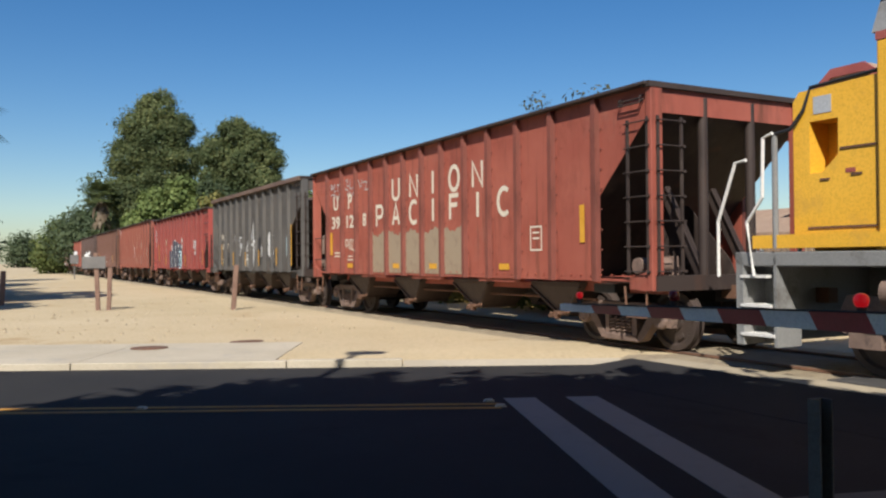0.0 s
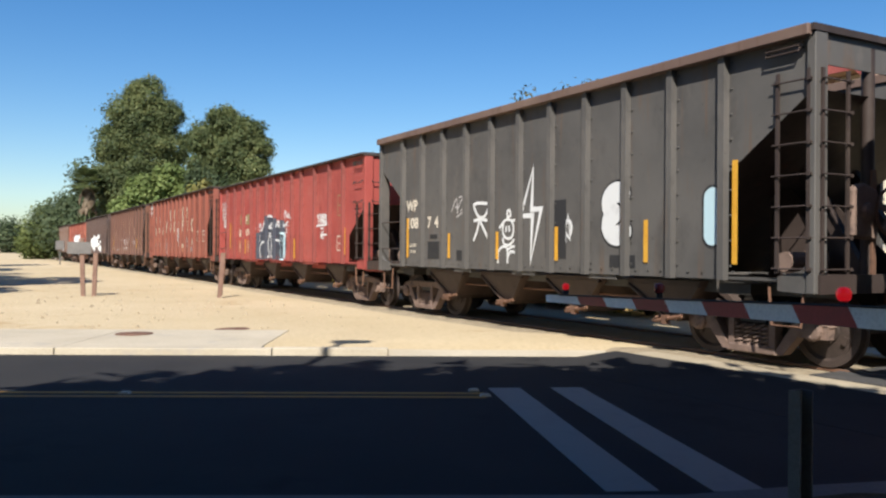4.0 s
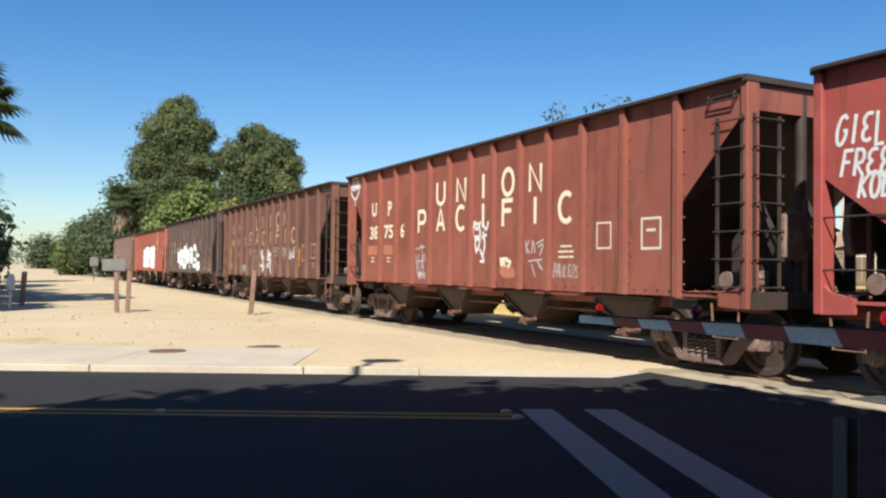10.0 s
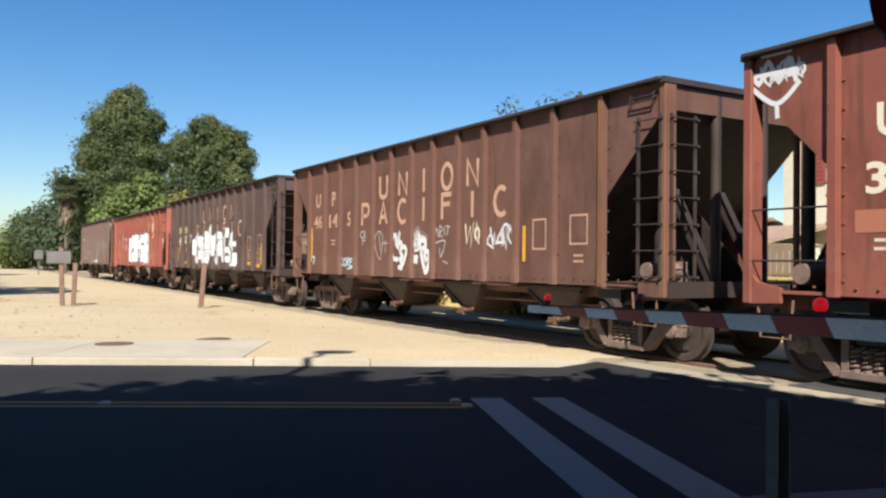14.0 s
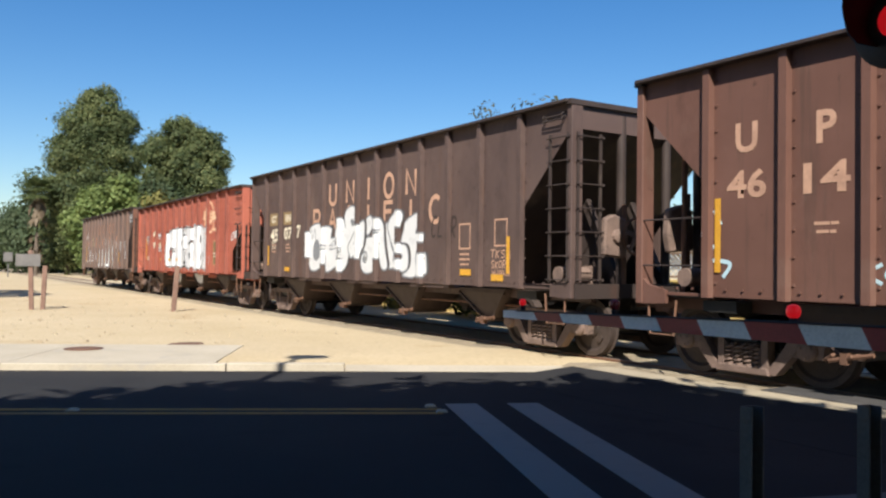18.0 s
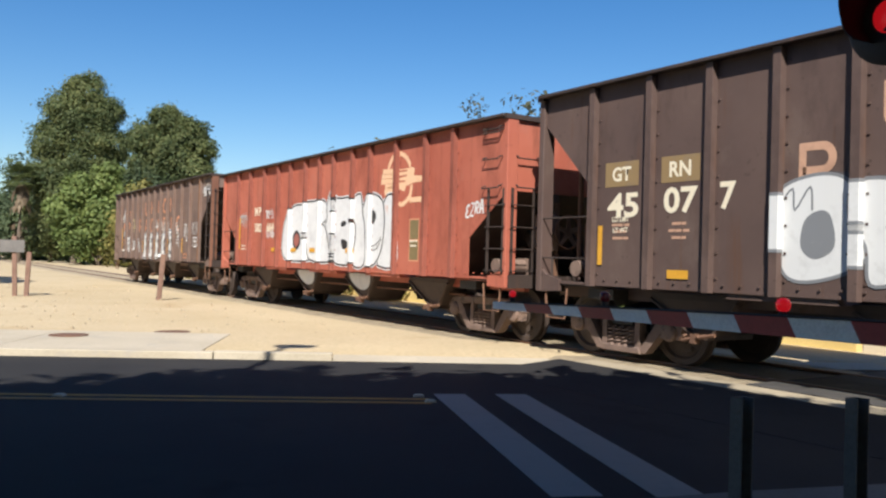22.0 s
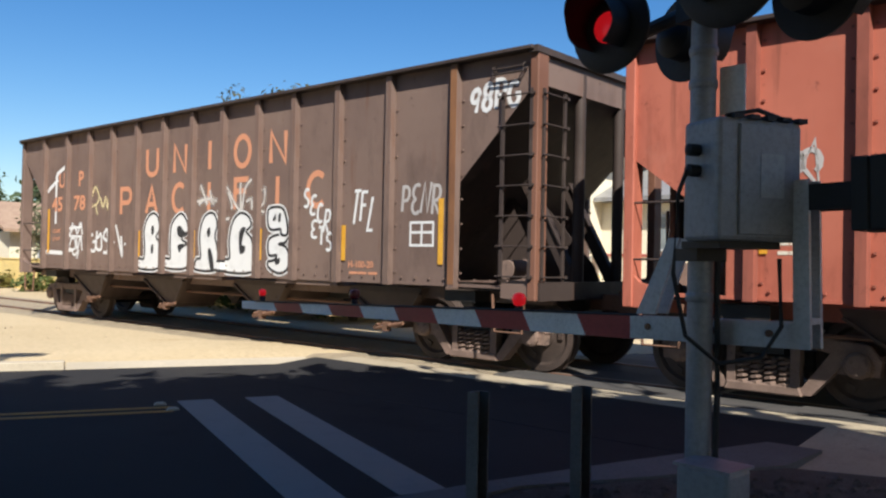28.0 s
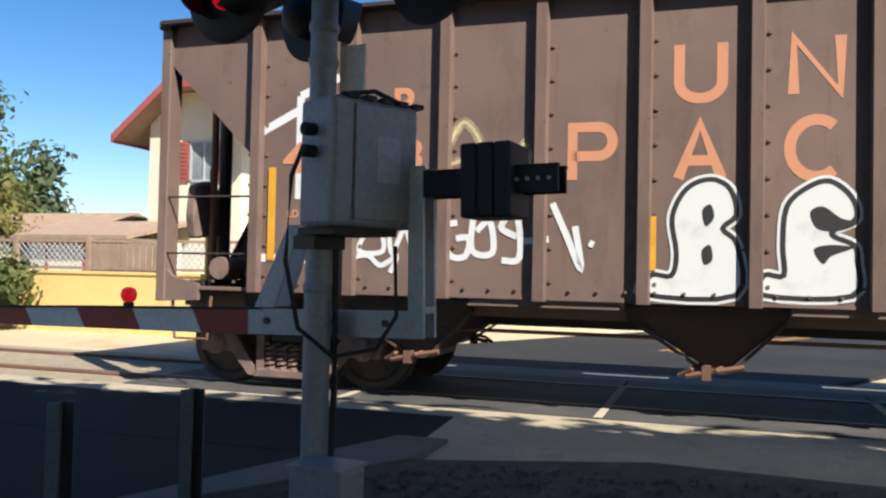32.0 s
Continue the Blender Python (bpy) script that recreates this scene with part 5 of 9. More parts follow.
spray_lines(car_1, 5.38, 3.25, lines=[[(-0.30, 0.24), (-0.28, 0.06)], [(-0.30, 0.24), (-0.12, 0.14), (-0.28, 0.12)], [(-0.04, 0.24), (-0.07, 0.04), (0.06, 0.05)], [(0.14, 0.20), (0.31, 0.19)], [(0.21, 0.19), (0.19, 0.01)], [(-0.31, -0.07), (-0.07, -0.05), (-0.12, -0.20)], [(0.01, -0.06), (0.18, -0.24), (0.31, -0.08)]], pen=0.035, col=SPRAY_GREY, lift=0.002)
spray_lines(car_1, 3.89, 3.30, lines=[[(-0.74, 0.21), (-0.58, 0.22), (-0.63, 0.08), (-0.47, 0.05)], [(-0.40, 0.21), (-0.43, -0.01), (-0.23, -0.01)], [(-0.75, -0.01), (-0.56, -0.06), (-0.63, -0.21)], [(-0.47, -0.08), (-0.30, -0.23), (-0.18, -0.10)], [(0.14, 0.17), (0.30, -0.04), (0.38, 0.15)], [(0.44, 0.07), (0.68, 0.06), (0.58, -0.12), (0.75, -0.12)]], pen=0.035, col=SPRAY_GREY, lift=0.002)
for x in RIBS[4:9]:
    bm = bm_new()
    box(bm, x - 0.05, x + 0.05, FACE + STAKE - 0.006, FACE + STAKE - 0.002, 1.1, 2.02 + 0.06 * math.sin(x * 7))
    part("painted_stake_face", bm, PATCH_GREY, car_1)
small_print(car_1, panel(1) - 0.1, 1.6, WORN_WHITE, 2, 0.5, 2), small_print(car_1, panel(2), 1.5, WORN_WHITE, 2, 0.5, 3)

# second car, dark grey
words(car_2, "W", 4.26, 2.36, 0.24, WORN_WHITE), words(car_2, "P", 4.0, 2.36, 0.24, WORN_WHITE)
words(car_2, "108", 4.12, 1.98, 0.24, WORN_WHITE, 0.48), words(car_2, "7", 3.38, 1.98, 0.24, WORN_WHITE), words(car_2, "4", 3.08, 1.98, 0.24, WORN_WHITE)
words(car_2, "LD LMT", 4.12, 1.5, 0.07, WORN_WHITE), words(car_2, "LT WT", 4.12, 1.36, 0.07, WORN_WHITE)
for x, z, w, h in ((3.2, 1.4, 0.5, 0.36), (3.2, 1.68, 0.32, 0.09), (-0.95, 1.75, 0.55, 0.95), (2.05, 1.3, 0.4, 0.2), (-2.55, 1.25, 0.55, 0.18)):
    decal(car_2, "black_panel", bar_mesh("ink%g" % x, w, h, INK), x, z, lift=0.002)
small_print(car_2, 3.2, 1.46, WORN_WHITE, 2, 0.35, 4)
for x, h in ((4.36, 0.85), (2.54, 0.5), (0.78, 0.5), (-0.98, 0.55), (-3.05, 0.6), (-4.62, 1.3)):
    strip(car_2, x, 1.12 + h / 2 + 0.12, h)
spray_lines(car_2, 1.33, 1.94, lines=[[(-0.30, 0.31), (-0.14, 0.35), (0.30, 0.32)], [(-0.27, 0.29), (-0.13, 0.11), (0.07, 0.08), (0.21, 0.20), (0.25, 0.31)], [(-0.28, 0.02), (-0.02, 0.04), (0.29, 0.00)], [(-0.08, 0.08), (-0.13, -0.13), (-0.28, -0.36)], [(-0.04, 0.00), (0.07, -0.13), (0.26, -0.35)]], pen=0.06, col=SPRAY, lift=0.003)
spray_lines(car_2, 0.48, 1.64, lines=[[(-0.09, 0.28), (-0.13, 0.14), (-0.08, 0.02), (0.06, -0.03), (0.19, 0.03), (0.21, 0.18), (0.14, 0.29), (-0.00, 0.31), (-0.09, 0.28)], [(-0.02, 0.20), (-0.02, 0.09)], [(0.07, 0.20), (0.09, 0.09)], [(0.02, 0.33), (0.02, 0.45), (0.09, 0.47), (0.12, 0.38), (0.04, 0.36)], [(-0.09, 0.28), (-0.24, 0.16)], [(0.18, 0.29), (0.29, 0.30)], [(-0.12, -0.01), (-0.08, -0.12), (0.09, -0.14), (0.24, -0.04)], [(-0.28, -0.47), (-0.26, -0.26), (-0.10, -0.17), (0.02, -0.22), (0.03, -0.47)], [(0.03, -0.38), (0.13, -0.26), (0.28, -0.28)], [(0.03, -0.23), (0.18, -0.17), (0.28, -0.18)]], pen=0.05, col=SPRAY, lift=0.003)
spray_lines(car_2, 2.17, 2.25, lines=[[(-0.28, -0.08), (-0.18, 0.09), (-0.09, 0.16), (-0.05, -0.13)], [(-0.15, 0.00), (-0.03, 0.01)], [(-0.04, -0.04), (0.11, 0.14), (0.17, 0.00), (0.05, -0.09)], [(-0.09, -0.20), (0.20, -0.08), (0.28, 0.03)], [(-0.00, 0.19), (0.20, 0.20)]], pen=0.03, col=SPRAY_GREY, lift=0.002)
decal(car_2, "graffiti_tag", strokes_mesh([[(0.06, 0.85), (-0.3, 0.05), (0.05, 0.05), (0.0, -0.75), (0.3, 0.15), (0.02, 0.15), (0.06, 0.85)]], 0.1, SPRAY), -0.25, 1.95, label="white sprayed lightning mark")
fat_letter(car_2, "E", -2.4, 1.95, 0.7, 0.95, 0.15, SPRAY, INK), fat_letter(car_2, "I", -4.25, 1.85, 0.36, 0.75, 0.14, SPRAY_BLUE, INK, label="pale blue sprayed graffiti letter")
scrawl(car_2, -1.05, 1.7, 0.6, 0.6, SPRAY, 9, 0.06, 4)

# third car, red
for x in (3.95, 3.25):
    decal(car_3, "repaint_patch", bar_mesh("ochre", 0.45, 0.36, PATCH_BROWN), x, 2.44)
words(car_3, "M", 3.91, 2.43, 0.26, WORN_WHITE), words(car_3, "P", 3.37, 2.43, 0.26, WORN_WHITE)
words(car_3, "588", 4.03, 1.98, 0.25, CREAM, 0.5), words(car_3, "174", 3.18, 1.98, 0.25, CREAM, 0.5)
for i, x in enumerate((4.1, 3.1)):
    decal(car_3, "repaint_patch", bar_mesh("salmon", 0.5, 0.42, PATCH_RED), x, 1.5)
    small_print(car_3, x, 1.56, WORN_WHITE, 2, 0.35, 20 + i)
bubble(car_3, 0.68, 1.80, [(-1.43, -0.66), (-1.48, -0.09), (-1.30, 0.11), (-0.73, 0.23), (-0.54, 0.52), (-0.24, 0.68), (0.17, 0.61), (0.60, 0.54), (0.69, 0.32), (1.22, 0.47), (1.47, 0.34), (1.48, -0.61), (0.10, -0.67)], lift=0.002, soft=False, fill=SPRAY_NIGHT, line=SPRAY_NIGHT)
bubble(car_3, -0.61, 1.50, [(-0.17, 0.33), (0.18, 0.35), (0.21, -0.01), (0.19, -0.34), (-0.21, -0.35)], lift=0.004, soft=False, fill=SPRAY_BLUE, line=SPRAY_BLUE)
spray_lines(car_3, 0.68, 1.52, lines=[[(-0.96, -0.41), (-1.07, -0.09), (-0.76, 0.13), (-0.42, 0.02), (-0.28, -0.33), (-0.05, -0.32), (-0.16, 0.07), (0.03, 0.40), (0.16, 0.07), (0.13, -0.34), (0.26, -0.35)], [(0.32, -0.38), (0.28, 0.00), (0.61, 0.17), (1.01, 0.10), (1.08, -0.30)]], pen=0.07, col=SPRAY, lift=0.012)
spray_lines(car_3, 0.41, 2.14, lines=[[(-1.53, -0.14), (-1.29, 0.11), (-1.14, -0.13), (-0.81, 0.20), (-0.63, -0.07), (-0.79, -0.35)], [(-0.71, 0.20), (-0.35, 0.35), (0.15, 0.21), (-0.16, 0.05), (-0.38, -0.03), (0.09, -0.06)], [(0.33, -0.04), (0.59, 0.15), (0.87, -0.07), (1.03, 0.11), (1.17, -0.03), (1.53, 0.12)], [(0.50, 0.06), (0.71, -0.05)]], pen=0.075, col=SPRAY, lift=0.014)
spray_lines(car_3, -1.10, 2.17, lines=[[(-0.29, 0.17), (-0.30, 0.42), (-0.06, 0.20), (-0.01, 0.36)], [(0.04, 0.31), (0.15, 0.18), (0.24, 0.34), (0.32, 0.20)], [(-0.18, 0.04), (-0.05, -0.07)], [(-0.31, -0.24), (-0.18, -0.41)], [(-0.16, -0.10), (-0.10, -0.26)]], pen=0.06, col=SPRAY, lift=0.004)
spray_lines(car_3, -3.99, 2.02, lines=[[(-0.25, 0.33), (-0.39, 0.32), (-0.28, 0.21), (-0.37, 0.10)], [(-0.21, 0.34), (-0.10, 0.33)], [(-0.15, 0.34), (-0.19, 0.07)], [(-0.20, 0.20), (-0.09, 0.21)], [(-0.09, 0.07), (-0.03, 0.35), (0.05, 0.07)], [(-0.05, 0.18), (0.03, 0.17)], [(0.08, 0.07), (0.09, 0.34), (0.17, 0.28), (0.10, 0.21), (0.20, 0.07)], [(0.22, 0.35), (0.23, 0.08), (0.17, 0.13)], [(0.26, 0.33), (0.27, 0.11), (0.34, 0.11), (0.35, 0.34)], [(0.48, 0.21), (0.36, 0.26), (0.45, 0.16), (0.35, 0.11)], [(-0.49, 0.04), (0.28, 0.05)], [(-0.15, -0.04), (0.06, -0.04)], [(-0.08, -0.12), (0.07, -0.34)], [(0.08, -0.10), (-0.11, -0.31)], [(-0.16, -0.23), (0.31, -0.21)]], pen=0.05, col=SPRAY, lift=0.003)
coat_stakes(car_3, RIBS_LOW)
tag(car_3, "OSK", 1.98, 2.12, 0.52, 0.26, SPRAY, 0.05), tag(car_3, "NDTZ", 1.98, 1.84, 0.5, 0.24, SPRAY, 0.045)
tag(car_3, "GIEL", 6.36, 3.0, 0.62, 0.34, SPRAY, 0.042), tag(car_3, "FREE", 6.3, 2.62, 0.62, 0.3, SPRAY, 0.042), tag(car_3, "KOBI", 6.12, 2.36, 0.55, 0.28, SPRAY, 0.042)
strip(car_3, 5.46, 1.9, 0.95, 0.08), strip(car_3, -1.7, 1.42, 0.6, 0.1), strip(car_3, -5.58, 1.62, 0.7, 0.08), strip(car_3, 3.47, 1.5, 0.5, 0.08)
decal(car_3, "stencil_box", strokes_mesh([[(-0.12, -0.26), (0.12, -0.26), (0.12, 0.26), (-0.12, 0.26), (-0.12, -0.26)], [(-0.1, 0), (0.1, 0)]], 0.035, PATCH_BROWN), -5.2, 2.56)
decal(car_3, "stencil_box", strokes_mesh([[(-0.16, -0.18), (0.16, -0.18), (0.16, 0.18), (-0.16, 0.18), (-0.16, -0.18)], [(-0.1, 0), (0.1, 0)]], 0.03, WORN_WHITE), -5.2, 1.57)

# fourth car, red-brown
letters(car_4, CREAM, 0.0, 0.48, 0.35)
words(car_4, "U", 5.25, 2.9, 0.36, CREAM), words(car_4, "P", 4.26, 2.88, 0.36, CREAM)
words(car_4, "38", 5.25, 2.3, 0.34, CREAM, 0.55), words(car_4, "75", 4.32, 2.3, 0.34, CREAM, 0.55), words(car_4, "6", 3.5, 2.3, 0.34, CREAM)
for i in (1, 2):
    decal(car_4, "repaint_patch", bar_mesh("salmon4", 0.62, 0.24, PATCH_RED), panel(i), 1.85)
    small_print(car_4, panel(i), 1.65, WORN_WHITE, 2, 0.35, 30 + i)
spray_lines(car_4, -0.24, 1.96, lines=[[(-0.25, 0.41), (-0.14, 0.23), (0.02, 0.39)], [(-0.31, 0.10), (-0.25, 0.32), (-0.08, 0.34), (-0.01, 0.11), (-0.24, 0.09)], [(0.09, 0.36), (0.24, 0.22), (0.31, 0.38)], [(-0.20, 0.02), (-0.15, -0.22), (-0.01, 0.02), (-0.22, 0.02)], [(0.05, 0.06), (0.26, 0.12)], [(0.11, 0.19), (0.18, -0.10), (0.07, -0.33)], [(-0.02, -0.16), (0.15, -0.39), (-0.00, -0.40)]], pen=0.06, col=SPRAY, lift=0.003)
spray_lines(car_4, -2.18, 1.60, lines=[[(-0.29, 0.32), (-0.24, 0.09)], [(-0.16, 0.32), (-0.26, 0.21), (-0.14, 0.09)], [(-0.08, 0.09), (-0.05, 0.31), (0.03, 0.10)], [(0.06, 0.26), (0.29, 0.33)], [(0.11, 0.20), (0.27, 0.24), (0.17, 0.05)], [(-0.20, -0.05), (0.25, -0.02)], [(-0.09, -0.10), (0.03, -0.33)], [(0.10, -0.05), (0.27, -0.21), (0.14, -0.13)]], pen=0.035, col=SPRAY_GREY, lift=0.002)
spray_lines(car_4, 2.51, 1.60, lines=[[(-0.23, 0.12), (-0.15, -0.30)], [(-0.04, 0.12), (-0.13, -0.10), (0.06, -0.33)], [(0.10, 0.23), (0.15, -0.36)], [(-0.23, 0.24), (0.22, 0.28)], [(0.10, 0.36), (0.01, 0.28), (0.19, 0.31)], [(-0.16, -0.05), (0.23, -0.02)]], pen=0.035, col=SPRAY_GREY, lift=0.002)
scrawl(car_4, 6.57, 3.63, 0.62, 0.3, SPRAY, 71, 0.035, 6), scrawl(car_4, 2.4, 1.52, 0.72, 0.55, SPRAY_GREY, 72, 0.03, 7), scrawl(car_4, 2.4, 1.24, 0.5, 0.2, SPRAY, 73, 0.03, 5)
spray_lines(car_4, 6.68, 3.47, lines=[[(-0.34, 0.33), (-0.19, 0.06), (-0.06, 0.30), (0.09, 0.05), (0.22, 0.29), (0.32, 0.01)], [(-0.38, 0.18), (0.36, 0.13)], [(-0.28, 0.02), (0.06, -0.21), (0.37, 0.01)], [(-0.16, 0.39), (0.26, 0.39)], [(0.06, -0.21), (0.07, -0.38)]], pen=0.06, col=SPRAY, lift=0.004)
spray_lines(car_4, -1.19, 1.52, lines=[[(-0.19, 0.07), (0.09, 0.08)], [(-0.15, 0.07), (-0.13, -0.05), (-0.04, 0.04), (-0.02, -0.08)], [(0.03, 0.04), (0.19, 0.02), (0.09, -0.09)]], pen=0.06, col=CREAM, lift=0.004)
small_print(car_4, panel(10), 1.8, WORN_WHITE, 3, 0.5, 36)
decal(car_4, "stencil_box", strokes_mesh([[(-0.17, -0.2), (0.17, -0.2), (0.17, 0.2), (-0.17, 0.2), (-0.17, -0.2)]], 0.03, WORN_WHITE), panel(11), 1.95)
decal(car_4, "stencil_box", strokes_mesh([[(-0.2, -0.22), (0.2, -0.22), (0.2, 0.22), (-0.2, 0.22), (-0.2, -0.22)], [(-0.1, 0.05), (0.1, 0.05)]], 0.04, WORN_WHITE), panel(12), 1.95)

tag(car_4, "PANLENS", panel(10), 1.38, 0.72, 0.22, SPRAY_GREY, 0.026, 0.0, 7)
bm = bm_new()
blob(bm, 0, 0, 0.26, 0.14, 0.003, 44, square=0.9)
decal(car_4, "repaint_patch", mesh_of(bm, PATCH_RED, "repaint_patch"), panel(8), 1.36, label="salmon overspray blotch")

# fifth car, brown
letters(car_5, PEACH_OLD, 0.0, 0.48, 0.35)
words(car_5, "U", panel(1), 2.95, 0.36, PEACH_OLD), words(car_5, "P", panel(2), 2.95, 0.36, PEACH_OLD)
words(car_5, "46", panel(1), 2.4, 0.34, PEACH_OLD, 0.55), words(car_5, "14", panel(2), 2.4, 0.34, PEACH_OLD, 0.55), words(car_5, "5", panel(3), 2.4, 0.34, PEACH_OLD)
spray_lines(car_5, 0.72, 1.59, lines=[[(-0.32, 0.11), (-0.29, 0.30), (-0.16, 0.36), (-0.11, 0.15), (0.01, 0.40), (-0.02, 0.20)], [(-0.06, 0.05), (0.01, 0.20), (0.12, 0.17), (0.07, 0.00), (0.17, -0.10), (0.01, -0.18)], [(0.07, 0.05), (0.25, 0.11), (0.33, -0.01), (0.17, -0.28), (-0.03, -0.34)], [(0.11, -0.18), (0.12, -0.40)], [(-0.32, 0.02), (-0.25, -0.14), (-0.02, -0.16)]], pen=0.1, col=SPRAY, lift=0.004)
spray_lines(car_5, -0.22, 1.57, lines=[[(-0.36, 0.11), (-0.24, 0.22), (-0.11, 0.24), (-0.21, 0.12), (-0.07, 0.11), (-0.24, 0.05)], [(-0.07, 0.38), (-0.01, 0.17), (-0.10, 0.06)], [(0.01, 0.24), (0.19, 0.25), (0.22, 0.11), (0.06, 0.07), (0.09, -0.13), (0.20, -0.34)], [(0.28, -0.18), (0.21, -0.09), (0.22, 0.01), (0.34, 0.00), (0.37, -0.18), (0.28, -0.38), (0.16, -0.38)], [(-0.32, -0.08), (-0.08, -0.11)], [(-0.28, -0.16), (-0.10, -0.18)]], pen=0.11, col=SPRAY, lift=0.004)
spray_lines(car_5, -0.21, 1.90, lines=[[(-0.27, 0.06), (-0.20, -0.03), (-0.10, 0.10), (0.01, 0.00), (0.16, -0.03), (0.27, -0.10)]], pen=0.09, col=SPRAY_SOFT, lift=0.002, mist=MIST)
spray_lines(car_5, 3.51, 1.32, lines=[[(-0.37, -0.07), (-0.37, 0.14)], [(-0.19, 0.14), (-0.35, 0.04), (-0.19, -0.06)], [(-0.07, 0.13), (-0.15, 0.03), (-0.05, -0.06), (0.03, 0.04), (-0.07, 0.13)], [(0.09, -0.06), (0.08, 0.13), (0.20, 0.08), (0.10, 0.03), (0.20, -0.06)], [(0.36, 0.11), (0.25, 0.11), (0.25, -0.05), (0.37, -0.06)], [(0.25, 0.04), (0.35, 0.04)], [(0.40, 0.13), (0.40, -0.04)], [(-0.41, -0.14), (-0.30, -0.08)], [(0.09, -0.13), (0.38, -0.09)]], pen=0.04, col=SPRAY_BLUE, lift=0.003)
spray_lines(car_5, 1.56, 1.73, lines=[[(-0.33, 0.21), (-0.21, 0.31), (-0.04, 0.30), (0.05, 0.14), (-0.01, -0.13), (-0.06, -0.31), (-0.18, -0.24), (-0.33, -0.02), (-0.33, 0.21)], [(0.01, 0.05), (0.32, 0.06)], [(0.18, 0.13), (0.17, -0.15)], [(-0.14, 0.31), (-0.06, -0.13)]], pen=0.025, col=SPRAY_GREY, lift=0.002)
spray_lines(car_5, -1.09, 1.72, lines=[[(-0.27, 0.12), (-0.20, 0.33), (-0.12, 0.15)], [(-0.10, 0.15), (-0.07, 0.37), (0.02, 0.28), (-0.09, 0.24), (0.04, 0.15)], [(0.09, 0.36), (0.11, 0.19)], [(0.15, 0.37), (0.31, 0.34)], [(0.24, 0.35), (0.20, 0.18)], [(-0.31, 0.03), (0.11, 0.08), (0.09, -0.07), (-0.03, -0.24), (-0.08, -0.07)], [(0.06, -0.32), (0.24, -0.37)]], pen=0.03, col=SPRAY_GREY, lift=0.002)
spray_lines(car_5, 5.76, 1.70, lines=[[(-0.14, 0.33), (-0.21, 0.10), (-0.03, -0.05)], [(-0.11, -0.20), (0.20, -0.24), (0.10, -0.41)], [(-0.03, 0.41), (0.07, 0.23)]], pen=0.05, col=SPRAY_BLUE, lift=0.004)
spray_lines(car_5, 2.55, 1.92, lines=[[(-0.15, 0.11), (-0.02, 0.16), (0.07, 0.04), (-0.08, 0.01), (-0.15, 0.11)], [(0.08, 0.18), (0.12, -0.02)], [(-0.02, -0.02), (-0.03, -0.18)], [(-0.02, -0.06), (0.15, -0.05)]], pen=0.03, col=SPRAY_GREY, lift=0.002)
scrawl(car_5, panel(9), 1.9, 0.5, 0.5, CREAM, 43, 0.05, 4), scrawl(car_5, panel(10), 1.85, 0.8, 0.5, SPRAY, 44, 0.05, 5)
strip(car_5, panel(1) + 0.4, 1.8, 0.9), strip(car_5, panel(3) - 0.3, 1.6, 0.5), strip(car_5, panel(11) + 0.3, 1.7, 0.6)
decal(car_5, "stencil_box", strokes_mesh([[(-0.17, -0.24), (0.17, -0.24), (0.17, 0.24), (-0.17, 0.24), (-0.17, -0.24)]], 0.03, PEACH_OLD), panel(11) - 0.1, 1.85)
decal(car_5, "stencil_box", strokes_mesh([[(-0.2, -0.22), (0.2, -0.22), (0.2, 0.22), (-0.2, 0.22), (-0.2, -0.22)]], 0.03, PEACH_OLD), panel(12), 1.9)
small_print(car_5, panel(12), 1.5, PEACH_OLD, 2, 0.35, 47), small_print(car_5, panel(2), 1.9, PEACH_OLD, 2, 0.4, 48)

# sixth car, dark brown
letters(car_6, PEACH_OLD, 0.0, 0.48, 0.35)
for i in (1, 2):
    decal(car_6, "repaint_patch", bar_mesh("ochre6", 0.62, 0.34, PATCH_BROWN), panel(i), 2.6)
words(car_6, "45", 5.3, 2.17, 0.34, CREAM, 0.58), words(car_6, "07", 4.3, 2.2, 0.34, CREAM, 0.55), words(car_6, "7", 3.58, 2.22, 0.34, CREAM)
words(car_6, "RN", panel(2), 2.6, 0.2, CREAM), words(car_6, "GT", panel(1), 2.6, 0.2, CREAM)
bubble(car_6, 2.39, 1.81, [(-0.53, -0.13), (-0.54, 0.26), (-0.43, 0.48), (-0.05, 0.58), (0.26, 0.53), (0.41, 0.32), (0.33, 0.13), (0.48, -0.02), (0.54, -0.28), (0.33, -0.47), (-0.13, -0.59), (-0.42, -0.51)], holes=[[(-0.18, 0.08), (-0.00, 0.19), (0.13, 0.11), (0.17, -0.21), (-0.05, -0.34), (-0.22, -0.21)]], lines=[[(-0.48, 0.28), (-0.33, 0.44), (-0.30, 0.20), (-0.12, 0.45), (-0.09, 0.19)]], lift=0.002, **CHALK)
bubble(car_6, 1.54, 1.76, [(-0.47, 0.51), (-0.14, 0.54), (0.03, 0.45), (-0.02, 0.26), (0.27, 0.27), (0.22, 0.09), (0.43, 0.11), (0.53, -0.11), (0.42, -0.34), (0.04, -0.50), (-0.29, -0.54), (-0.34, -0.16), (-0.52, 0.16)], lines=[[(-0.13, 0.04), (0.20, 0.21), (0.08, 0.07), (-0.08, -0.03), (0.27, 0.02)]], lift=0.004, **CHALK)
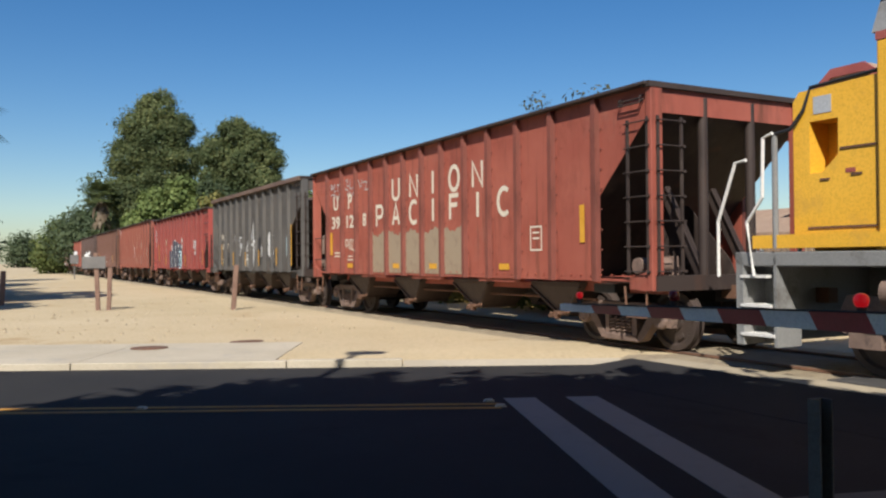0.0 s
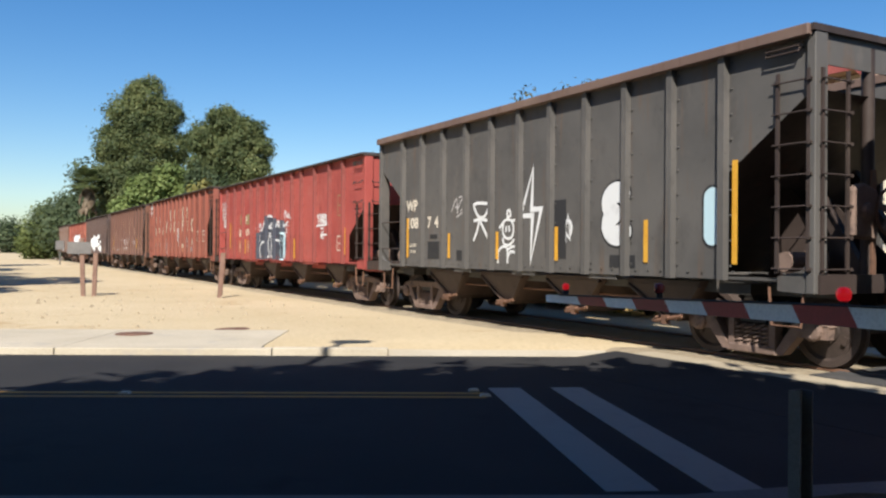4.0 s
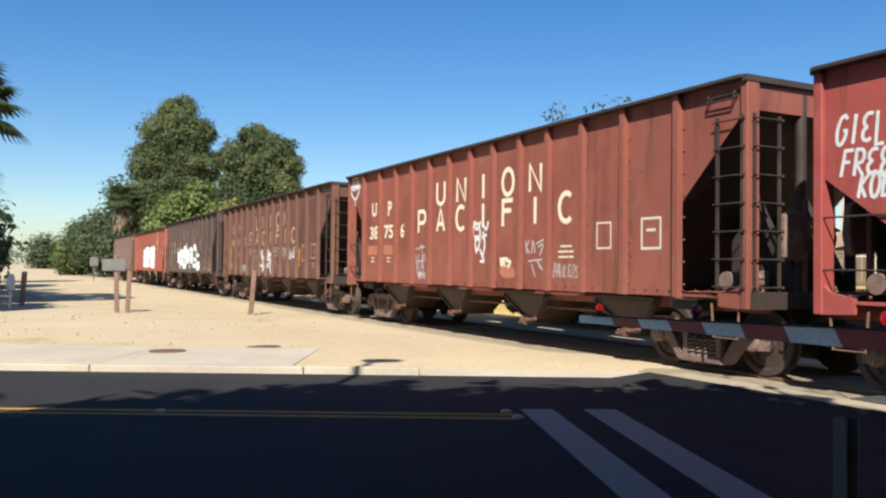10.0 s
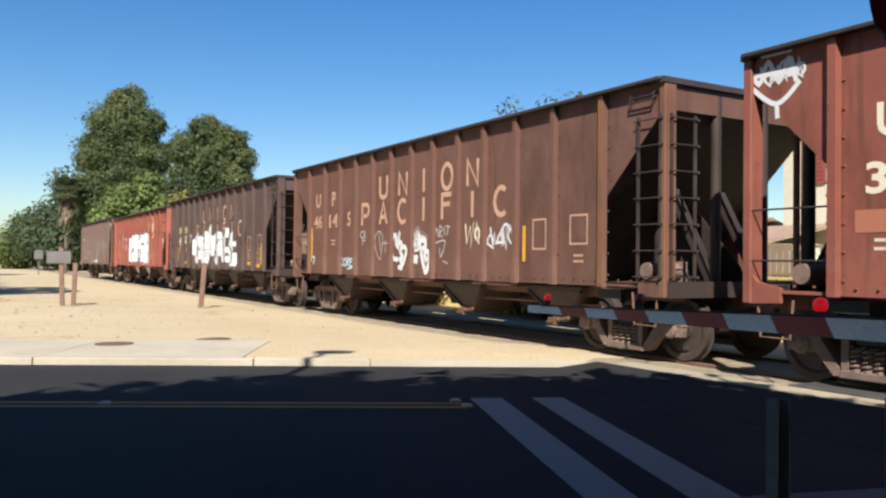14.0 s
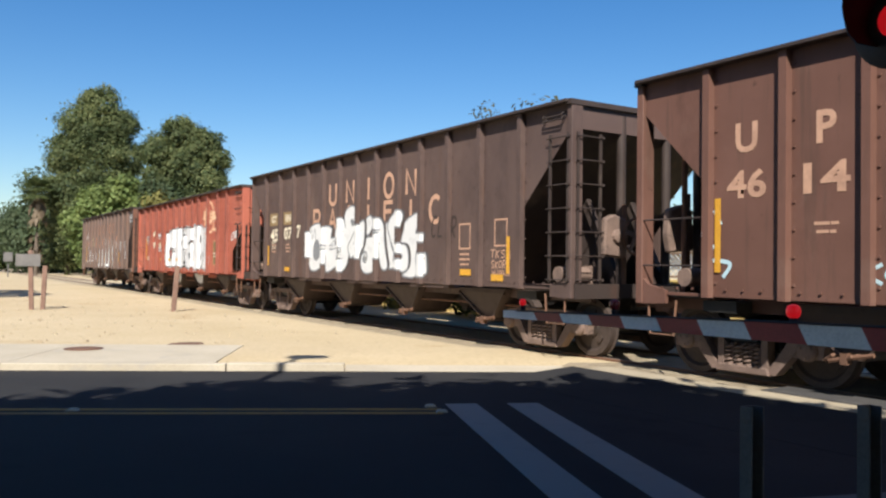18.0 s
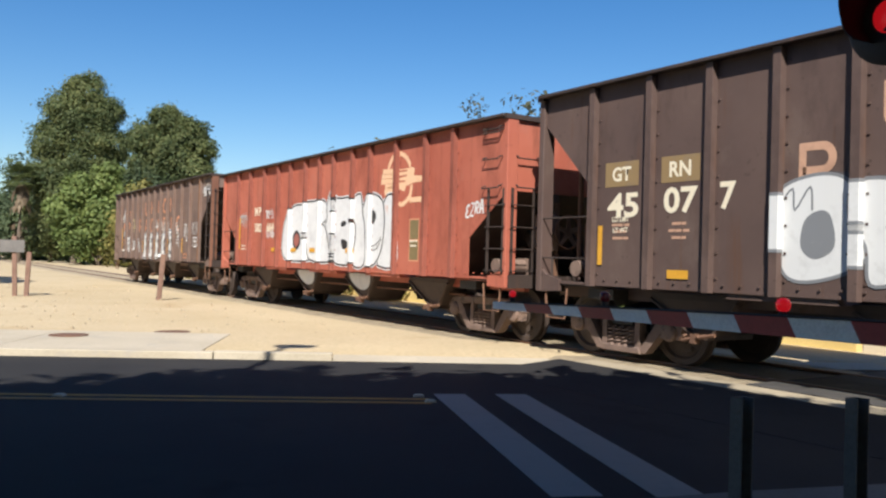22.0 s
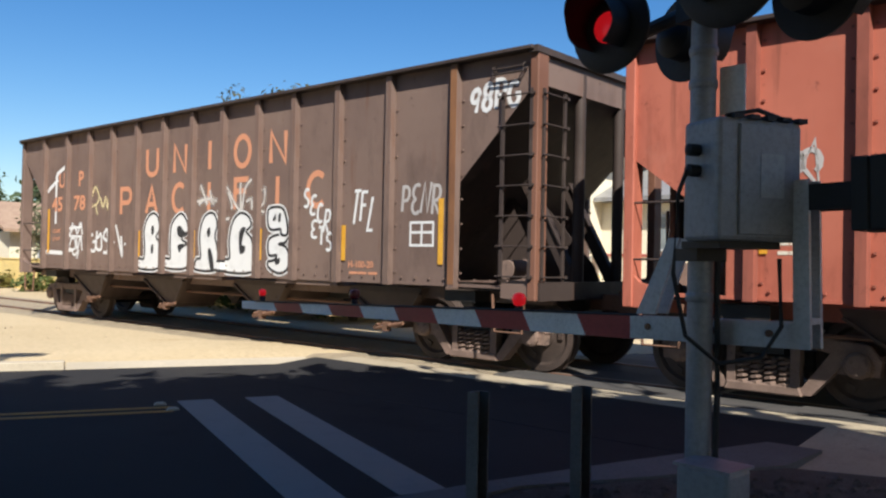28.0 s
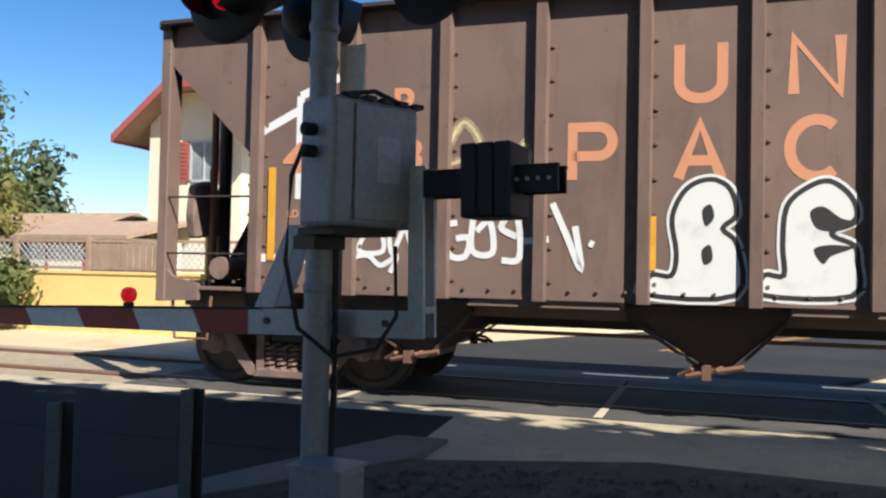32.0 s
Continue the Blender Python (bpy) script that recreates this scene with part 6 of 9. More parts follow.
bubble(car_6, 0.72, 1.96, [(-0.61, 0.07), (-0.52, 0.37), (-0.31, 0.51), (-0.11, 0.43), (-0.05, 0.28), (-0.11, 0.54), (0.03, 0.70), (0.28, 0.76), (0.50, 0.69), (0.61, 0.49), (0.56, 0.30), (0.38, 0.15), (0.26, -0.11), (0.14, -0.37), (0.02, -0.60), (-0.28, -0.76), (-0.38, -0.56), (-0.33, -0.23)], holes=[[(0.21, 0.41), (0.29, 0.47), (0.41, 0.39), (0.33, 0.29)]], lift=0.006, **CHALK)
bubble(car_6, 0.21, 1.89, [(-0.42, -0.10), (-0.25, 0.08), (-0.00, 0.32), (0.31, 0.48), (0.42, 0.36), (0.38, -0.06), (0.27, -0.18), (0.10, -0.37), (-0.03, -0.48), (-0.11, -0.30), (-0.26, -0.36)], lines=[[(-0.12, -0.05), (-0.04, 0.14), (0.02, -0.11), (0.11, 0.07)]], lift=0.008, **CHALK)
bubble(car_6, -0.39, 2.24, [(-0.18, -0.08), (-0.13, 0.15), (0.07, 0.22), (0.19, 0.09), (0.13, -0.10), (-0.05, -0.21)], lift=0.004, **CHALK)
bubble(car_6, -0.44, 1.66, [(-0.18, 0.31), (0.13, 0.35), (0.35, 0.47), (0.40, 0.16), (0.35, -0.14), (0.21, -0.39), (-0.18, -0.46), (-0.41, -0.32), (-0.39, -0.07), (-0.22, 0.02), (-0.11, -0.07), (-0.20, -0.22), (-0.32, -0.16), (-0.26, -0.07), (-0.30, 0.02)], lift=0.002, **CHALK)
bubble(car_6, -0.97, 1.85, [(-0.31, 0.42), (-0.19, 0.54), (-0.00, 0.50), (0.12, 0.34), (0.14, 0.12), (0.20, -0.15), (0.30, -0.51), (0.05, -0.55), (-0.09, -0.26), (-0.14, 0.14)], lift=0.006, **CHALK)
bubble(car_6, -1.37, 1.80, [(-0.26, 0.40), (-0.00, 0.47), (0.06, 0.27), (0.03, 0.03), (0.17, -0.17), (0.25, -0.42), (-0.08, -0.47), (-0.17, -0.10)], lift=0.003, **CHALK)
bubble(car_6, -1.70, 1.88, [(-0.44, 0.32), (-0.25, 0.54), (0.03, 0.63), (0.19, 0.56), (0.17, 0.41), (0.04, 0.28), (-0.01, -0.02), (0.33, -0.08), (0.45, -0.29), (0.42, -0.54), (0.20, -0.63), (-0.11, -0.49), (-0.16, -0.29), (0.08, -0.37), (0.19, -0.29), (-0.10, -0.21), (-0.26, -0.05)], lift=0.008, **CHALK)
bubble(car_6, -2.26, 1.81, [(-0.22, 0.49), (0.34, 0.64), (0.30, 0.45), (0.16, 0.22), (0.43, 0.20), (0.38, 0.03), (0.24, -0.07), (0.17, -0.25), (0.16, -0.64), (-0.37, -0.63), (-0.12, -0.48), (-0.10, -0.22), (-0.22, 0.00), (-0.43, 0.05), (-0.33, 0.29)], lift=0.005, **CHALK)
bubble(car_6, -2.62, 1.40, [(-0.21, 0.04), (-0.09, 0.23), (0.07, 0.22), (0.17, 0.23), (0.22, 0.04), (0.19, -0.18), (-0.17, -0.23)], lines=[[(-0.15, -0.06), (-0.04, -0.06)], [(-0.09, -0.06), (-0.10, -0.16)], [(-0.01, -0.06), (0.04, -0.07), (-0.01, -0.10), (0.05, -0.15)]], lift=0.003, **CHALK)
coat_stakes(car_6, RIBS)
tag(car_6, "CLER", panel(10) - 0.3, 2.1, 0.9, 0.42, TRIM_DARK, 0.045, 0.0, 3, label="faint black sprayed tag")
tag(car_6, "TKSA", panel(12), 1.6, 0.6, 0.14, PEACH_OLD, 0.022), tag(car_6, "SKORE", panel(12), 1.42, 0.55, 0.13, PEACH_OLD, 0.022)
words(car_6, "H-100-20", panel(12) - 0.02, 1.28, 0.1, PEACH_OLD)
strip(car_6, panel(1) + 0.38, 1.62, 0.55), strip(car_6, panel(12) - 0.22, 1.58, 0.62)
for x, z in ((panel(2), 1.25), (panel(11) - 0.05, 1.28), (panel(12) + 0.08, 1.2)):
    decal(car_6, "reflector_strip", bar_mesh("amber_flat", 0.34, 0.11, REFLECT), x, z, lift=0.012)
for i, z in ((11, 1.92), (12, 1.96)):
    decal(car_6, "stencil_box", strokes_mesh([[(-0.17, -0.22), (0.17, -0.22), (0.17, 0.22), (-0.17, 0.22), (-0.17, -0.22)]], 0.03, PEACH_OLD), panel(i), z)
small_print(car_6, panel(11), 1.6, PEACH_OLD, 3, 0.4, 53), small_print(car_6, panel(1), 1.9, PEACH_OLD, 3, 0.4, 54), small_print(car_6, panel(2), 1.9, PEACH_OLD, 3, 0.4, 55)
words(car_6, "LD LMT", panel(1), 1.98, 0.07, CREAM), words(car_6, "LT WT", panel(1), 1.83, 0.07, CREAM)

# seventh car, orange-red
words(car_7, "M", 4.35, 2.55, 0.24, CREAM), words(car_7, "P", 4.08, 2.55, 0.24, CREAM)
words(car_7, "582", 4.2, 2.1, 0.24, CREAM, 0.5), words(car_7, "664", 3.3, 2.1, 0.24, CREAM, 0.5)
scrawl(car_7, panel(3), 2.45, 0.6, 0.3, SPRAY, 61, 0.05, 4), scrawl(car_7, panel(3), 1.95, 0.6, 0.3, SPRAY, 62, 0.05, 4)
bubble(car_7, 1.54, 1.92, [(-0.85, -0.52), (-0.87, -0.05), (-0.67, 0.42), (-0.24, 0.66), (0.19, 0.70), (0.40, 0.64), (0.45, 0.26), (0.64, -0.16), (0.82, -0.42), (0.88, -0.66), (-0.38, -0.69)], holes=[[(0.03, 0.07), (0.25, -0.07), (0.26, -0.27), (0.05, -0.42), (-0.17, -0.29), (-0.18, -0.07)]], lift=0.002, core=SPRAY_RED, **CHALK_OLD)
bubble(car_7, 0.25, 1.96, [(-0.87, 0.66), (-0.30, 0.71), (0.27, 0.71), (0.45, 0.57), (0.47, 0.27), (0.26, 0.16), (0.42, 0.05), (0.55, -0.25), (0.88, -0.69), (-0.38, -0.70), (-0.65, -0.36), (-0.83, 0.17)], holes=[[(-0.06, 0.30), (0.12, 0.31), (0.15, 0.18), (-0.00, 0.15)], [(-0.07, -0.37), (0.09, -0.27), (0.17, -0.44), (0.16, -0.66), (0.02, -0.66)]], lift=0.005, **CHALK_OLD)
bubble(car_7, -0.43, 2.08, [(-0.20, 0.43), (-0.11, 0.65), (0.05, 0.81), (0.04, 0.58), (0.27, 0.64), (0.19, 0.41), (0.15, 0.03), (0.22, -0.80), (0.03, -0.71), (-0.13, -0.26), (-0.27, -0.01), (-0.17, 0.15)], lift=0.007, **CHALK_OLD)
bubble(car_7, -1.12, 1.94, [(-0.56, 0.70), (-0.14, 0.73), (0.24, 0.73), (0.39, 0.53), (0.36, 0.23), (0.57, 0.12), (0.60, -0.21), (0.43, -0.71), (-0.42, -0.72), (-0.53, -0.35), (-0.59, 0.18)], holes=[[(-0.14, 0.19), (0.06, 0.22), (0.12, 0.14), (-0.10, 0.09)], [(-0.11, -0.20), (0.13, -0.22), (0.25, -0.34), (-0.02, -0.41)]], lift=0.003, **CHALK_OLD)
bubble(car_7, -1.82, 1.97, [(-0.31, 0.63), (0.04, 0.76), (0.16, 0.57), (0.21, 0.30), (0.31, 0.02), (0.31, -0.76), (-0.25, -0.76), (-0.12, -0.24), (-0.13, 0.09), (-0.30, 0.25)], lift=0.006, **CHALK_OLD)
bubble(car_7, -2.49, 1.95, [(-0.48, 0.37), (-0.30, 0.70), (0.02, 0.74), (0.36, 0.60), (0.47, 0.33), (0.48, 0.02), (0.38, -0.43), (0.09, -0.73), (-0.34, -0.74), (-0.37, -0.16)], holes=[[(-0.03, 0.41), (0.10, 0.35), (0.12, 0.22), (-0.00, 0.11), (-0.13, 0.19), (-0.14, 0.35)]], lines=[[(-0.16, -0.24), (-0.07, -0.35), (0.17, -0.31), (0.36, -0.17)], [(-0.14, -0.27), (-0.01, -0.43), (0.21, -0.39), (0.36, -0.21)], [(-0.08, 0.20), (0.01, 0.28)]], lift=0.004, **CHALK_OLD)
bubble(car_7, -3.10, 1.92, [(-0.19, 0.48), (-0.04, 0.71), (0.19, 0.71), (0.32, 0.49), (0.34, 0.09), (0.36, -0.69), (-0.36, -0.72), (-0.23, -0.41), (-0.13, 0.05)], lift=0.002, **CHALK_OLD)
coat_stakes(car_7, RIBS_LOW[:10])
for a in (1.45, -1.45):
    bm = bm_new()
    v = []
    for k in range(19):
        q = math.pi * k / 18
        u, z = 0.5 * math.cos(q), 1.0 - 0.36 * math.sin(q)
        v.append(bm.verts.new((a + u - 0.05 * math.sin(q), 1.306 - 0.1 * max(0.0, 0.92 - z) / 0.44, z)))
    bm.faces.new(v)
    part("graffiti_drip", bm, SPRAY_OLD, car_7, "white spray carried over the chute")
for x in (panel(4) + 0.5, panel(5) + 0.2, panel(6) - 0.1, panel(8) - 0.2):
    decal(car_7, "reflector_strip", bar_mesh("amber_wide", 0.4, 0.1, REFLECT), x, 1.5, lift=0.02)
# the emblem as plain shapes: a toothed ring behind a barred wing
def toothed(pts):
    return [(x * (1.07 if k % 2 else 1.0), y * (1.07 if k % 2 else 1.0)) for k, (x, y) in enumerate(eased(pts, False, 9))]


EMBLEM = stencil("pale_peach_emblem_paint", (0.72, 0.46, 0.29), 0.3, 27.0, wear=(0.4, 0.2, 0.13))
emblem = decal(car_7, "painted_emblem", fill_mesh([(-0.26, 0.2), (0.09, 0.2), (0.38, 0.21), (0.44, 0.17), (0.42, 0.04), (0.82, 0.01), (0.82, -0.09), (0.39, -0.1), (0.13, -0.15), (0.07, -0.25), (-0.25, -0.17), (-0.26, 0.2)], 0.0016, EMBLEM, "painted_emblem"), -3.67, 2.93, label="pale peach toothed ring with a barred wing")
for ln in [[(-0.82, 0.19), (-0.27, 0.17)], [(-0.86, 0.1), (-0.27, 0.08)], [(-0.88, 0.0), (-0.28, -0.02)], [(-0.71, -0.11), (-0.27, -0.12)], [(-0.73, -0.24), (-0.54, -0.18), (-0.26, -0.18)]]:
    part("wing_bar", strokes_mesh([ln], 0.12, EMBLEM, "wing_bar"), None, emblem)
for ln in [[(-0.24, 0.16), (0.16, 0.16)], [(-0.24, 0.05), (0.14, 0.06)], [(-0.24, -0.04), (0.09, -0.05)]]:
    part("wing_gap", strokes_mesh([ln], 0.04, PATCH_RED, "wing_gap", 0.0024), None, emblem)
for ln in ([(-0.57, 0.25), (-0.44, 0.42), (-0.24, 0.5), (-0.03, 0.47), (0.15, 0.37), (0.26, 0.23)], [(0.32, -0.14), (0.28, -0.32), (0.12, -0.44), (-0.03, -0.49), (-0.23, -0.47)]):
    part("toothed_ring", strokes_mesh([toothed(ln)], 0.07, EMBLEM, "toothed_ring", 0.0006), None, emblem)
decal(car_7, "emblem_bar", bar_mesh("emblem_bar", 0.62, 0.1, EMBLEM), -4.25, 2.5)
strip(car_7, panel(1) + 0.3, 1.95, 0.9, 0.08), strip(car_7, -5.4, 2.06, 0.85, 0.06)
OLIVE = stencil("dull_olive_field_paint", (0.17, 0.13, 0.06), 0.5, 29.0, wear=(0.28, 0.19, 0.1))
for dz in (0.2, -0.2):
    decal(car_7, "stencil_field", bar_mesh("olive", 0.32, 0.37, OLIVE), -4.15, 1.72 + dz, lift=-0.0025)
decal(car_7, "stencil_box", strokes_mesh([[(-0.17, -0.4), (0.17, -0.4), (0.17, 0.4), (-0.17, 0.4), (-0.17, -0.4)], [(-0.17, 0), (0.17, 0)]], 0.03, PEACH), -4.15, 1.72, label="pale stencil frame with two olive fields")
scrawl(car_7, panel(1) + 0.1, 2.35, 0.6, 0.5, SPRAY_GREY, 65, 0.05, 4), tag(car_7, "EZRA", panel(13) + 0.25, 2.25, 0.55, 0.22, SPRAY, 0.04, 0.2), tag(car_7, "UI", panel(10) + 0.42, 1.98, 0.25, 0.26, SPRAY, 0.045), tag(car_7, "TML", panel(10) + 0.1, 2.34, 0.45, 0.2, PEACH, 0.025)
words(car_7, "IMP-1208", panel(10) + 0.0, 2.62, 0.07, PEACH)
small_print(car_7, panel(1), 1.6, WORN_WHITE, 2, 0.4, 68), small_print(car_7, panel(11), 1.7, WORN_WHITE, 2, 0.4, 69)

# last car, dull brown
letters(car_8, PEACH, 0.0, 0.48, 0.36, 3.09, 2.39)
words(car_8, "U", panel(1) - 0.2, 2.92, 0.32, PEACH), words(car_8, "P", panel(2) - 0.05, 2.92, 0.32, PEACH)
words(car_8, "45", panel(1), 2.42, 0.32, PEACH, 0.5), words(car_8, "78", panel(2), 2.42, 0.32, PEACH, 0.5)
bubble(car_8, 1.58, 1.64, [(-0.38, -0.51), (-0.32, -0.34), (-0.15, -0.34), (-0.11, -0.14), (-0.15, 0.17), (-0.03, 0.42), (0.17, 0.50), (0.33, 0.41), (0.38, 0.19), (0.27, 0.07), (0.39, -0.07), (0.38, -0.50)], holes=[[(0.10, 0.23), (0.17, 0.28), (0.20, 0.17), (0.13, 0.09)], [(0.10, -0.12), (0.17, -0.07), (0.19, -0.20), (0.12, -0.24)]], lift=0.003, **CLEAN)
bubble(car_8, 0.62, 1.63, [(-0.36, -0.48), (-0.35, -0.31), (-0.20, -0.31), (-0.21, -0.06), (-0.18, 0.27), (-0.02, 0.43), (0.15, 0.48), (0.31, 0.35), (0.35, 0.17), (0.19, 0.08), (0.18, 0.02), (0.33, -0.05), (0.36, -0.18), (0.32, -0.47)], holes=[[(-0.00, 0.22), (0.10, 0.27), (0.24, 0.17), (0.37, 0.14), (0.24, 0.07), (0.06, 0.08)], [(0.03, -0.09), (0.15, -0.05), (0.33, -0.07), (0.17, -0.14), (0.10, -0.21)]], lift=0.003, **CLEAN)
bubble(car_8, -0.31, 1.62, [(-0.33, -0.48), (-0.29, -0.30), (-0.17, -0.27), (-0.21, 0.07), (-0.14, 0.35), (0.04, 0.48), (0.22, 0.45), (0.30, 0.27), (0.24, 0.10), (0.31, -0.10), (0.33, -0.46)], holes=[[(-0.00, 0.18), (0.08, 0.24), (0.11, 0.14), (0.04, 0.07)], [(0.04, -0.18), (0.10, -0.11), (0.18, -0.23), (0.23, -0.46), (0.13, -0.47)]], lift=0.003, **CLEAN)
bubble(car_8, -1.21, 1.60, [(-0.41, -0.47), (-0.40, -0.28), (-0.23, -0.25), (-0.25, 0.03), (-0.17, 0.33), (0.03, 0.48), (0.25, 0.43), (0.34, 0.28), (0.21, 0.18), (0.35, 0.07), (0.41, -0.18), (0.37, -0.47)], holes=[[(0.02, 0.16), (0.10, 0.25), (0.20, 0.24), (0.15, 0.15), (0.10, -0.03), (0.19, -0.05), (0.18, -0.14), (0.06, -0.18), (0.02, -0.02)]], lift=0.003, **CLEAN)
bubble(car_8, -2.22, 1.94, [(-0.24, 0.15), (-0.14, 0.21), (0.12, 0.19), (0.23, -0.01), (0.24, -0.21), (0.10, -0.21), (0.07, -0.13), (-0.12, -0.14), (-0.23, -0.07)], holes=[[(-0.12, 0.01), (-0.05, 0.11), (-0.04, 0.01)], [(0.03, 0.11), (0.08, 0.11), (0.07, -0.01), (0.02, -0.01)]], lift=0.005, **CLEAN)
bubble(car_8, -2.26, 1.43, [(-0.23, 0.24), (0.18, 0.30), (0.17, 0.18), (-0.00, 0.15), (0.17, 0.11), (0.26, -0.04), (0.22, -0.23), (0.02, -0.30), (-0.22, -0.23), (-0.26, -0.13), (-0.11, -0.10), (-0.05, -0.02), (-0.24, -0.02)], holes=[[(-0.09, -0.10), (0.03, -0.06), (0.02, -0.15), (-0.06, -0.17)]], lift=0.003, **CLEAN)
spray_lines(car_8, -0.28, 2.42, lines=[[(-0.29, -0.11), (-0.09, -0.09), (0.08, -0.08), (0.30, -0.12)], [(-0.19, 0.17), (-0.10, 0.02), (0.02, -0.18)], [(0.09, 0.07), (0.15, -0.12), (0.23, -0.17)], [(-0.12, -0.07), (-0.23, -0.17)]], pen=0.045, col=SPRAY_SOFT, lift=0.002, mist=MIST)
spray_lines(car_8, -1.23, 2.29, lines=[[(-0.47, 0.32), (-0.32, 0.13), (-0.22, -0.08), (-0.24, -0.13)], [(-0.46, 0.32), (-0.01, -0.16), (-0.00, 0.19), (0.02, 0.29)], [(0.06, -0.15), (0.13, 0.18), (0.30, 0.33)], [(0.17, -0.03), (0.30, 0.01), (0.33, -0.16)], [(0.37, 0.27), (0.40, 0.03), (0.33, -0.10)], [(0.52, 0.11), (0.64, 0.16), (0.63, -0.05), (0.50, -0.15), (0.65, -0.21)], [(-0.64, -0.17), (-0.43, -0.13), (-0.40, -0.06)], [(-0.60, -0.33), (-0.28, -0.29)]], pen=0.04, col=SPRAY_SOFT, lift=0.003, mist=MIST)
spray_lines(car_8, 3.42, 2.44, lines=[[(-0.38, 0.06), (-0.23, 0.28), (-0.06, 0.05), (-0.19, -0.11), (-0.11, -0.28)], [(-0.02, 0.06), (0.10, -0.12), (0.20, 0.08)], [(0.25, 0.03), (0.28, -0.16), (0.35, 0.05), (0.43, -0.20)], [(-0.42, -0.14), (-0.19, -0.07)]], pen=0.035, col=SPRAY_CREAM, lift=0.003, mist=MIST_CREAM)
spray_lines(car_8, 3.18, 1.64, lines=[[(-0.52, 0.12), (-0.65, 0.07), (-0.60, -0.18), (-0.44, -0.20), (-0.40, -0.03), (-0.53, -0.03)], [(-0.36, 0.19), (-0.37, -0.14), (-0.17, -0.16), (-0.20, 0.13), (-0.33, 0.04)], [(-0.08, -0.23), (0.09, -0.20), (0.05, 0.21), (-0.09, 0.08), (0.06, -0.01)], [(0.13, -0.05), (0.36, -0.03)], [(0.39, 0.30), (0.53, -0.01), (0.66, -0.30), (0.60, 0.09)], [(0.73, -0.06), (0.77, -0.08)], [(-0.78, -0.12), (-0.73, -0.15)]], pen=0.06, col=SPRAY, lift=0.004)
spray_lines(car_8, 4.52, 1.64, lines=[[(-0.33, 0.26), (0.35, 0.28)], [(-0.06, 0.38), (-0.20, 0.13), (0.01, 0.30), (0.14, 0.15), (0.28, 0.36), (0.36, 0.12)], [(-0.12, 0.04), (-0.19, -0.16), (0.06, -0.16), (0.03, 0.04), (-0.12, 0.04)], [(0.12, 0.06), (0.16, -0.18), (0.29, 0.06), (0.37, -0.20)], [(-0.36, -0.26), (-0.11, -0.20), (0.04, -0.30), (0.21, -0.21), (0.14, -0.37)], [(-0.27, 0.10), (0.36, 0.08)]], pen=0.05, col=SPRAY, lift=0.004)
coat_stakes(car_8, RIBS)
decal(car_8, "graffiti_tag", strokes_mesh([[(-0.5, 1.0), (-0.5, -0.7), (0.45, -0.72)], [(-0.42, 0.6), (0.1, 0.85)], [(0.02, 0.95), (0.02, -0.1)], [(0.02, 0.95), (0.45, 1.12)]], 0.085, SPRAY), panel(1) + 0.08, 2.1, label="white sprayed frame tag")
tag(car_8, "SECR", panel(10) + 0.0, 2.1, 0.62, 0.3, SPRAY, 0.045, -0.75, 5), tag(car_8, "ETS", panel(10) - 0.12, 1.72, 0.5, 0.28, SPRAY, 0.045, -0.5, 6)
tag(car_8, "TFL", panel(11) - 0.0, 2.08, 0.5, 0.42, SPRAY, 0.045, -0.3, 7)
tag(car_8, "PENR", panel(12) + 0.02, 2.18, 0.72, 0.36, SPRAY_GREY, 0.045, 0.0, 8), tag(car_8, "98PG", panel(13) + 0.02, 3.38, 0.8, 0.34, SPRAY, 0.06, 0.1, 9)
decal(car_8, "stencil_box", strokes_mesh([[(-0.2, -0.15), (0.2, -0.15), (0.2, 0.15), (-0.2, 0.15), (-0.2, -0.15)], [(0, -0.15), (0, 0.15)], [(-0.2, 0.02), (0.2, 0.02)]], 0.035, SPRAY), panel(12), 1.72)
words(car_8, "H-100-20", panel(11) + 0.05, 1.3, 0.1, PEACH), words(car_8, "LD LMT", panel(1), 1.85, 0.08, PEACH), words(car_8, "LT WT", panel(1), 1.68, 0.08, PEACH)
small_print(car_8, panel(11), 1.18, PEACH, 1, 0.7, 78)
for x, z, h in ((panel(1) + 0.36, 1.85, 0.95), (panel(2) - 0.36, 1.55, 0.45), (panel(5) + 0.4, 1.58, 0.48), (panel(7) + 0.42, 1.58, 0.48), (panel(9) + 0.4, 1.58, 0.5), (panel(11) + 0.4, 1.6, 0.5), (panel(12) - 0.34, 1.75, 0.85)):
    strip(car_8, x, z, h)
# the end-of-train device hung on the last coupler
bm = bm_new()
box(bm, -0.06, 0.06, -0.1, 0.1, 0.05, 0.55)
box(bm, -0.09, 0.09, -0.14, 0.14, -0.25, 0.05)
bevelled(bm, 0.02, 2)
marker = part("end_marker", bm, UP_YELLOW, car_8, "yellow end-of-train marker unit", at=pose(7.35, 0.12, 1.15))
bm = bm_new()
tube(bm, [(0, 0, -0.2), (0.1, 0.06, -0.55), (-0.05, 0.05, -0.75)], 0.025, 8)
part("air_hose", bm, RUBBER, marker, "black air hose")

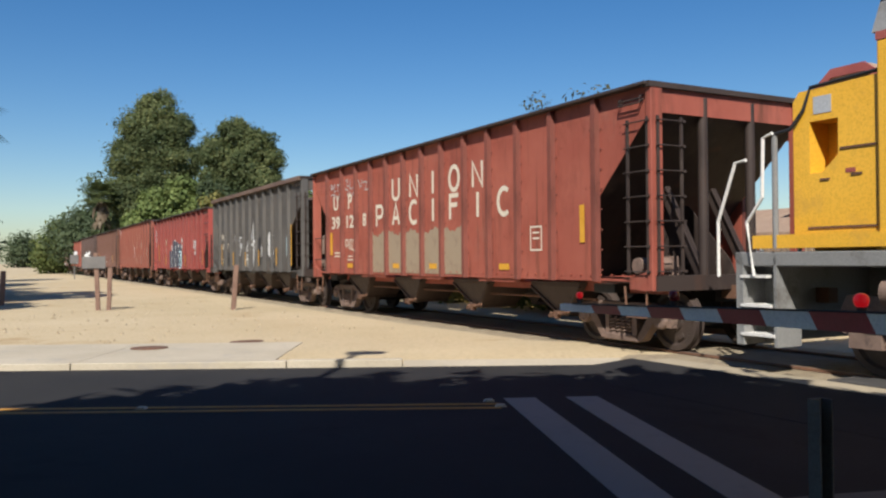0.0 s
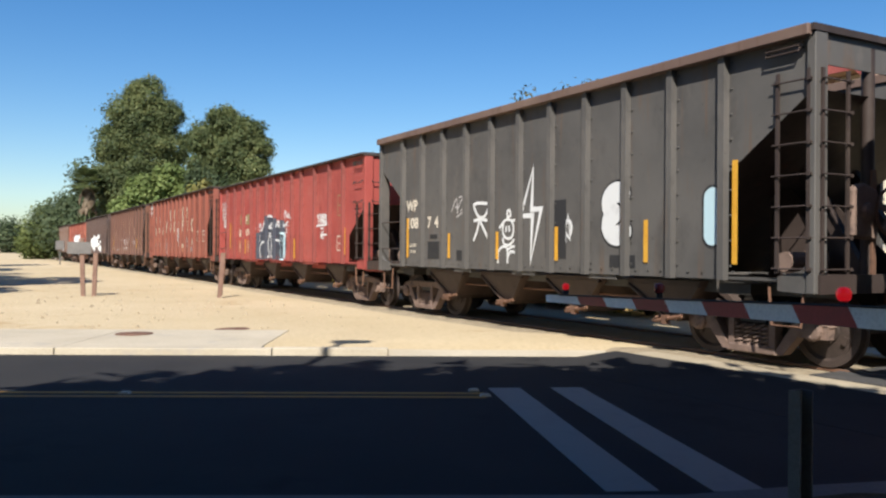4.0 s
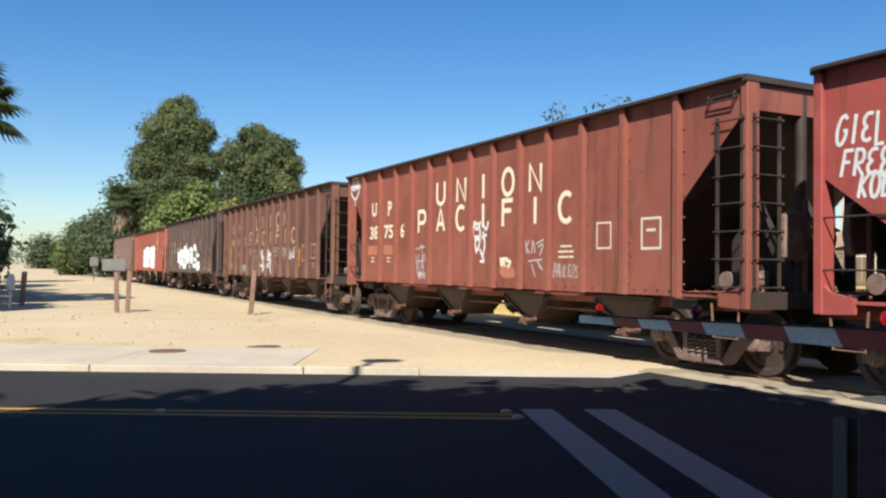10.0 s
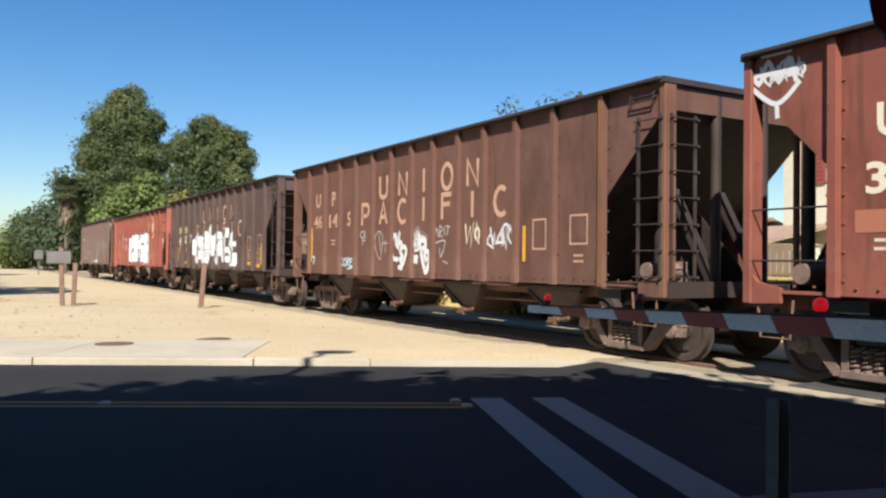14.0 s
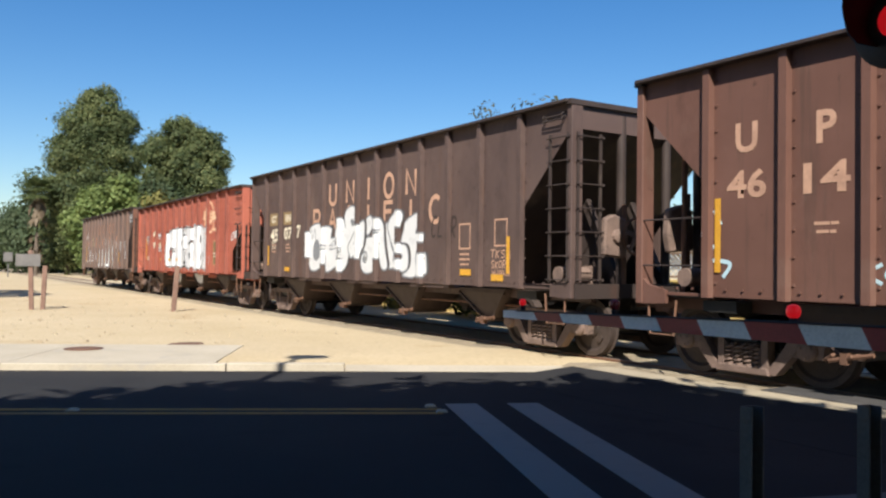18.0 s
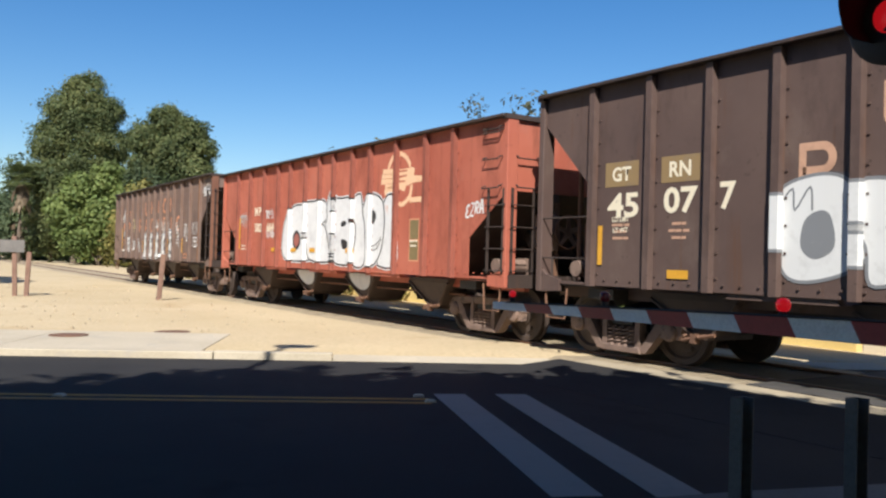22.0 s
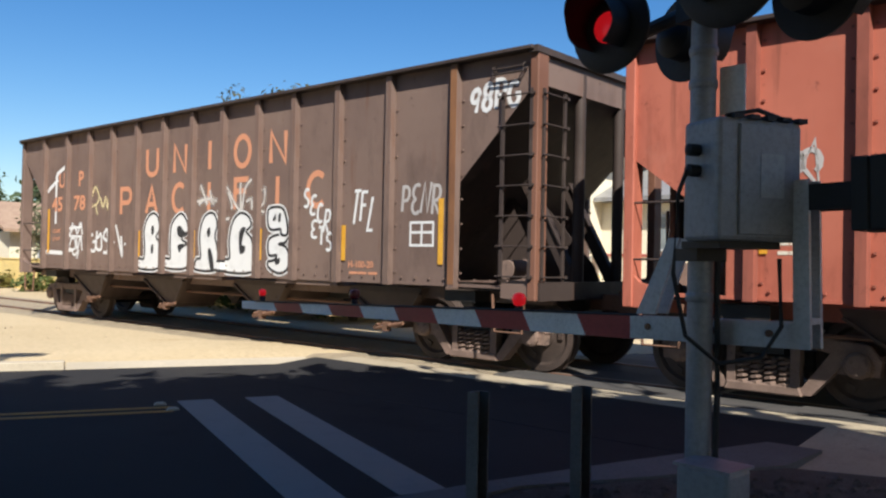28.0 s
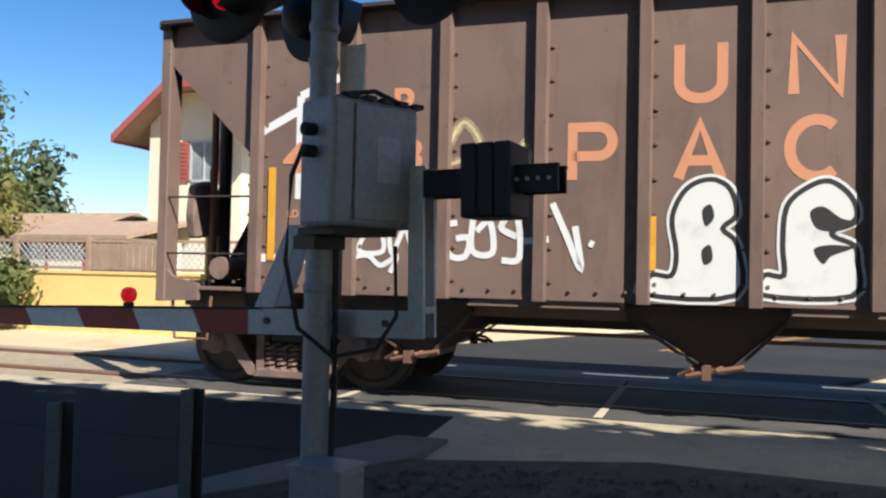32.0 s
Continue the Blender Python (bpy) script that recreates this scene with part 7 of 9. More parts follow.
# ---- the locomotive at the head of the train; its hood end is towards the first car ----
LOCO_MID = -122.6
loco = thing("locomotive", "yellow and grey diesel locomotive coupled to the first car", "locomotive", TRACK @ pose(LOCO_MID, 0, RAIL_Z))
END = 9.35
bm = bm_new()
box(bm, -END, END, -1.5, 1.5, 1.28, 1.46)
bevelled(bm, 0.015)
part("deck", bm, LOCO_GREY, loco, "grey locomotive deck and sill")
for s in (1, -1):
    bm = bm_new()
    box(bm, -END + 1, END - 0.3, s * 1.5 - 0.02, s * 1.5 + 0.02, 1.5, 1.66)
    part("sill_stripe", bm, UP_YELLOW, loco, "yellow edge of the deck")
# low hood end with a deep opening in its side, stepping up to the tall body
bm = bm_new()
prism(bm, [(7.4, 1.46), (8.5, 1.46), (8.5, 3.22), (8.42, 3.33), (7.4, 3.36)], -1.44, 1.1, "y")
bevelled(bm, 0.015)
hood = part("hood", bm, UP_YELLOW, loco, "yellow hood with a recessed opening")
bm = bm_new()
for pts in ([(8.28, 1.5), (8.5, 1.5), (8.5, 3.22), (8.42, 3.33), (8.28, 3.335)], [(7.4, 1.5), (7.91, 1.5), (7.91, 3.345), (7.4, 3.36)], [(7.91, 1.5), (8.28, 1.5), (8.28, 2.36), (8.12, 2.36), (7.91, 2.55)], [(7.91, 2.96), (8.28, 2.96), (8.28, 3.335), (7.91, 3.345)]):
    prism(bm, pts, 1.1, 1.44, "y")
part("hood_side", bm, UP_YELLOW, hood)
# black panel painted over the inner face as the shadow in the opening
bm = bm_new()
prism(bm, [(7.92, 2.54), (8.14, 2.37), (8.14, 2.95), (7.92, 2.95)], 1.102, 1.11, "y")
part("recess_shadow", bm, BLACK, hood, "black panel for the shadow inside the opening")
for x0, x1, z in ((7.45, 7.88, 2.6), (7.62, 7.75, 2.3), (8.02, 8.14, 2.27), (7.45, 8.3, 1.72)):
    bm = bm_new()
    box(bm, x0, x1, 1.44, 1.455, z, z + 0.022)
    part("hood_ledge", bm, RUST, hood)
bm = bm_new()
box(bm, 7.99, 8.22, 1.441, 1.447, 3.04, 3.24)
part("notice", bm, ALU, hood, "pale notice plate")
bm = bm_new()
box(bm, 7.7, 7.82, 1.441, 1.446, 2.33, 2.38)
part("warning_sticker", bm, TRIM_RED, hood, "small red sticker")
bm = bm_new()
prism(bm, [(-END + 3.2, 1.46), (7.4, 1.46), (7.4, 3.7), (-END + 3.2, 3.7)], -1.5, 1.5, "y")
bevelled(bm, 0.02, 2)
body = part("body", bm, UP_YELLOW, loco, "tall yellow engine body")
bm = bm_new()
box(bm, -END + 3.2, 7.405, -1.505, 1.505, 3.7, 3.79)
part("red_stripe", bm, TRIM_RED, body)
bm = bm_new()
prism(bm, [(-1.5, 3.79), (1.5, 3.79), (1.3, 4.25), (-1.3, 4.25)], -END + 3.3, 7.45, "x")
part("roof", bm, LOCO_GREY, body)
bm = bm_new()
box(bm, 7.1, 7.42, 0.9, 1.4, 4.2, 4.5)
bevelled(bm, 0.03)
part("roof_box", bm, LOCO_GREY, body)
for k in range(7):
    bm = bm_new()
    box(bm, 5.9 - k * 1.6, 7.0 - k * 1.6, 1.501, 1.515, 1.7, 3.5)
    bevelled(bm, 0.004)
    part("access_door", bm, UP_YELLOW, body)
bm = bm_new()
prism(bm, [(-END + 1.0, 1.46), (-END + 3.2, 1.46), (-END + 3.2, 4.45), (-END + 1.4, 4.45), (-END + 1.0, 3.4)], -1.5, 1.5, "y")
bevelled(bm, 0.04, 2)
part("cab", bm, UP_YELLOW, loco, "yellow driving cab")
bm = bm_new()
tube(bm, [(8.82, 1.52, 2.86), (8.5, 1.5, 2.9), (8.35, 1.46, 3.1), (8.26, 1.44, 3.36), (7.4, 1.44, 3.4)], 0.022, 6)
part("cable", bm, BLACK, loco)
# end steps, handrails and plough plate
for z, x0 in ((0.42, 8.75), (0.78, 8.8), (1.14, 8.85)):
    for s in (1, -1):
        bm = bm_new()
        box(bm, x0, 9.25, s * 1.36 - 0.16, s * 1.36 + 0.16, z, z + 0.035)
        part("step", bm, RAIL_WHITE, loco, "white-edged end step")
for s in (1, -1):
    bm = bm_new()
    prism(bm, [(8.72, s * 1.06), (9.26, s * 1.06), (9.26, s * 1.5), (9.22, s * 1.5), (9.22, s * 1.1), (8.76, s * 1.1), (8.76, s * 1.5), (8.72, s * 1.5)], 0.3, 1.4, "z")
    part("step_well", bm, LOCO_GREY, loco)
bm = bm_new()
box(bm, END - 0.1, END - 0.02, -1.5, 1.5, 0.3, 1.46)
part("end_plate", bm, LOCO_GREY, loco)
for s in (1, -1):
    for pts in ([(9.56, 1.15), (9.56, 1.85), (9.27, 2.58), (9.1, 2.6)], [(9.0, 1.16), (9.1, 1.82), (8.86, 2.12), (8.84, 2.84), (8.7, 2.88)]):
        bm = bm_new()
        tube(bm, [(x, s * 1.56, z) for x, z in pts], 0.022, 8)
        part("handrail", bm, RAIL_WHITE, loco, "white bent handrail")
    bm = bm_new()
    tube(bm, [(8.72, s * 1.5, 1.5), (8.72, s * 1.5, 2.88)], 0.035, 8)
    part("rail_post", bm, LOCO_GREY, loco)
bm = bm_new()
for y in (-0.4, 0.4):
    tube(bm, [(END - 0.1, y, 1.46), (END - 0.1, y, 2.55)], 0.03, 6)
box(bm, END - 0.12, END - 0.06, -0.42, 0.42, 2.5, 2.56)
part("end_rail", bm, LOCO_GREY, loco)
part("coupler", shared("coupler", coupler_mesh), None, loco, "rusty knuckle coupler and hose", at=pose(END, 0, 0.88))
bm = bm_new()
prism(bm, [(-3.2, 1.28), (-2.9, 0.45), (2.9, 0.45), (3.2, 1.28)], -1.2, 1.2, "y")
bevelled(bm, 0.06, 2)
part("fuel_tank", bm, GREASE, loco)
bm = bm_new()
tube(bm, [(END - 2.6, 1.3, 1.0), (END - 1.9, 1.3, 1.0)], 0.16, 14)
part("air_tank", bm, TRUCK_RUST, loco, "dusty air reservoir", True)
for x in (END - 3.2, -END + 3.2):
    t = part("truck", shared("bolster", bolster_mesh), None, loco, "dark three-axle locomotive truck", at=pose(x, 0, 0))
    bm = bm_new()
    for s in (1, -1):
        prism(bm, [(-2.1, 0.55), (-1.9, 0.95), (1.9, 0.95), (2.1, 0.55), (1.5, 0.4), (-1.5, 0.4)], s * 1.05 - 0.08, s * 1.05 + 0.08, "y")
        for q in (-1.65, 0.0, 1.65):
            box(bm, q - 0.2, q + 0.2, s * 1.13 - 0.05, s * 1.13 + 0.05, 0.35, 0.66)
    part("side_frame", bm, TRUCK_RUST, t)
    for q in (-1.65, 0.0, 1.65):
        w = part("wheelset", shared("wheels", wheelset_mesh), None, t, at=pose(q, 0, WHEEL_R))
        WHEELSETS.append((w, q, WHEEL_R))
TRAIN.append((loco, LOCO_MID))

# ---- crossing signal and gate ----
DARK_STEEL = surface("dark_weathered_steel", (0.085, 0.088, 0.094), (0.13, 0.133, 0.14), 3.0, 0.6, 0.15, 40, 0.2, 0.002, (0.1, 0.08, 0.065))
LABEL_GREY = surface("faded_grey_label", (0.33, 0.35, 0.37), (0.42, 0.44, 0.46), 2.0, 0.5, 0.2, 40, 0.1, 0.001)
POLE = Vector((3.22, 4.21, 0))
ALONG = Vector((-0.382, 0.924, 0))          # the lowered arm points this way
gate = thing("crossing_signal", "grey steel level-crossing signal with lowered red and white gate arm", "crossing signal", Matrix.Translation((3.228, 3.907, -0.18)) @ Matrix.Rotation(radians(-1.71), 4, "Z") @ Matrix.Scale(1.088, 4))
bm = bm_new()
tube(bm, [(0, 0, 0.02), (0, 0, 3.6)], 0.065, 20)
lathe(bm, [(0.2, 0.22), (0.2, 0.26), (0.1, 0.29), (0.1, 0.36)], 16)
part("pole", bm, GALV, gate, smooth=True)
for z in (2.45, 2.62, 1.35):
    bm = bm_new()
    lathe(bm, [(0.068, z), (0.074, z + 0.01), (0.074, z + 0.04), (0.068, z + 0.05)], 20)
    part("pole_band", bm, GALV, gate, smooth=True)
TURN_G = math.atan2(ALONG.y, ALONG.x)
FR = Matrix.Rotation(TURN_G, 4, "Z")            # x along the arm, y to its far side
# the mechanism case, square to the road, on the start side of the pole
bm = bm_new()
box(bm, -0.175, 0.315, -0.35, -0.08, 1.66, 2.25)
bevelled(bm, 0.022, 2)
mech = part("mechanism_case", bm, GALV, gate, "pale grey steel gate mechanism case")
bm = bm_new()
box(bm, -0.06, 0.3, -0.364, -0.351, 1.69, 2.22)
bevelled(bm, 0.004)
part("case_door", bm, GALV, mech)
bm = bm_new()
box(bm, 0.06, 0.2, -0.367, -0.365, 1.87, 2.08)
part("case_label", bm, LABEL_GREY, mech, "faded grey blank label")
for k in range(5):
    x = -0.1 + k * 0.095
    bm = bm_new()
    box(bm, x, x + 0.055, -0.37, -0.3, 2.242, 2.265)
    part("hinge", bm, BLACK, mech)
bm = bm_new()
tube(bm, [(-0.12, -0.33, 2.255), (0.05, -0.35, 2.29), (0.26, -0.31, 2.26)], 0.012, 6)
part("lid_cable", bm, BLACK, mech)
for z in (2.1, 2.0):
    bm = bm_new()
    lathe(bm, [(0.03, 0), (0.03, 0.06), (0.01, 0.07)], 10, Matrix.Translation((-0.175, -0.2, z)) @ Matrix.Rotation(radians(-90), 4, "Y"))
    part("cable_gland", bm, BLACK, mech)
bm = bm_new()
box(bm, -0.12, 0.24, -0.3, 0.0, 1.625, 1.66)
box(bm, -0.09, 0.09, -0.09, 0.09, 1.56, 1.625)
part("case_bracket", bm, GREASE, mech)
# the arm: a square tube in red and white lengths, from its root plate to the tip
ROOT = Vector((3.58, 3.79, 1.1)) - POLE
arm_at = Matrix.Translation((ROOT.x, ROOT.y, 1.145)) @ FR @ Matrix.Rotation(radians(1.4), 4, "Y")
arm = part("gate_arm", box(bm_new(), 1.0, 1.06, -0.02, 0.02, 0.02, 0.1), GALV, gate, "red and white striped gate arm", at=arm_at)
x, k = 1.0, 0
tip = 5.57
while k < 10:
    e = x + 0.443 if k < 9 else tip
    f0, f1 = (tip - x) / 4.6, (tip - e) / 4.6
    h0, h1 = 0.036 + 0.034 * f0, 0.036 + 0.034 * f1
    bm = bm_new()
    sl = 0.07
    prism(bm, [(x - (sl if k else 0), 0.06 - h0), (e - (sl if k < 9 else 0), 0.06 - h1), (e, 0.06 + h1), (x, 0.06 + h0)], -0.024, 0.024, "y")
    part("stripe_board", bm, ARM_RED if k % 2 == 0 else ARM_WHITE, arm)
    x, k = e, k + 1
for x, lit, r in ((5.22, True, 0.034), (3.75, False, 0.046), (1.935, True, 0.045)):
    bm = bm_new()
    lathe(bm, [(0.02, 0.1), (0.03, 0.135), (0.03, 0.15), (0.018, 0.155)], 12, Matrix.Translation((x, 0, 0)))
    lamp = part("arm_lamp", bm, BLACK, arm, "lit red gate arm lamp" if lit else "dark red gate arm lamp", smooth=True)
    bm = bm_new()
    lathe(bm, [(r * 0.3, -r), (r * 0.8, -r * 0.75), (r, -r * 0.2), (r, r * 0.3), (r * 0.75, r * 0.8), (r * 0.25, r)], 16, Matrix.Translation((x, 0, 0.15 + r)))
    part("lens", bm, RED_ON if lit else RED_OFF, lamp, "glowing red lens" if lit else "unlit red lens", smooth=True)
bm = bm_new()
tube(bm, [(1.0, 0.03, 0.13), (2.2, 0.03, 0.125), (3.8, 0.03, 0.11), (5.3, 0.03, 0.1)], 0.008, 6)
part("arm_cable", bm, BLACK, arm)
# the root channel, brace, upright, and the counterweight beam
bm = bm_new()
for y in (-0.06, 0.06):
    box(bm, -0.0, 1.02, y - 0.012, y + 0.012, 0.0, 0.125)
    prism(bm, [(0.98, 0.14), (0.86, 0.14), (0.7, 0.56), (0.77, 0.56)], y - 0.012, y + 0.012, "y")
    box(bm, 0.0, 0.08, y - 0.012, y + 0.012, 0.125, 0.82)
box(bm, 0.0, 0.08, -0.06, 0.06, 0.12, 0.15)
part("arm_frame", bm, ALU, arm, "pale aluminium arm mounting frame")
for bx in (0.2, 0.5, 0.9):
    for y in (-0.075, 0.075):
        bm = bm_new()
        lathe(bm, [(0.018, -0.01), (0.018, 0.01)], 8, Matrix.Translation((bx, y, 0.07)) @ Matrix.Rotation(radians(90), 4, "X"))
        part("frame_bolt", bm, RUST, arm)
bm = bm_new()
for y in (-0.06, 0.06):
    box(bm, -0.66, 0.08, y - 0.01, y + 0.01, 0.67, 0.79)
    box(bm, -0.66, 0.08, y - 0.03, y + 0.01, 0.785, 0.795)
part("counterweight_beam", bm, BLACK, arm, "dark steel counterweight beam")
for i in range(3):
    bm = bm_new()
    box(bm, -0.46 + i * 0.082, -0.38 + i * 0.082, -0.13, 0.13, 0.56, 0.9)
    bevelled(bm, 0.008)
    part("counterweight", bm, BLACK, arm, "black iron counterweight block")
for k in range(4):
    for y in (-0.073, 0.073):
        bm = bm_new()
        lathe(bm, [(0.01, -0.003), (0.01, 0.003)], 8, Matrix.Translation((-0.62 + k * 0.05, y, 0.73)) @ Matrix.Rotation(radians(90), 4, "X"))
        part("beam_hole", bm, ALU, arm)
# cables
bm = bm_new()
tube(bm, [(-0.24, -0.2, 2.0), (-0.29, -0.2, 1.88), (-0.31, -0.2, 1.5), (-0.25, -0.22, 1.2), (-0.1, -0.28, 1.07), (0.1, -0.34, 1.1), (0.2, -0.36, 1.25), (0.2, -0.34, 1.58)], 0.011, 8)
part("cable", bm, RUBBER, gate)
bm = bm_new()
tube(bm, [(0.05, -0.068, 1.56), (0.05, -0.075, 1.2), (0.06, -0.07, 0.9), (0.04, -0.085, 0.56)], 0.016, 8)
part("conduit", bm, RUBBER, gate, "dark flexible conduit down the pole")
# junction box at the foot
bm = bm_new()
box(bm, -0.28, 0.0, 0.0, 0.22, 0.2, 0.56, Matrix.Translation((-0.02, -0.04, 0)) @ FR)
bevelled(bm, 0.02, 2)
foot = part("junction_box", bm, GALV, gate, "grey steel junction box at the foot of the pole")
bm = bm_new()
box(bm, -0.29, 0.01, -0.01, 0.23, 0.56, 0.575, Matrix.Translation((-0.02, -0.04, 0)) @ FR)
box(bm, -0.22, -0.1, 0.222, 0.23, 0.36, 0.38, Matrix.Translation((-0.02, -0.04, 0)) @ FR)
part("box_lid", bm, GALV, foot)
bm = bm_new()
for u in (-0.25, -0.07):
    box(bm, u, u + 0.05, 0.05, 0.18, 0.07, 0.2, Matrix.Translation((-0.02, -0.04, 0)) @ FR)
part("box_foot", bm, GALV, foot)
bm = bm_new()
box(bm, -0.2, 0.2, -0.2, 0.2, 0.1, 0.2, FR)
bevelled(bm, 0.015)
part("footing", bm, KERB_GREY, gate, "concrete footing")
# a pale number plate, blank, behind the pole
bm = bm_new()
box(bm, -0.19, -0.05, -0.085, -0.075, 2.32, 2.57, FR)
part("plate", bm, RAIL_WHITE, gate, "pale blank plate on the pole")
bm = bm_new()
box(bm, 0.02, 0.1, -0.1, -0.05, 2.25, 2.62, FR)
part("terminal_box", bm, BLACK, gate)
# cross arm with four lamp heads
bm = bm_new()
tube(bm, [(0, -0.62, 2.89), (0, 0.62, 2.89)], 0.04, 10)
box(bm, -0.09, 0.09, -0.12, 0.12, 2.81, 2.97)
part("cross_arm", bm, BLACK, gate)


def lamp_head(at, lit):
    """A round black background disc with a hooded red lens; it faces along its own x."""
    bm = bm_new()
    lathe(bm, [(0.255, -0.012), (0.255, 0.0), (0.24, 0.012), (0.12, 0.02)], 32, Matrix.Rotation(radians(90), 4, "Y"))
    lathe(bm, [(0.06, -0.16), (0.13, -0.12), (0.14, -0.012)], 24, Matrix.Rotation(radians(90), 4, "Y"))
    head = part("lamp_head", bm, BLACK, gate, "black round background disc of a flashing lamp", True, at)
    bm = bm_new()
    n_ = 18
    rings = []
    for xx, cut in ((0.0, 0.0), (0.16, 0.0), (0.3, 0.0)):
        ring = []
        for i in range(n_ + 1):
            a = radians(-55 + 290 * i / n_)
            ll = xx * (0.65 + 0.35 * max(0.0, math.sin(a)))
            ring.append(Vector((ll, 0.15 * math.cos(a), 0.15 * math.sin(a))))
        rings.append(ring)
    vr = [[bm.verts.new(v) for v in r] for r in rings]
    vo = [[bm.verts.new(Vector((v.x, v.y * 1.05, v.z * 1.05))) for v in r] for r in rings]
    for q in (0, 1):
        for i in range(n_):
            bm.faces.new((vr[q][i], vr[q][i + 1], vr[q + 1][i + 1], vr[q + 1][i]))
            bm.faces.new((vo[q][i], vo[q + 1][i], vo[q + 1][i + 1], vo[q][i + 1]))
    for i in range(n_):
        bm.faces.new((vr[2][i], vr[2][i + 1], vo[2][i + 1], vo[2][i]))
    part("hood", bm, BLACK, head, smooth=True)
    bm = bm_new()
    lathe(bm, [(0.09, 0.022), (0.083, 0.035), (0.05, 0.046), (0.01, 0.05)], 24, Matrix.Rotation(radians(90), 4, "Y"))
    part("lens", bm, RED_ON if lit else RED_OFF, head, "lit red lens" if lit else "unlit red lens", True)


lamp_head(pose(-0.26, 0.5, 2.87, 0, 0, 204), True)
lamp_head(pose(-0.26, -0.5, 2.87, 0, 0, 204), False)
lamp_head(pose(0.26, 0.5, 2.87, 0, 0, 8), False)
lamp_head(pose(0.26, -0.5, 2.87, 0, 0, 8), False)


# ---- bollards at the bed's edge ----
def bollard(x, y, turn):
    bm = bm_new()
    prism(bm, [(-0.052, -0.04), (0.052, -0.04), (0.052, 0.04), (0.042, 0.04), (0.042, -0.03), (-0.042, -0.03), (-0.042, 0.04), (-0.052, 0.04)], -0.05, 0.67, "z")
    b = thing("bollard", "dark steel channel bollard beside the kerb", "bollard", pose(x, y, 0.06, 1.0, -1.2, turn), "bollards at the kerb", bm=bm, material=DARK_STEEL)
    bm = bm_new()
    for z in (0.1, 0.25, 0.4, 0.55):
        lathe(bm, [(0.012, 0), (0.012, 0.012)], 8, Matrix.Translation((0, -0.05, z)) @ Matrix.Rotation(radians(90), 4, "X"))
    part("bolt_hole", bm, BLACK, b)


bollard(2.156, 4.528, 205)
bollard(2.87, 4.56, 200)


# ---- posts and signs in the sand beside the line ----
def timber_post(x, y, h, w, lean=0.0, label="weathered brown timber post in the sand"):
    bm = bm_new()
    box(bm, -w / 2, w / 2, -w / 2, w / 2, -0.1, h)
    bevelled(bm, w * 0.12)
    return thing("timber_post", label, "post", pose(x, y, 0.06, 0, lean, 20), "timber posts", bm=bm, material=POST_WOOD)


sign = thing("timber_sign", "back of a grey board on two weathered timber posts", "sign", pose(-10.0, 25.3, 0.06, 0, 0, 15))
for dx, lean, h in ((-0.12, -2, 1.75), (0.18, 2, 1.3)):
    bm = bm_new()
    box(bm, -0.065, 0.065, -0.05, 0.05, -0.1, h)
    bevelled(bm, 0.012)
    part("sign_post", bm, POST_WOOD, sign, at=pose(dx, 0, 0, 0, lean, 0))
bm = bm_new()
box(bm, -0.56, 0.1, -0.09, -0.06, 1.28, 1.64)
part("sign_board", bm, SIGN_GREY, sign, "grey weathered sign board")
timber_post(-5.93, 24.9, 1.35, 0.14, 4, "leaning dark red-brown timber post beside the track")
timber_post(-14.6, 28.3, 1.2, 0.16, 3)
bm = bm_new()
tube(bm, [(0, 0, -0.1), (0, 0, 0.85)], 0.05, 10)
lathe(bm, [(0.1, 0.6), (0.13, 0.65), (0.13, 0.95), (0.09, 1.1), (0.03, 1.14)], 14)
thing("pipe_marker", "pale capped pipe marker in the sand", "marker post", pose(-14.1, 26.6, 0.06), bm=bm, material=ALU, smooth=True)
bm = bm_new()
box(bm, -0.05, 0.05, -0.05, 0.05, -0.1, 2.2)
box(bm, -0.35, 0.35, -0.25, 0.25, 1.4, 2.2)
bevelled(bm, 0.02)
thing("signal_case", "small grey metal case on a post beside the line", "equipment case", pose(-31.5, 73.5, 0.0, 0, 0, 20), bm=bm, material=SIGN_GREY)

# a street lamp beside the start, whose shadow falls across the apron
lamp_post = thing("street_lamp", "tall grey steel street lamp beside the pavement", "street lamp", pose(-2.68, 2.6, 0.05))
bm = bm_new()
tube(bm, [(0, 0, -0.1), (0, 0, 5.0), (0, 0, 9.7)], 0.1, 12, 0.055)
part("pole", bm, GALV, lamp_post, smooth=True)
bm = bm_new()
prism(bm, [(-0.2, -0.15), (0.1, -0.22), (0.42, -0.12), (0.42, 0.12), (0.1, 0.22), (-0.2, 0.15)], 9.65, 9.8, "z")
bevelled(bm, 0.03)
part("lamp_head", bm, GALV, lamp_post, "grey luminaire")

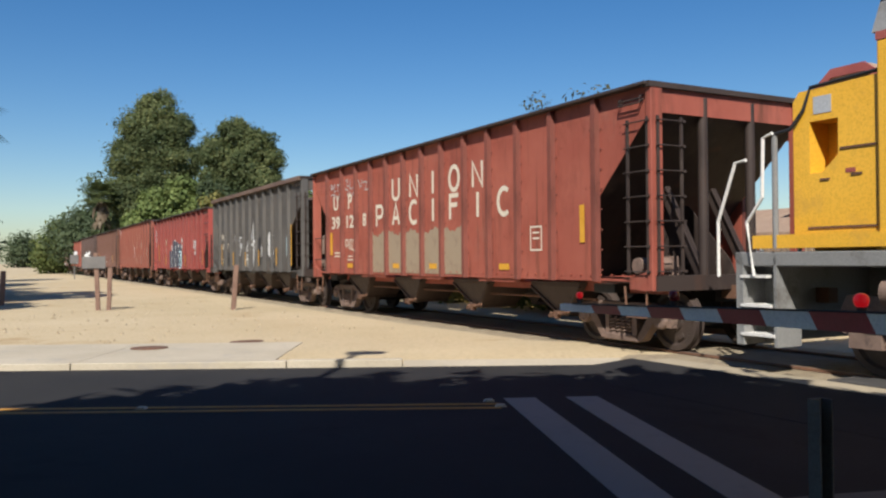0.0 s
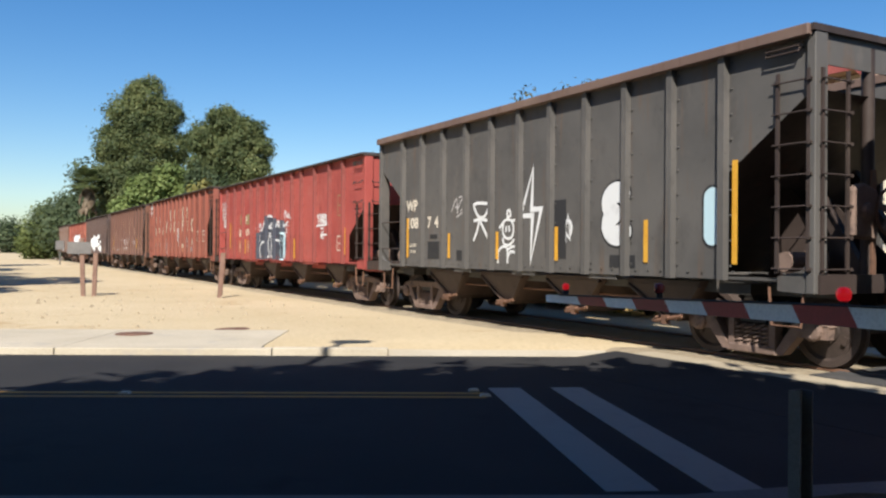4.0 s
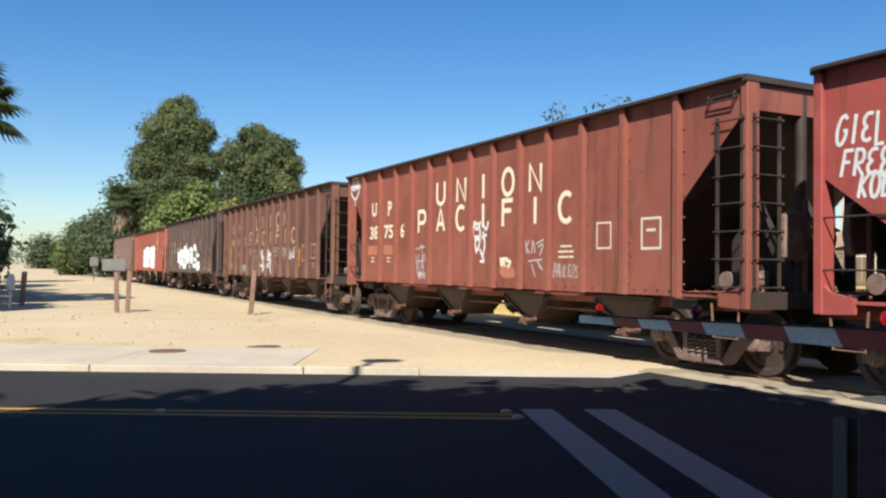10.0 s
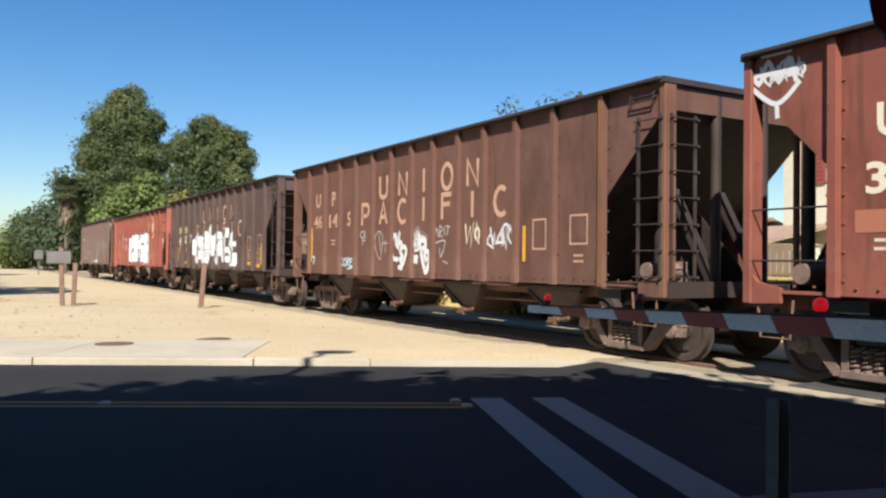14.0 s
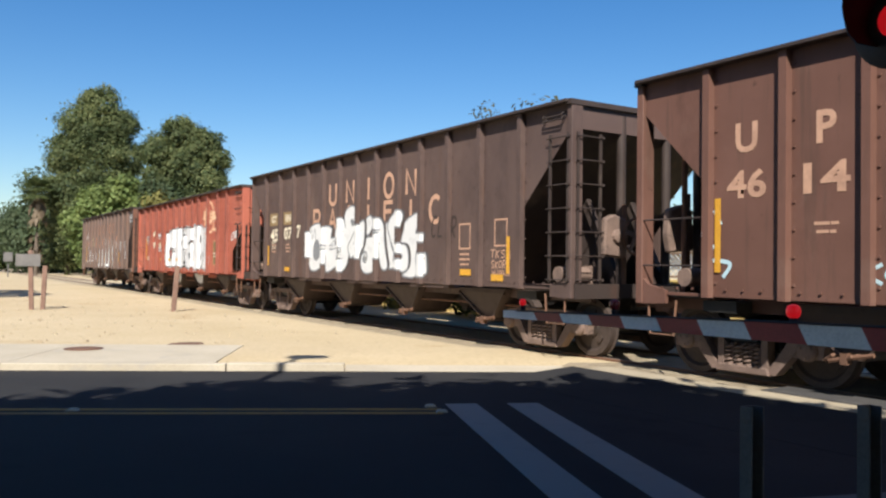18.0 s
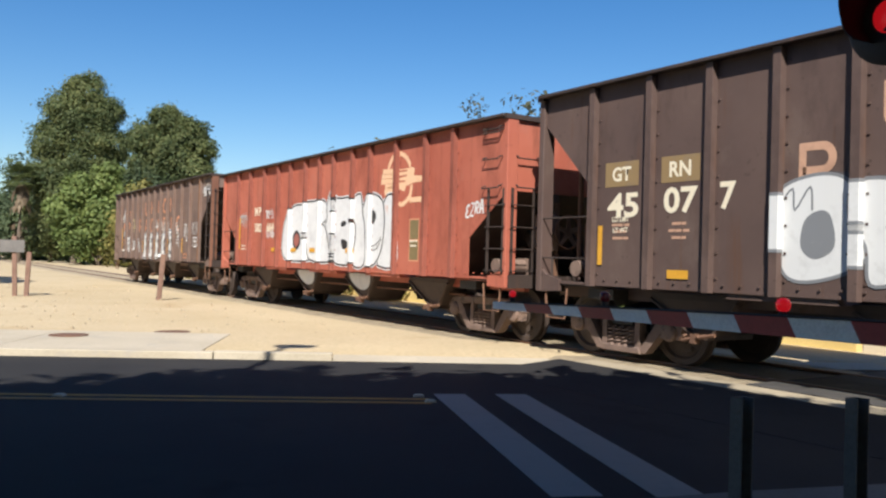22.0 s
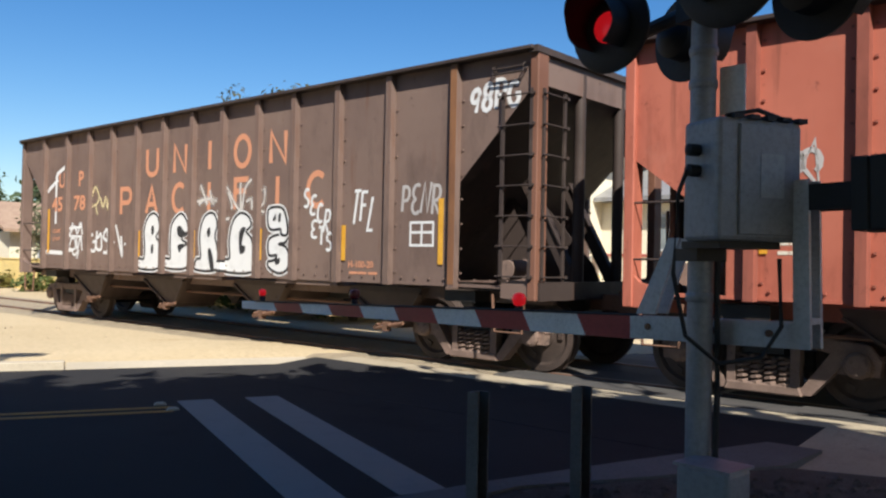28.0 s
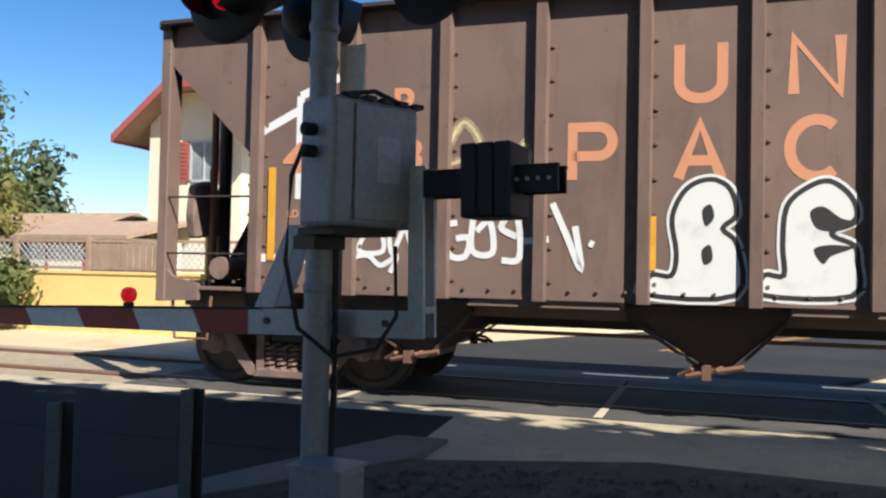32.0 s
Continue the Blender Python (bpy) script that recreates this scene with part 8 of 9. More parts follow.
# ---- plants ----
def leaf_cloud(lobes, count, size, seed, droop=0.0, flat=0.55):
    """Leaf clumps, each a bent quad, scattered through the outer part of round lobes."""
    rnd = np.random.RandomState(seed)
    lob = np.array(lobes)
    vol = lob[:, 3] * lob[:, 4] * lob[:, 5]
    pick = rnd.choice(len(lob), count, p=vol / vol.sum())
    d = rnd.normal(size=(count, 3))
    d /= np.linalg.norm(d, axis=1)[:, None]
    r = rnd.uniform(0.35, 1.0, count) ** 0.45
    wob = 1 + 0.16 * np.sin(d[:, 0] * 5 + pick) * np.cos(d[:, 2] * 6 + pick * 2) + 0.1 * np.sin(d[:, 1] * 9 + pick)
    fringe = 1 + 0.16 * np.abs(rnd.normal(size=count)) * (r > 0.8)
    c = lob[pick, :3] + d * lob[pick, 3:6] * (r * wob * fringe)[:, None]
    nrm = d + rnd.normal(size=(count, 3)) * flat
    nrm[:, 2] += 0.35
    nrm /= np.linalg.norm(nrm, axis=1)[:, None]
    ref = rnd.normal(size=(count, 3))
    ref[:, 2] -= droop * 3
    u = ref - (ref * nrm).sum(1)[:, None] * nrm
    u /= np.linalg.norm(u, axis=1)[:, None]
    v = np.cross(nrm, u)
    s = size * rnd.uniform(0.55, 1.25, count)[:, None]
    a, b = u * s, v * s * rnd.uniform(0.35, 0.7, count)[:, None]
    lift = nrm * s * 0.22
    verts = np.stack([c - a, c - a * 0.2 + b + lift, c + a, c - a * 0.2 - b + lift], 1).reshape(-1, 3)
    return verts


def cloud_mesh(name, verts, material):
    n_ = len(verts) // 4
    me = bpy.data.meshes.new(name)
    me.vertices.add(len(verts))
    me.vertices.foreach_set("co", verts.ravel())
    me.loops.add(n_ * 4)
    me.loops.foreach_set("vertex_index", np.arange(n_ * 4))
    me.polygons.add(n_)
    me.polygons.foreach_set("loop_start", np.arange(n_) * 4)
    me.update(calc_edges=True)
    me.materials.append(material)
    return me


def crown_lobes(h, base, width, count, seed, taper=0.5):
    rnd = random.Random(seed)
    out = []
    for k in range(count):
        f = (k + 0.5) / count
        z = base + (h - base) * (0.12 + 0.76 * f)
        wide = width * (1 - taper * f) * (0.55 + 0.45 * math.sin(math.pi * min(1, f + 0.25)))
        a, rr = rnd.uniform(0, math.tau), wide * rnd.uniform(0.15, 0.55)
        s = wide * rnd.uniform(0.38, 0.6)
        out.append((rr * math.cos(a), rr * math.sin(a), z, s, s, s * rnd.uniform(0.75, 1.15)))
    out.append((0, 0, h - width * 0.22, width * 0.3, width * 0.3, width * 0.24))
    return out


def clustered(shape, seed):
    """Lobes from (across, height, radius) masses: each breaks up into smaller clumps over its surface."""
    rnd = random.Random(seed)
    out = []
    for dx, z, r in shape:
        out.append((dx, 0.0, z, r * 0.75, r * 0.75, r * 0.75))
        for k in range(9):
            a, e = rnd.uniform(0, math.tau), rnd.uniform(-0.7, 1.3)
            q = r * rnd.uniform(0.55, 0.75)
            f = r * rnd.uniform(0.28, 0.42)
            out.append((dx + q * math.cos(a) * math.cos(e), q * math.sin(a) * math.cos(e), z + q * math.sin(e), f, f, f * 0.8))
    return out


def tree(x, y, h, width, material, label, seed, base=None, leaves=2600, size=0.45, lobes=13, taper=0.5, trunk=0.035, name="tree", z=0.0, droop=0.0, over=(0.0, 0.0), shape=None):
    base = h * 0.22 if base is None else base
    t = thing(name, label, "tree", pose(x, y, z), "trees along the line")
    rnd = random.Random(seed)
    lob = [(lx + over[0], ly + over[1], *rest) for lx, ly, *rest in (clustered(shape, seed) if shape else crown_lobes(h, base, width, lobes, seed, taper))]
    bm = bm_new()
    pts = [(rnd.uniform(-1, 1) * 0.03 * h * k / 5 + over[0] * (k / 5) ** 2, rnd.uniform(-1, 1) * 0.03 * h * k / 5 + over[1] * (k / 5) ** 2, -0.2 + (h * 0.8 + 0.2) * k / 5) for k in range(6)]
    tube(bm, pts, trunk * h, 8, trunk * h * 0.2)
    for lx, ly, lz, sx, _, _ in (lob[::10] if shape else lob[:-1]):
        z0 = max(base * 0.7, lz - sx * 1.6)
        tube(bm, [(pts[3][0] * 0.6, pts[3][1] * 0.6, z0), (lx * 0.5, ly * 0.5, (z0 + lz) / 2), (lx, ly, lz)], trunk * h * 0.32, 6, trunk * h * 0.08)
    part("trunk", bm, BARK, t, "grey-brown trunk and limbs", True)
    part("crown", cloud_mesh("crown", leaf_cloud(lob, leaves, size, seed, droop), material), None, t)
    return t


def cypress(x, y, h, w, seed, material=None):
    t = thing("cypress_tree", "slender dark green columnar cypress", "tree", pose(x, y, 0), "cypresses")
    bm = bm_new()
    tube(bm, [(0, 0, -0.2), (0, 0, h * 0.9)], 0.12, 7, 0.02)
    part("trunk", bm, BARK, t, smooth=True)
    lob = [(0, 0, h * f, w * (1.05 - f * 0.75), w * (1.05 - f * 0.75), h * 0.12) for f in (0.12, 0.25, 0.38, 0.5, 0.62, 0.74, 0.86)]
    part("crown", cloud_mesh("crown", leaf_cloud(lob, 3200, 0.2, seed, 0.0, 0.4), material or LEAF_DARK), None, t)


def shrub(x, y, h, w, material, label, seed, leaves=700, size=0.22, name="shrub"):
    t = thing(name, label, "shrub", pose(x, y, 0.02), "shrubs")
    rnd = random.Random(seed)
    lob = [(rnd.uniform(-0.5, 0.5) * w, rnd.uniform(-0.5, 0.5) * w, h * rnd.uniform(0.3, 0.7), w * 0.4, w * 0.4, h * 0.34) for _ in range(6)]
    bm = bm_new()
    for lx, ly, lz, *_ in lob:
        tube(bm, [(0, 0, -0.1), (lx * 0.4, ly * 0.4, lz * 0.5), (lx, ly, lz)], 0.04, 5, 0.01)
    part("stems", bm, BARK, t)
    part("leaves", cloud_mesh("leaves", leaf_cloud(lob, leaves, size, seed), material), None, t)


def palm(x, y, h, seed, fronds=46, span=2.0, skirt=True, thick=0.28, label="tall fan palm with a shaggy dry skirt"):
    t = thing("palm_tree", label, "palm tree", pose(x, y, 0), "palms")
    rnd = random.Random(seed)
    bm = bm_new()
    tube(bm, [(rnd.uniform(-0.1, 0.1), rnd.uniform(-0.1, 0.1), -0.2 + h * k / 6) for k in range(7)], thick, 10, thick * 0.8)
    part("trunk", bm, BARK, t, "rough brown palm trunk", True)

    def fan(bm, a, el, r, s):
        """A stalk and a fan of narrow blades."""
        d = Vector((math.cos(a) * math.cos(el), math.sin(a) * math.cos(el), math.sin(el)))
        side = d.cross(Vector((0, 0, 1))).normalized()
        up = side.cross(d)
        root = Vector((0, 0, h)) + d * thick * 0.5
        hub = root + d * r * 0.5 - Vector((0, 0, 1)) * r * 0.06
        tube(bm, [root, hub], 0.03, 4, 0.015)
        for k in range(15):
            b = radians(-82 + 164 * k / 14)
            dd = (d * math.cos(b) + side * math.sin(b)).normalized()
            w = dd.cross(up).normalized() * s * 0.055
            end = hub + dd * s * (0.75 + 0.25 * math.cos(b)) - Vector((0, 0, 1)) * s * 0.32
            mid = hub + dd * s * 0.55 - Vector((0, 0, 1)) * s * 0.05
            v = [bm.verts.new(q) for q in (hub, mid - w, end, mid + w)]
            bm.faces.new(v)

    bm = bm_new()
    for k in range(fronds):
        fan(bm, k * 2.39996 + rnd.uniform(-0.2, 0.2), radians(rnd.uniform(-25, 80)), span * rnd.uniform(0.8, 1.1), span * rnd.uniform(0.42, 0.55))
    part("fronds", bm, LEAF_PALM, t, "green fan fronds")
    if skirt:
        bm = bm_new()
        for k in range(34):
            a = k * 2.39996
            z = h - rnd.uniform(0.1, 2.6)
            q = Vector((math.cos(a), math.sin(a), 0))
            side = Vector((-q.y, q.x, 0)) * rnd.uniform(0.15, 0.3)
            p0 = Vector((0, 0, z)) + q * thick
            p1 = p0 + q * rnd.uniform(0.35, 0.7) - Vector((0, 0, rnd.uniform(0.5, 0.9)))
            p2 = p1 + q * 0.05 - Vector((0, 0, rnd.uniform(0.5, 0.9)))
            v = [bm.verts.new(w) for w in (p0 - side * 0.3, p0 + side * 0.3, p1 + side, p2, p1 - side)]
            bm.faces.new(v)
        part("dry_skirt", bm, LEAF_DRY, t, "hanging dry brown fronds")


def at(t_along, off):
    """World x and y from metres along the rails and metres beyond the track."""
    p = on_track(t_along, -off)
    return p.x, p.y


# big trees on the far side of the line
GREEN = "broad green tree beyond the line"
tree(-28.9, 87.0, 19.6, 5.0, LEAF_BIG, "tall dense green tree with a broken outline", 11, leaves=105000, size=0.15, base=2.0,
     shape=((0.4, 17.2, 2.5), (-1.8, 15.4, 2.5), (2.3, 15.2, 2.3), (-2.8, 12.2, 2.6), (0.2, 13.2, 3.0), (3.0, 12.0, 2.4), (-2.4, 8.6, 3.0), (1.4, 8.8, 3.2), (-1.0, 5.0, 3.2), (2.6, 5.4, 3.0)))
tree(-32.2, 89.0, 9.5, 4.5, LEAF_BIG, "green tree at the side of a taller one", 17, leaves=16000, size=0.2, base=1.0,
     shape=((0.0, 7.4, 2.0), (-0.8, 4.8, 2.2), (1.0, 4.4, 2.2), (0.2, 2.4, 2.2)))
tree(-18.9, 82.5, 16.1, 5.0, LEAF_BIG, "round-headed green tree beside a taller one", 12, leaves=85000, size=0.15, base=3.0,
     shape=((-0.6, 14.0, 2.1), (-2.4, 12.4, 2.1), (1.6, 13.0, 2.0), (3.3, 11.6, 1.5), (0.2, 11.0, 2.5), (-2.2, 9.0, 2.4), (2.2, 9.4, 2.2), (0.0, 6.6, 2.8), (-2.0, 4.4, 2.6), (2.2, 5.0, 2.4)))
tree(-24.0, 78.0, 9.8, 4.6, LEAF_BRIGHT, GREEN, 13, leaves=26000, size=0.2, base=0.6,
     shape=((0.6, 7.8, 1.9), (-1.8, 6.8, 1.9), (2.6, 6.4, 1.8), (-3.2, 5.0, 1.9), (0.4, 4.8, 2.4), (-1.6, 2.6, 2.4), (2.4, 2.8, 2.3)))
tree(-18.6, 72.0, 7.2, 4.0, LEAF_YELLOW, "light green sunlit tree near the wall", 14, leaves=7000, size=0.28, base=0.4, taper=0.3)
for i, (x, y, hh) in enumerate(((-20.4, 76.5, 9.8), (-19.4, 76.0, 9.3), (-18.6, 75.6, 8.8), (-17.6, 75.2, 8.2), (-21.4, 77.2, 9.0))):
    cypress(x, y, hh, 0.8, 20 + i)
tree(-40.5, 101.0, 12.2, 7.0, LEAF_DARK, "dark pine with layered boughs", 15, leaves=22000, size=0.24, lobes=26, taper=0.72, base=0.8)
tree(-50.0, 112.0, 7.6, 5.4, LEAF_A, "low green tree at the bend of the line", 16, leaves=9000, size=0.28, base=0.8)
palm(-33.5, 84.5, 8.2, 31, 54, 2.1, thick=0.2)
palm(-38.0, 96.0, 5.0, 32, 26, 1.5, thick=0.28, label="short fan palm in scrub")
for i, (a, off, hh, w, mat) in enumerate(((150, 16, 9, 8, LEAF_A), (165, 12, 7.5, 7, LEAF_YELLOW), (185, 14, 9, 8, LEAF_A), (210, 10, 9.5, 9, LEAF_DARK), (240, 8, 10, 10, LEAF_A), (290, -2, 11, 14, LEAF_DARK), (300, 14, 12, 14, LEAF_A), (128, 13, 6.5, 6, LEAF_YELLOW), (310, -20, 12, 14, LEAF_A), (300, -38, 13, 15, LEAF_DARK))):
    x, y = at(a, off)
    tree(x, y, hh, w, mat, "distant tree along the line", 40 + i, leaves=4200, size=0.5, base=0.5)
# scrub between the trees, and against the wall
for i in range(16):
    x, y = at(62 + i * 4.4, 5.6 + (i * 7 % 5) * 0.8)
    shrub(x, y, 2.2 + (i * 5 % 4) * 0.5, 2.4, (LEAF_A, LEAF_DARK, LEAF_A, LEAF_YELLOW)[i % 4], "leafy scrub at the foot of the trees", 60 + i, 1500, 0.2)
for i in range(9):
    x, y = at(20.5 + i * 3.6, 3.75)
    shrub(x, y, 0.75 + (i * 3 % 3) * 0.22, 0.9, LEAF_YELLOW if i % 3 else LEAF_A, "yellow-green weed against the wall", 80 + i, 260, 0.13, "weed_clump")
# trees behind the wall that show over the train
tree(5.3, 40.5, 9.6, 2.2, LEAF_GREY, "thin-topped tree beyond the wall", 90, leaves=2600, size=0.11, base=1.5, taper=0.6)
tree(7.4, 38.0, 7.4, 4.2, LEAF_A, "green tree behind the wall", 91, leaves=5200, size=0.21, base=0.8)
tree(2.6, 44.0, 7.0, 4.2, LEAF_DARK, "grey-green bushy tree behind the wall", 92, leaves=5200, size=0.21, base=0.6)
tree(10.3, 36.5, 8.4, 3.2, LEAF_A, "light green feathery tree beside the house", 93, leaves=3800, size=0.17, base=0.8)
tree(12.6, 37.5, 6.6, 3.4, LEAF_DARK, "dark shrubby tree beside the house", 94, leaves=4200, size=0.2, base=0.4)
tree(-3.2, 50.0, 6.5, 4.5, LEAF_DARK, "dark tree behind the wall", 95, leaves=4600, size=0.25, base=0.5)
tree(-8.5, 62.0, 7.2, 5.0, LEAF_A, "green tree behind the wall", 96, leaves=4600, size=0.25, base=0.5)
for i, (x, y, hh) in enumerate(((0.6, 62.0, 8.5), (1.6, 62.5, 8.0), (2.6, 63.0, 8.8), (-1.0, 61.5, 7.5))):
    cypress(x, y, hh, 0.8, 97 + i)
for i, (a, off) in enumerate(((14.2, 3.7), (15.6, 3.9), (17.2, 3.7), (16.4, 5.2), (18.8, 3.9))):
    x, y = at(a, off)
    shrub(x, y, 1.6 + 0.5 * (i % 2), 1.5, LEAF_YELLOW if i % 2 else LEAF_A, "sunlit yellow-green bush hanging over the wall", 110 + i, 1800, 0.1)
for i, (x, y, hh, w, mat) in enumerate(((4.2, 36.0, 7.2, 3.6, LEAF_GREY), (6.6, 34.0, 8.6, 3.4, LEAF_GREY), (8.6, 33.0, 7.6, 3.0, LEAF_A), (5.4, 31.5, 5.2, 3.6, LEAF_GREY), (7.6, 29.0, 4.4, 3.2, LEAF_YELLOW), (0.8, 35.0, 6.4, 3.2, LEAF_GREY), (-1.2, 39.0, 6.4, 3.4, LEAF_GREY), (2.6, 33.0, 6.6, 3.2, LEAF_YELLOW), (1.6, 29.5, 4.6, 3.0, LEAF_YELLOW))):
    tree(x, y, hh, w, mat, "sparse grey-green tree beside the wall", 170 + i, leaves=4200, size=0.15, lobes=22, base=0.6, taper=0.3)
# the palm and its thicket on the near side of the line
palm(-16.9, 28.2, 6.9, 33, 60, 2.3, thick=0.42, label="stout fan palm with a shaggy skirt above a thicket")
palm(-18.6, 30.0, 5.2, 34, 40, 2.1, thick=0.35, label="shorter fan palm in the thicket")
palm(-19.5, 27.0, 11.5, 35, 50, 2.3, thick=0.4, label="tall fan palm beside the lot")
tree(-22.6, 36.5, 6.5, 4.4, LEAF_DARK, "dark round tree behind the palm", 120, leaves=8000, size=0.2, base=0.4)
tree(-28.6, 46.0, 6.8, 4.6, LEAF_DARK, "dark tree along the sandy lane", 121, leaves=7000, size=0.24, base=0.4)
for i, (x, y) in enumerate(((-17.3, 27.8), (-17.4, 29.3), (-19.4, 31.0), (-19.4, 28.5), (-20.0, 33.0))):
    shrub(x, y, 2.0 + 0.4 * (i % 3), 2.0, (LEAF_DARK, LEAF_A, LEAF_YELLOW)[i % 3], "dark leafy bush at the foot of the palm", 130 + i, 2600, 0.12)
# street trees behind the start: their crowns lean over the bed and shade the road
for i, (k, reach) in enumerate(((1.2, 3.6), (-1.0, 3.9), (-3.4, 4.2), (-5.8, 4.25), (-8.4, 3.7), (-11.2, 3.3), (-2.2, 4.2), (-4.6, 4.0))):
    q = BESIDE * -2.9 + AWAY * k
    tree(q.x, q.y, 7.7, 3.5, LEAF_A, "low leafy street tree leaning over the bed", 190 + i, leaves=11000, size=0.3, lobes=20, base=4.7, taper=0.4, trunk=0.025, over=tuple(BESIDE * reach)[:2])
STREET = [(-24.0, -1.9), (-18.5, -1.9), (-13.0, -1.9), (-9.9, -1.9), (-2.9, -1.9), (-20.0, -8.0), (-13.0, -8.0), (-7.5, -8.0)]
STREET += [tuple(BESIDE * n_ + AWAY * k)[:2] for n_ in (-4.2, -8.6) for k in (0.5, -3.0, -6.5, -10.0, -13.5, -17.0) if n_ < -5 or k < 0]
# tall trees beside the sandy lane, whose shadows cross it
for i, (x, y, hh, w) in enumerate(((-16.8, 18.3, 11.0, 2.6), (-31.0, 46.0, 12.0, 4.0), (-36.5, 59.0, 15.0, 4.6), (-22.8, 25.5, 11.0, 3.2), (-25.5, 31.0, 16.0, 3.6))):
    tree(x, y, hh, w, LEAF_A, "tall green tree beside the sandy lane", 180 + i, leaves=6000, size=0.36, base=5.0, taper=0.2)
for i, (x, y) in enumerate(STREET):
    tree(x, y, 11.2, 4.4, LEAF_A, "leafy street tree over the pavement", 140 + i, leaves=9500, size=0.36, lobes=18, base=5.4, taper=0.45)

# ---- wall, fence and houses beyond the line ----
WALL_Y = -4.35
bm = bm_new()
box(bm, 8.2, 62, WALL_Y - 0.2, WALL_Y, -0.1, 1.22, TRACK)
box(bm, 8.15, 62, WALL_Y - 0.23, WALL_Y + 0.03, 1.22, 1.27, TRACK)
structure("garden_wall", bm, STUCCO_YELLOW, "yellow painted garden wall along the line", "wall")
fence = thing("lattice_fence", "brown timber fence with lattice panels behind the wall", "fence", TRACK.copy())
for k in range(12):
    x = 8.4 + k * 1.9
    bm = bm_new()
    box(bm, x - 0.05, x + 0.05, WALL_Y - 0.5, WALL_Y - 0.4, -0.1, 1.95)
    part("fence_post", bm, FENCE, fence)
    bm = bm_new()
    box(bm, x + 0.05, x + 1.85, WALL_Y - 0.47, WALL_Y - 0.43, 1.86, 1.92)
    box(bm, x + 0.05, x + 1.85, WALL_Y - 0.47, WALL_Y - 0.43, 1.3, 1.36)
    part("fence_rail", bm, FENCE, fence)
    if k % 3 != 1:
        bm = bm_new()
        for q in range(-4, 16):
            for s in (1, -1):
                m = Matrix.Translation((x + 0.12 + q * 0.14, WALL_Y - 0.45 + 0.006 * s, 1.61)) @ Matrix.Rotation(radians(45 * s), 4, "Y")
                if 0.0 <= q * 0.14 <= 1.62:
                    box(bm, -0.011, 0.011, -0.004, 0.004, -0.34, 0.34, m)
        part("lattice", bm, ALU, fence, "pale diagonal lattice")
    else:
        for q in range(12):
            bm = bm_new()
            box(bm, x + 0.06 + q * 0.15, x + 0.19 + q * 0.15, WALL_Y - 0.46, WALL_Y - 0.44, 0.0, 1.84)
            part("fence_board", bm, FENCE, fence)


def window(house, m, w, h, shutters=True):
    """A framed window with two panes and red shutters on the face y = 0 of m."""
    bm = bm_new()
    for x0, x1, z0, z1 in ((-w / 2 - 0.06, -w / 2, 0, h), (w / 2, w / 2 + 0.06, 0, h), (-0.025, 0.025, 0, h), (-w / 2, w / 2, -0.06, 0), (-w / 2, w / 2, h, h + 0.06)):
        box(bm, x0, x1, -0.05, 0.02, z0, z1)
    f = part("window", bm, ALU, house, "pale window frame", at=m)
    for s in (-1, 1):
        bm = bm_new()
        box(bm, s * w / 4 - w / 4 + 0.02, s * w / 4 + w / 4 - 0.02, -0.015, 0.0, 0.0, h)
        part("pane", bm, GLASS, f)
        if shutters:
            bm = bm_new()
            x0 = s * (w / 2 + 0.28) - 0.2
            box(bm, x0, x0 + 0.4, -0.06, 0.0, -0.04, h + 0.04)
            for q in range(9):
                box(bm, x0 + 0.05, x0 + 0.35, -0.075, -0.06, 0.06 + q * h / 9, 0.1 + q * h / 9)
            part("shutter", bm, TRIM_RED, f, "dark red slatted shutter")


# two-storey house; its gable faces the line, x runs along the rails towards the road
HOUSE = Matrix.Translation((0.42, 0.25, 0)) @ Matrix.Rotation(radians(-1.38), 4, "Z") @ Matrix.Translation((10.103, 23.364, 0)) @ Matrix.Rotation(math.atan2(-AWAY.y, -AWAY.x), 4, "Z")
house = thing("house", "cream stucco two-storey house with red trim and brown roof", "house", HOUSE)
W, D_, EAVE, APEX = 3.1, 8.0, 5.5, 6.76
k = (APEX - EAVE) / (W / 2)
CLIP = 0.5                              # the ridge is cut off flat
bm = bm_new()
prism(bm, [(0, -0.1), (W, -0.1), (W, EAVE), (W / 2 + CLIP, APEX - CLIP * k), (W / 2 - CLIP, APEX - CLIP * k), (0, EAVE)], 0, D_, "y")
part("wall", bm, STUCCO_CREAM, house)
for s in (0, 1):
    a, b = (-0.72, W / 2 - CLIP) if s == 0 else (W + 0.72, W / 2 + CLIP)
    top = APEX - CLIP * k
    za = EAVE - 0.72 * k
    bm = bm_new()
    prism(bm, [(a, za + 0.03), (b, top + 0.03), (W / 2, top + 0.03), (W / 2, top + 0.2), (b, top + 0.2), (a, za + 0.2)], -0.7, D_ + 0.7, "y")
    part("roof", bm, ROOF, house)
    bm = bm_new()
    prism(bm, [(a, za - 0.02), (b, top - 0.02), (W / 2, top - 0.02), (W / 2, top + 0.22), (b, top + 0.22), (a, za + 0.22)], -0.76, -0.7, "y")
    part("rake_board", bm, TRIM_RED, house, "dark red rake board")
    bm = bm_new()
    box(bm, a - 0.03, a + 0.03, -0.76, D_ + 0.7, za - 0.04, za + 0.2)
    part("fascia", bm, TRIM_RED, house)
window(house, pose(1.9, 0, 3.85), 0.85, 1.05)
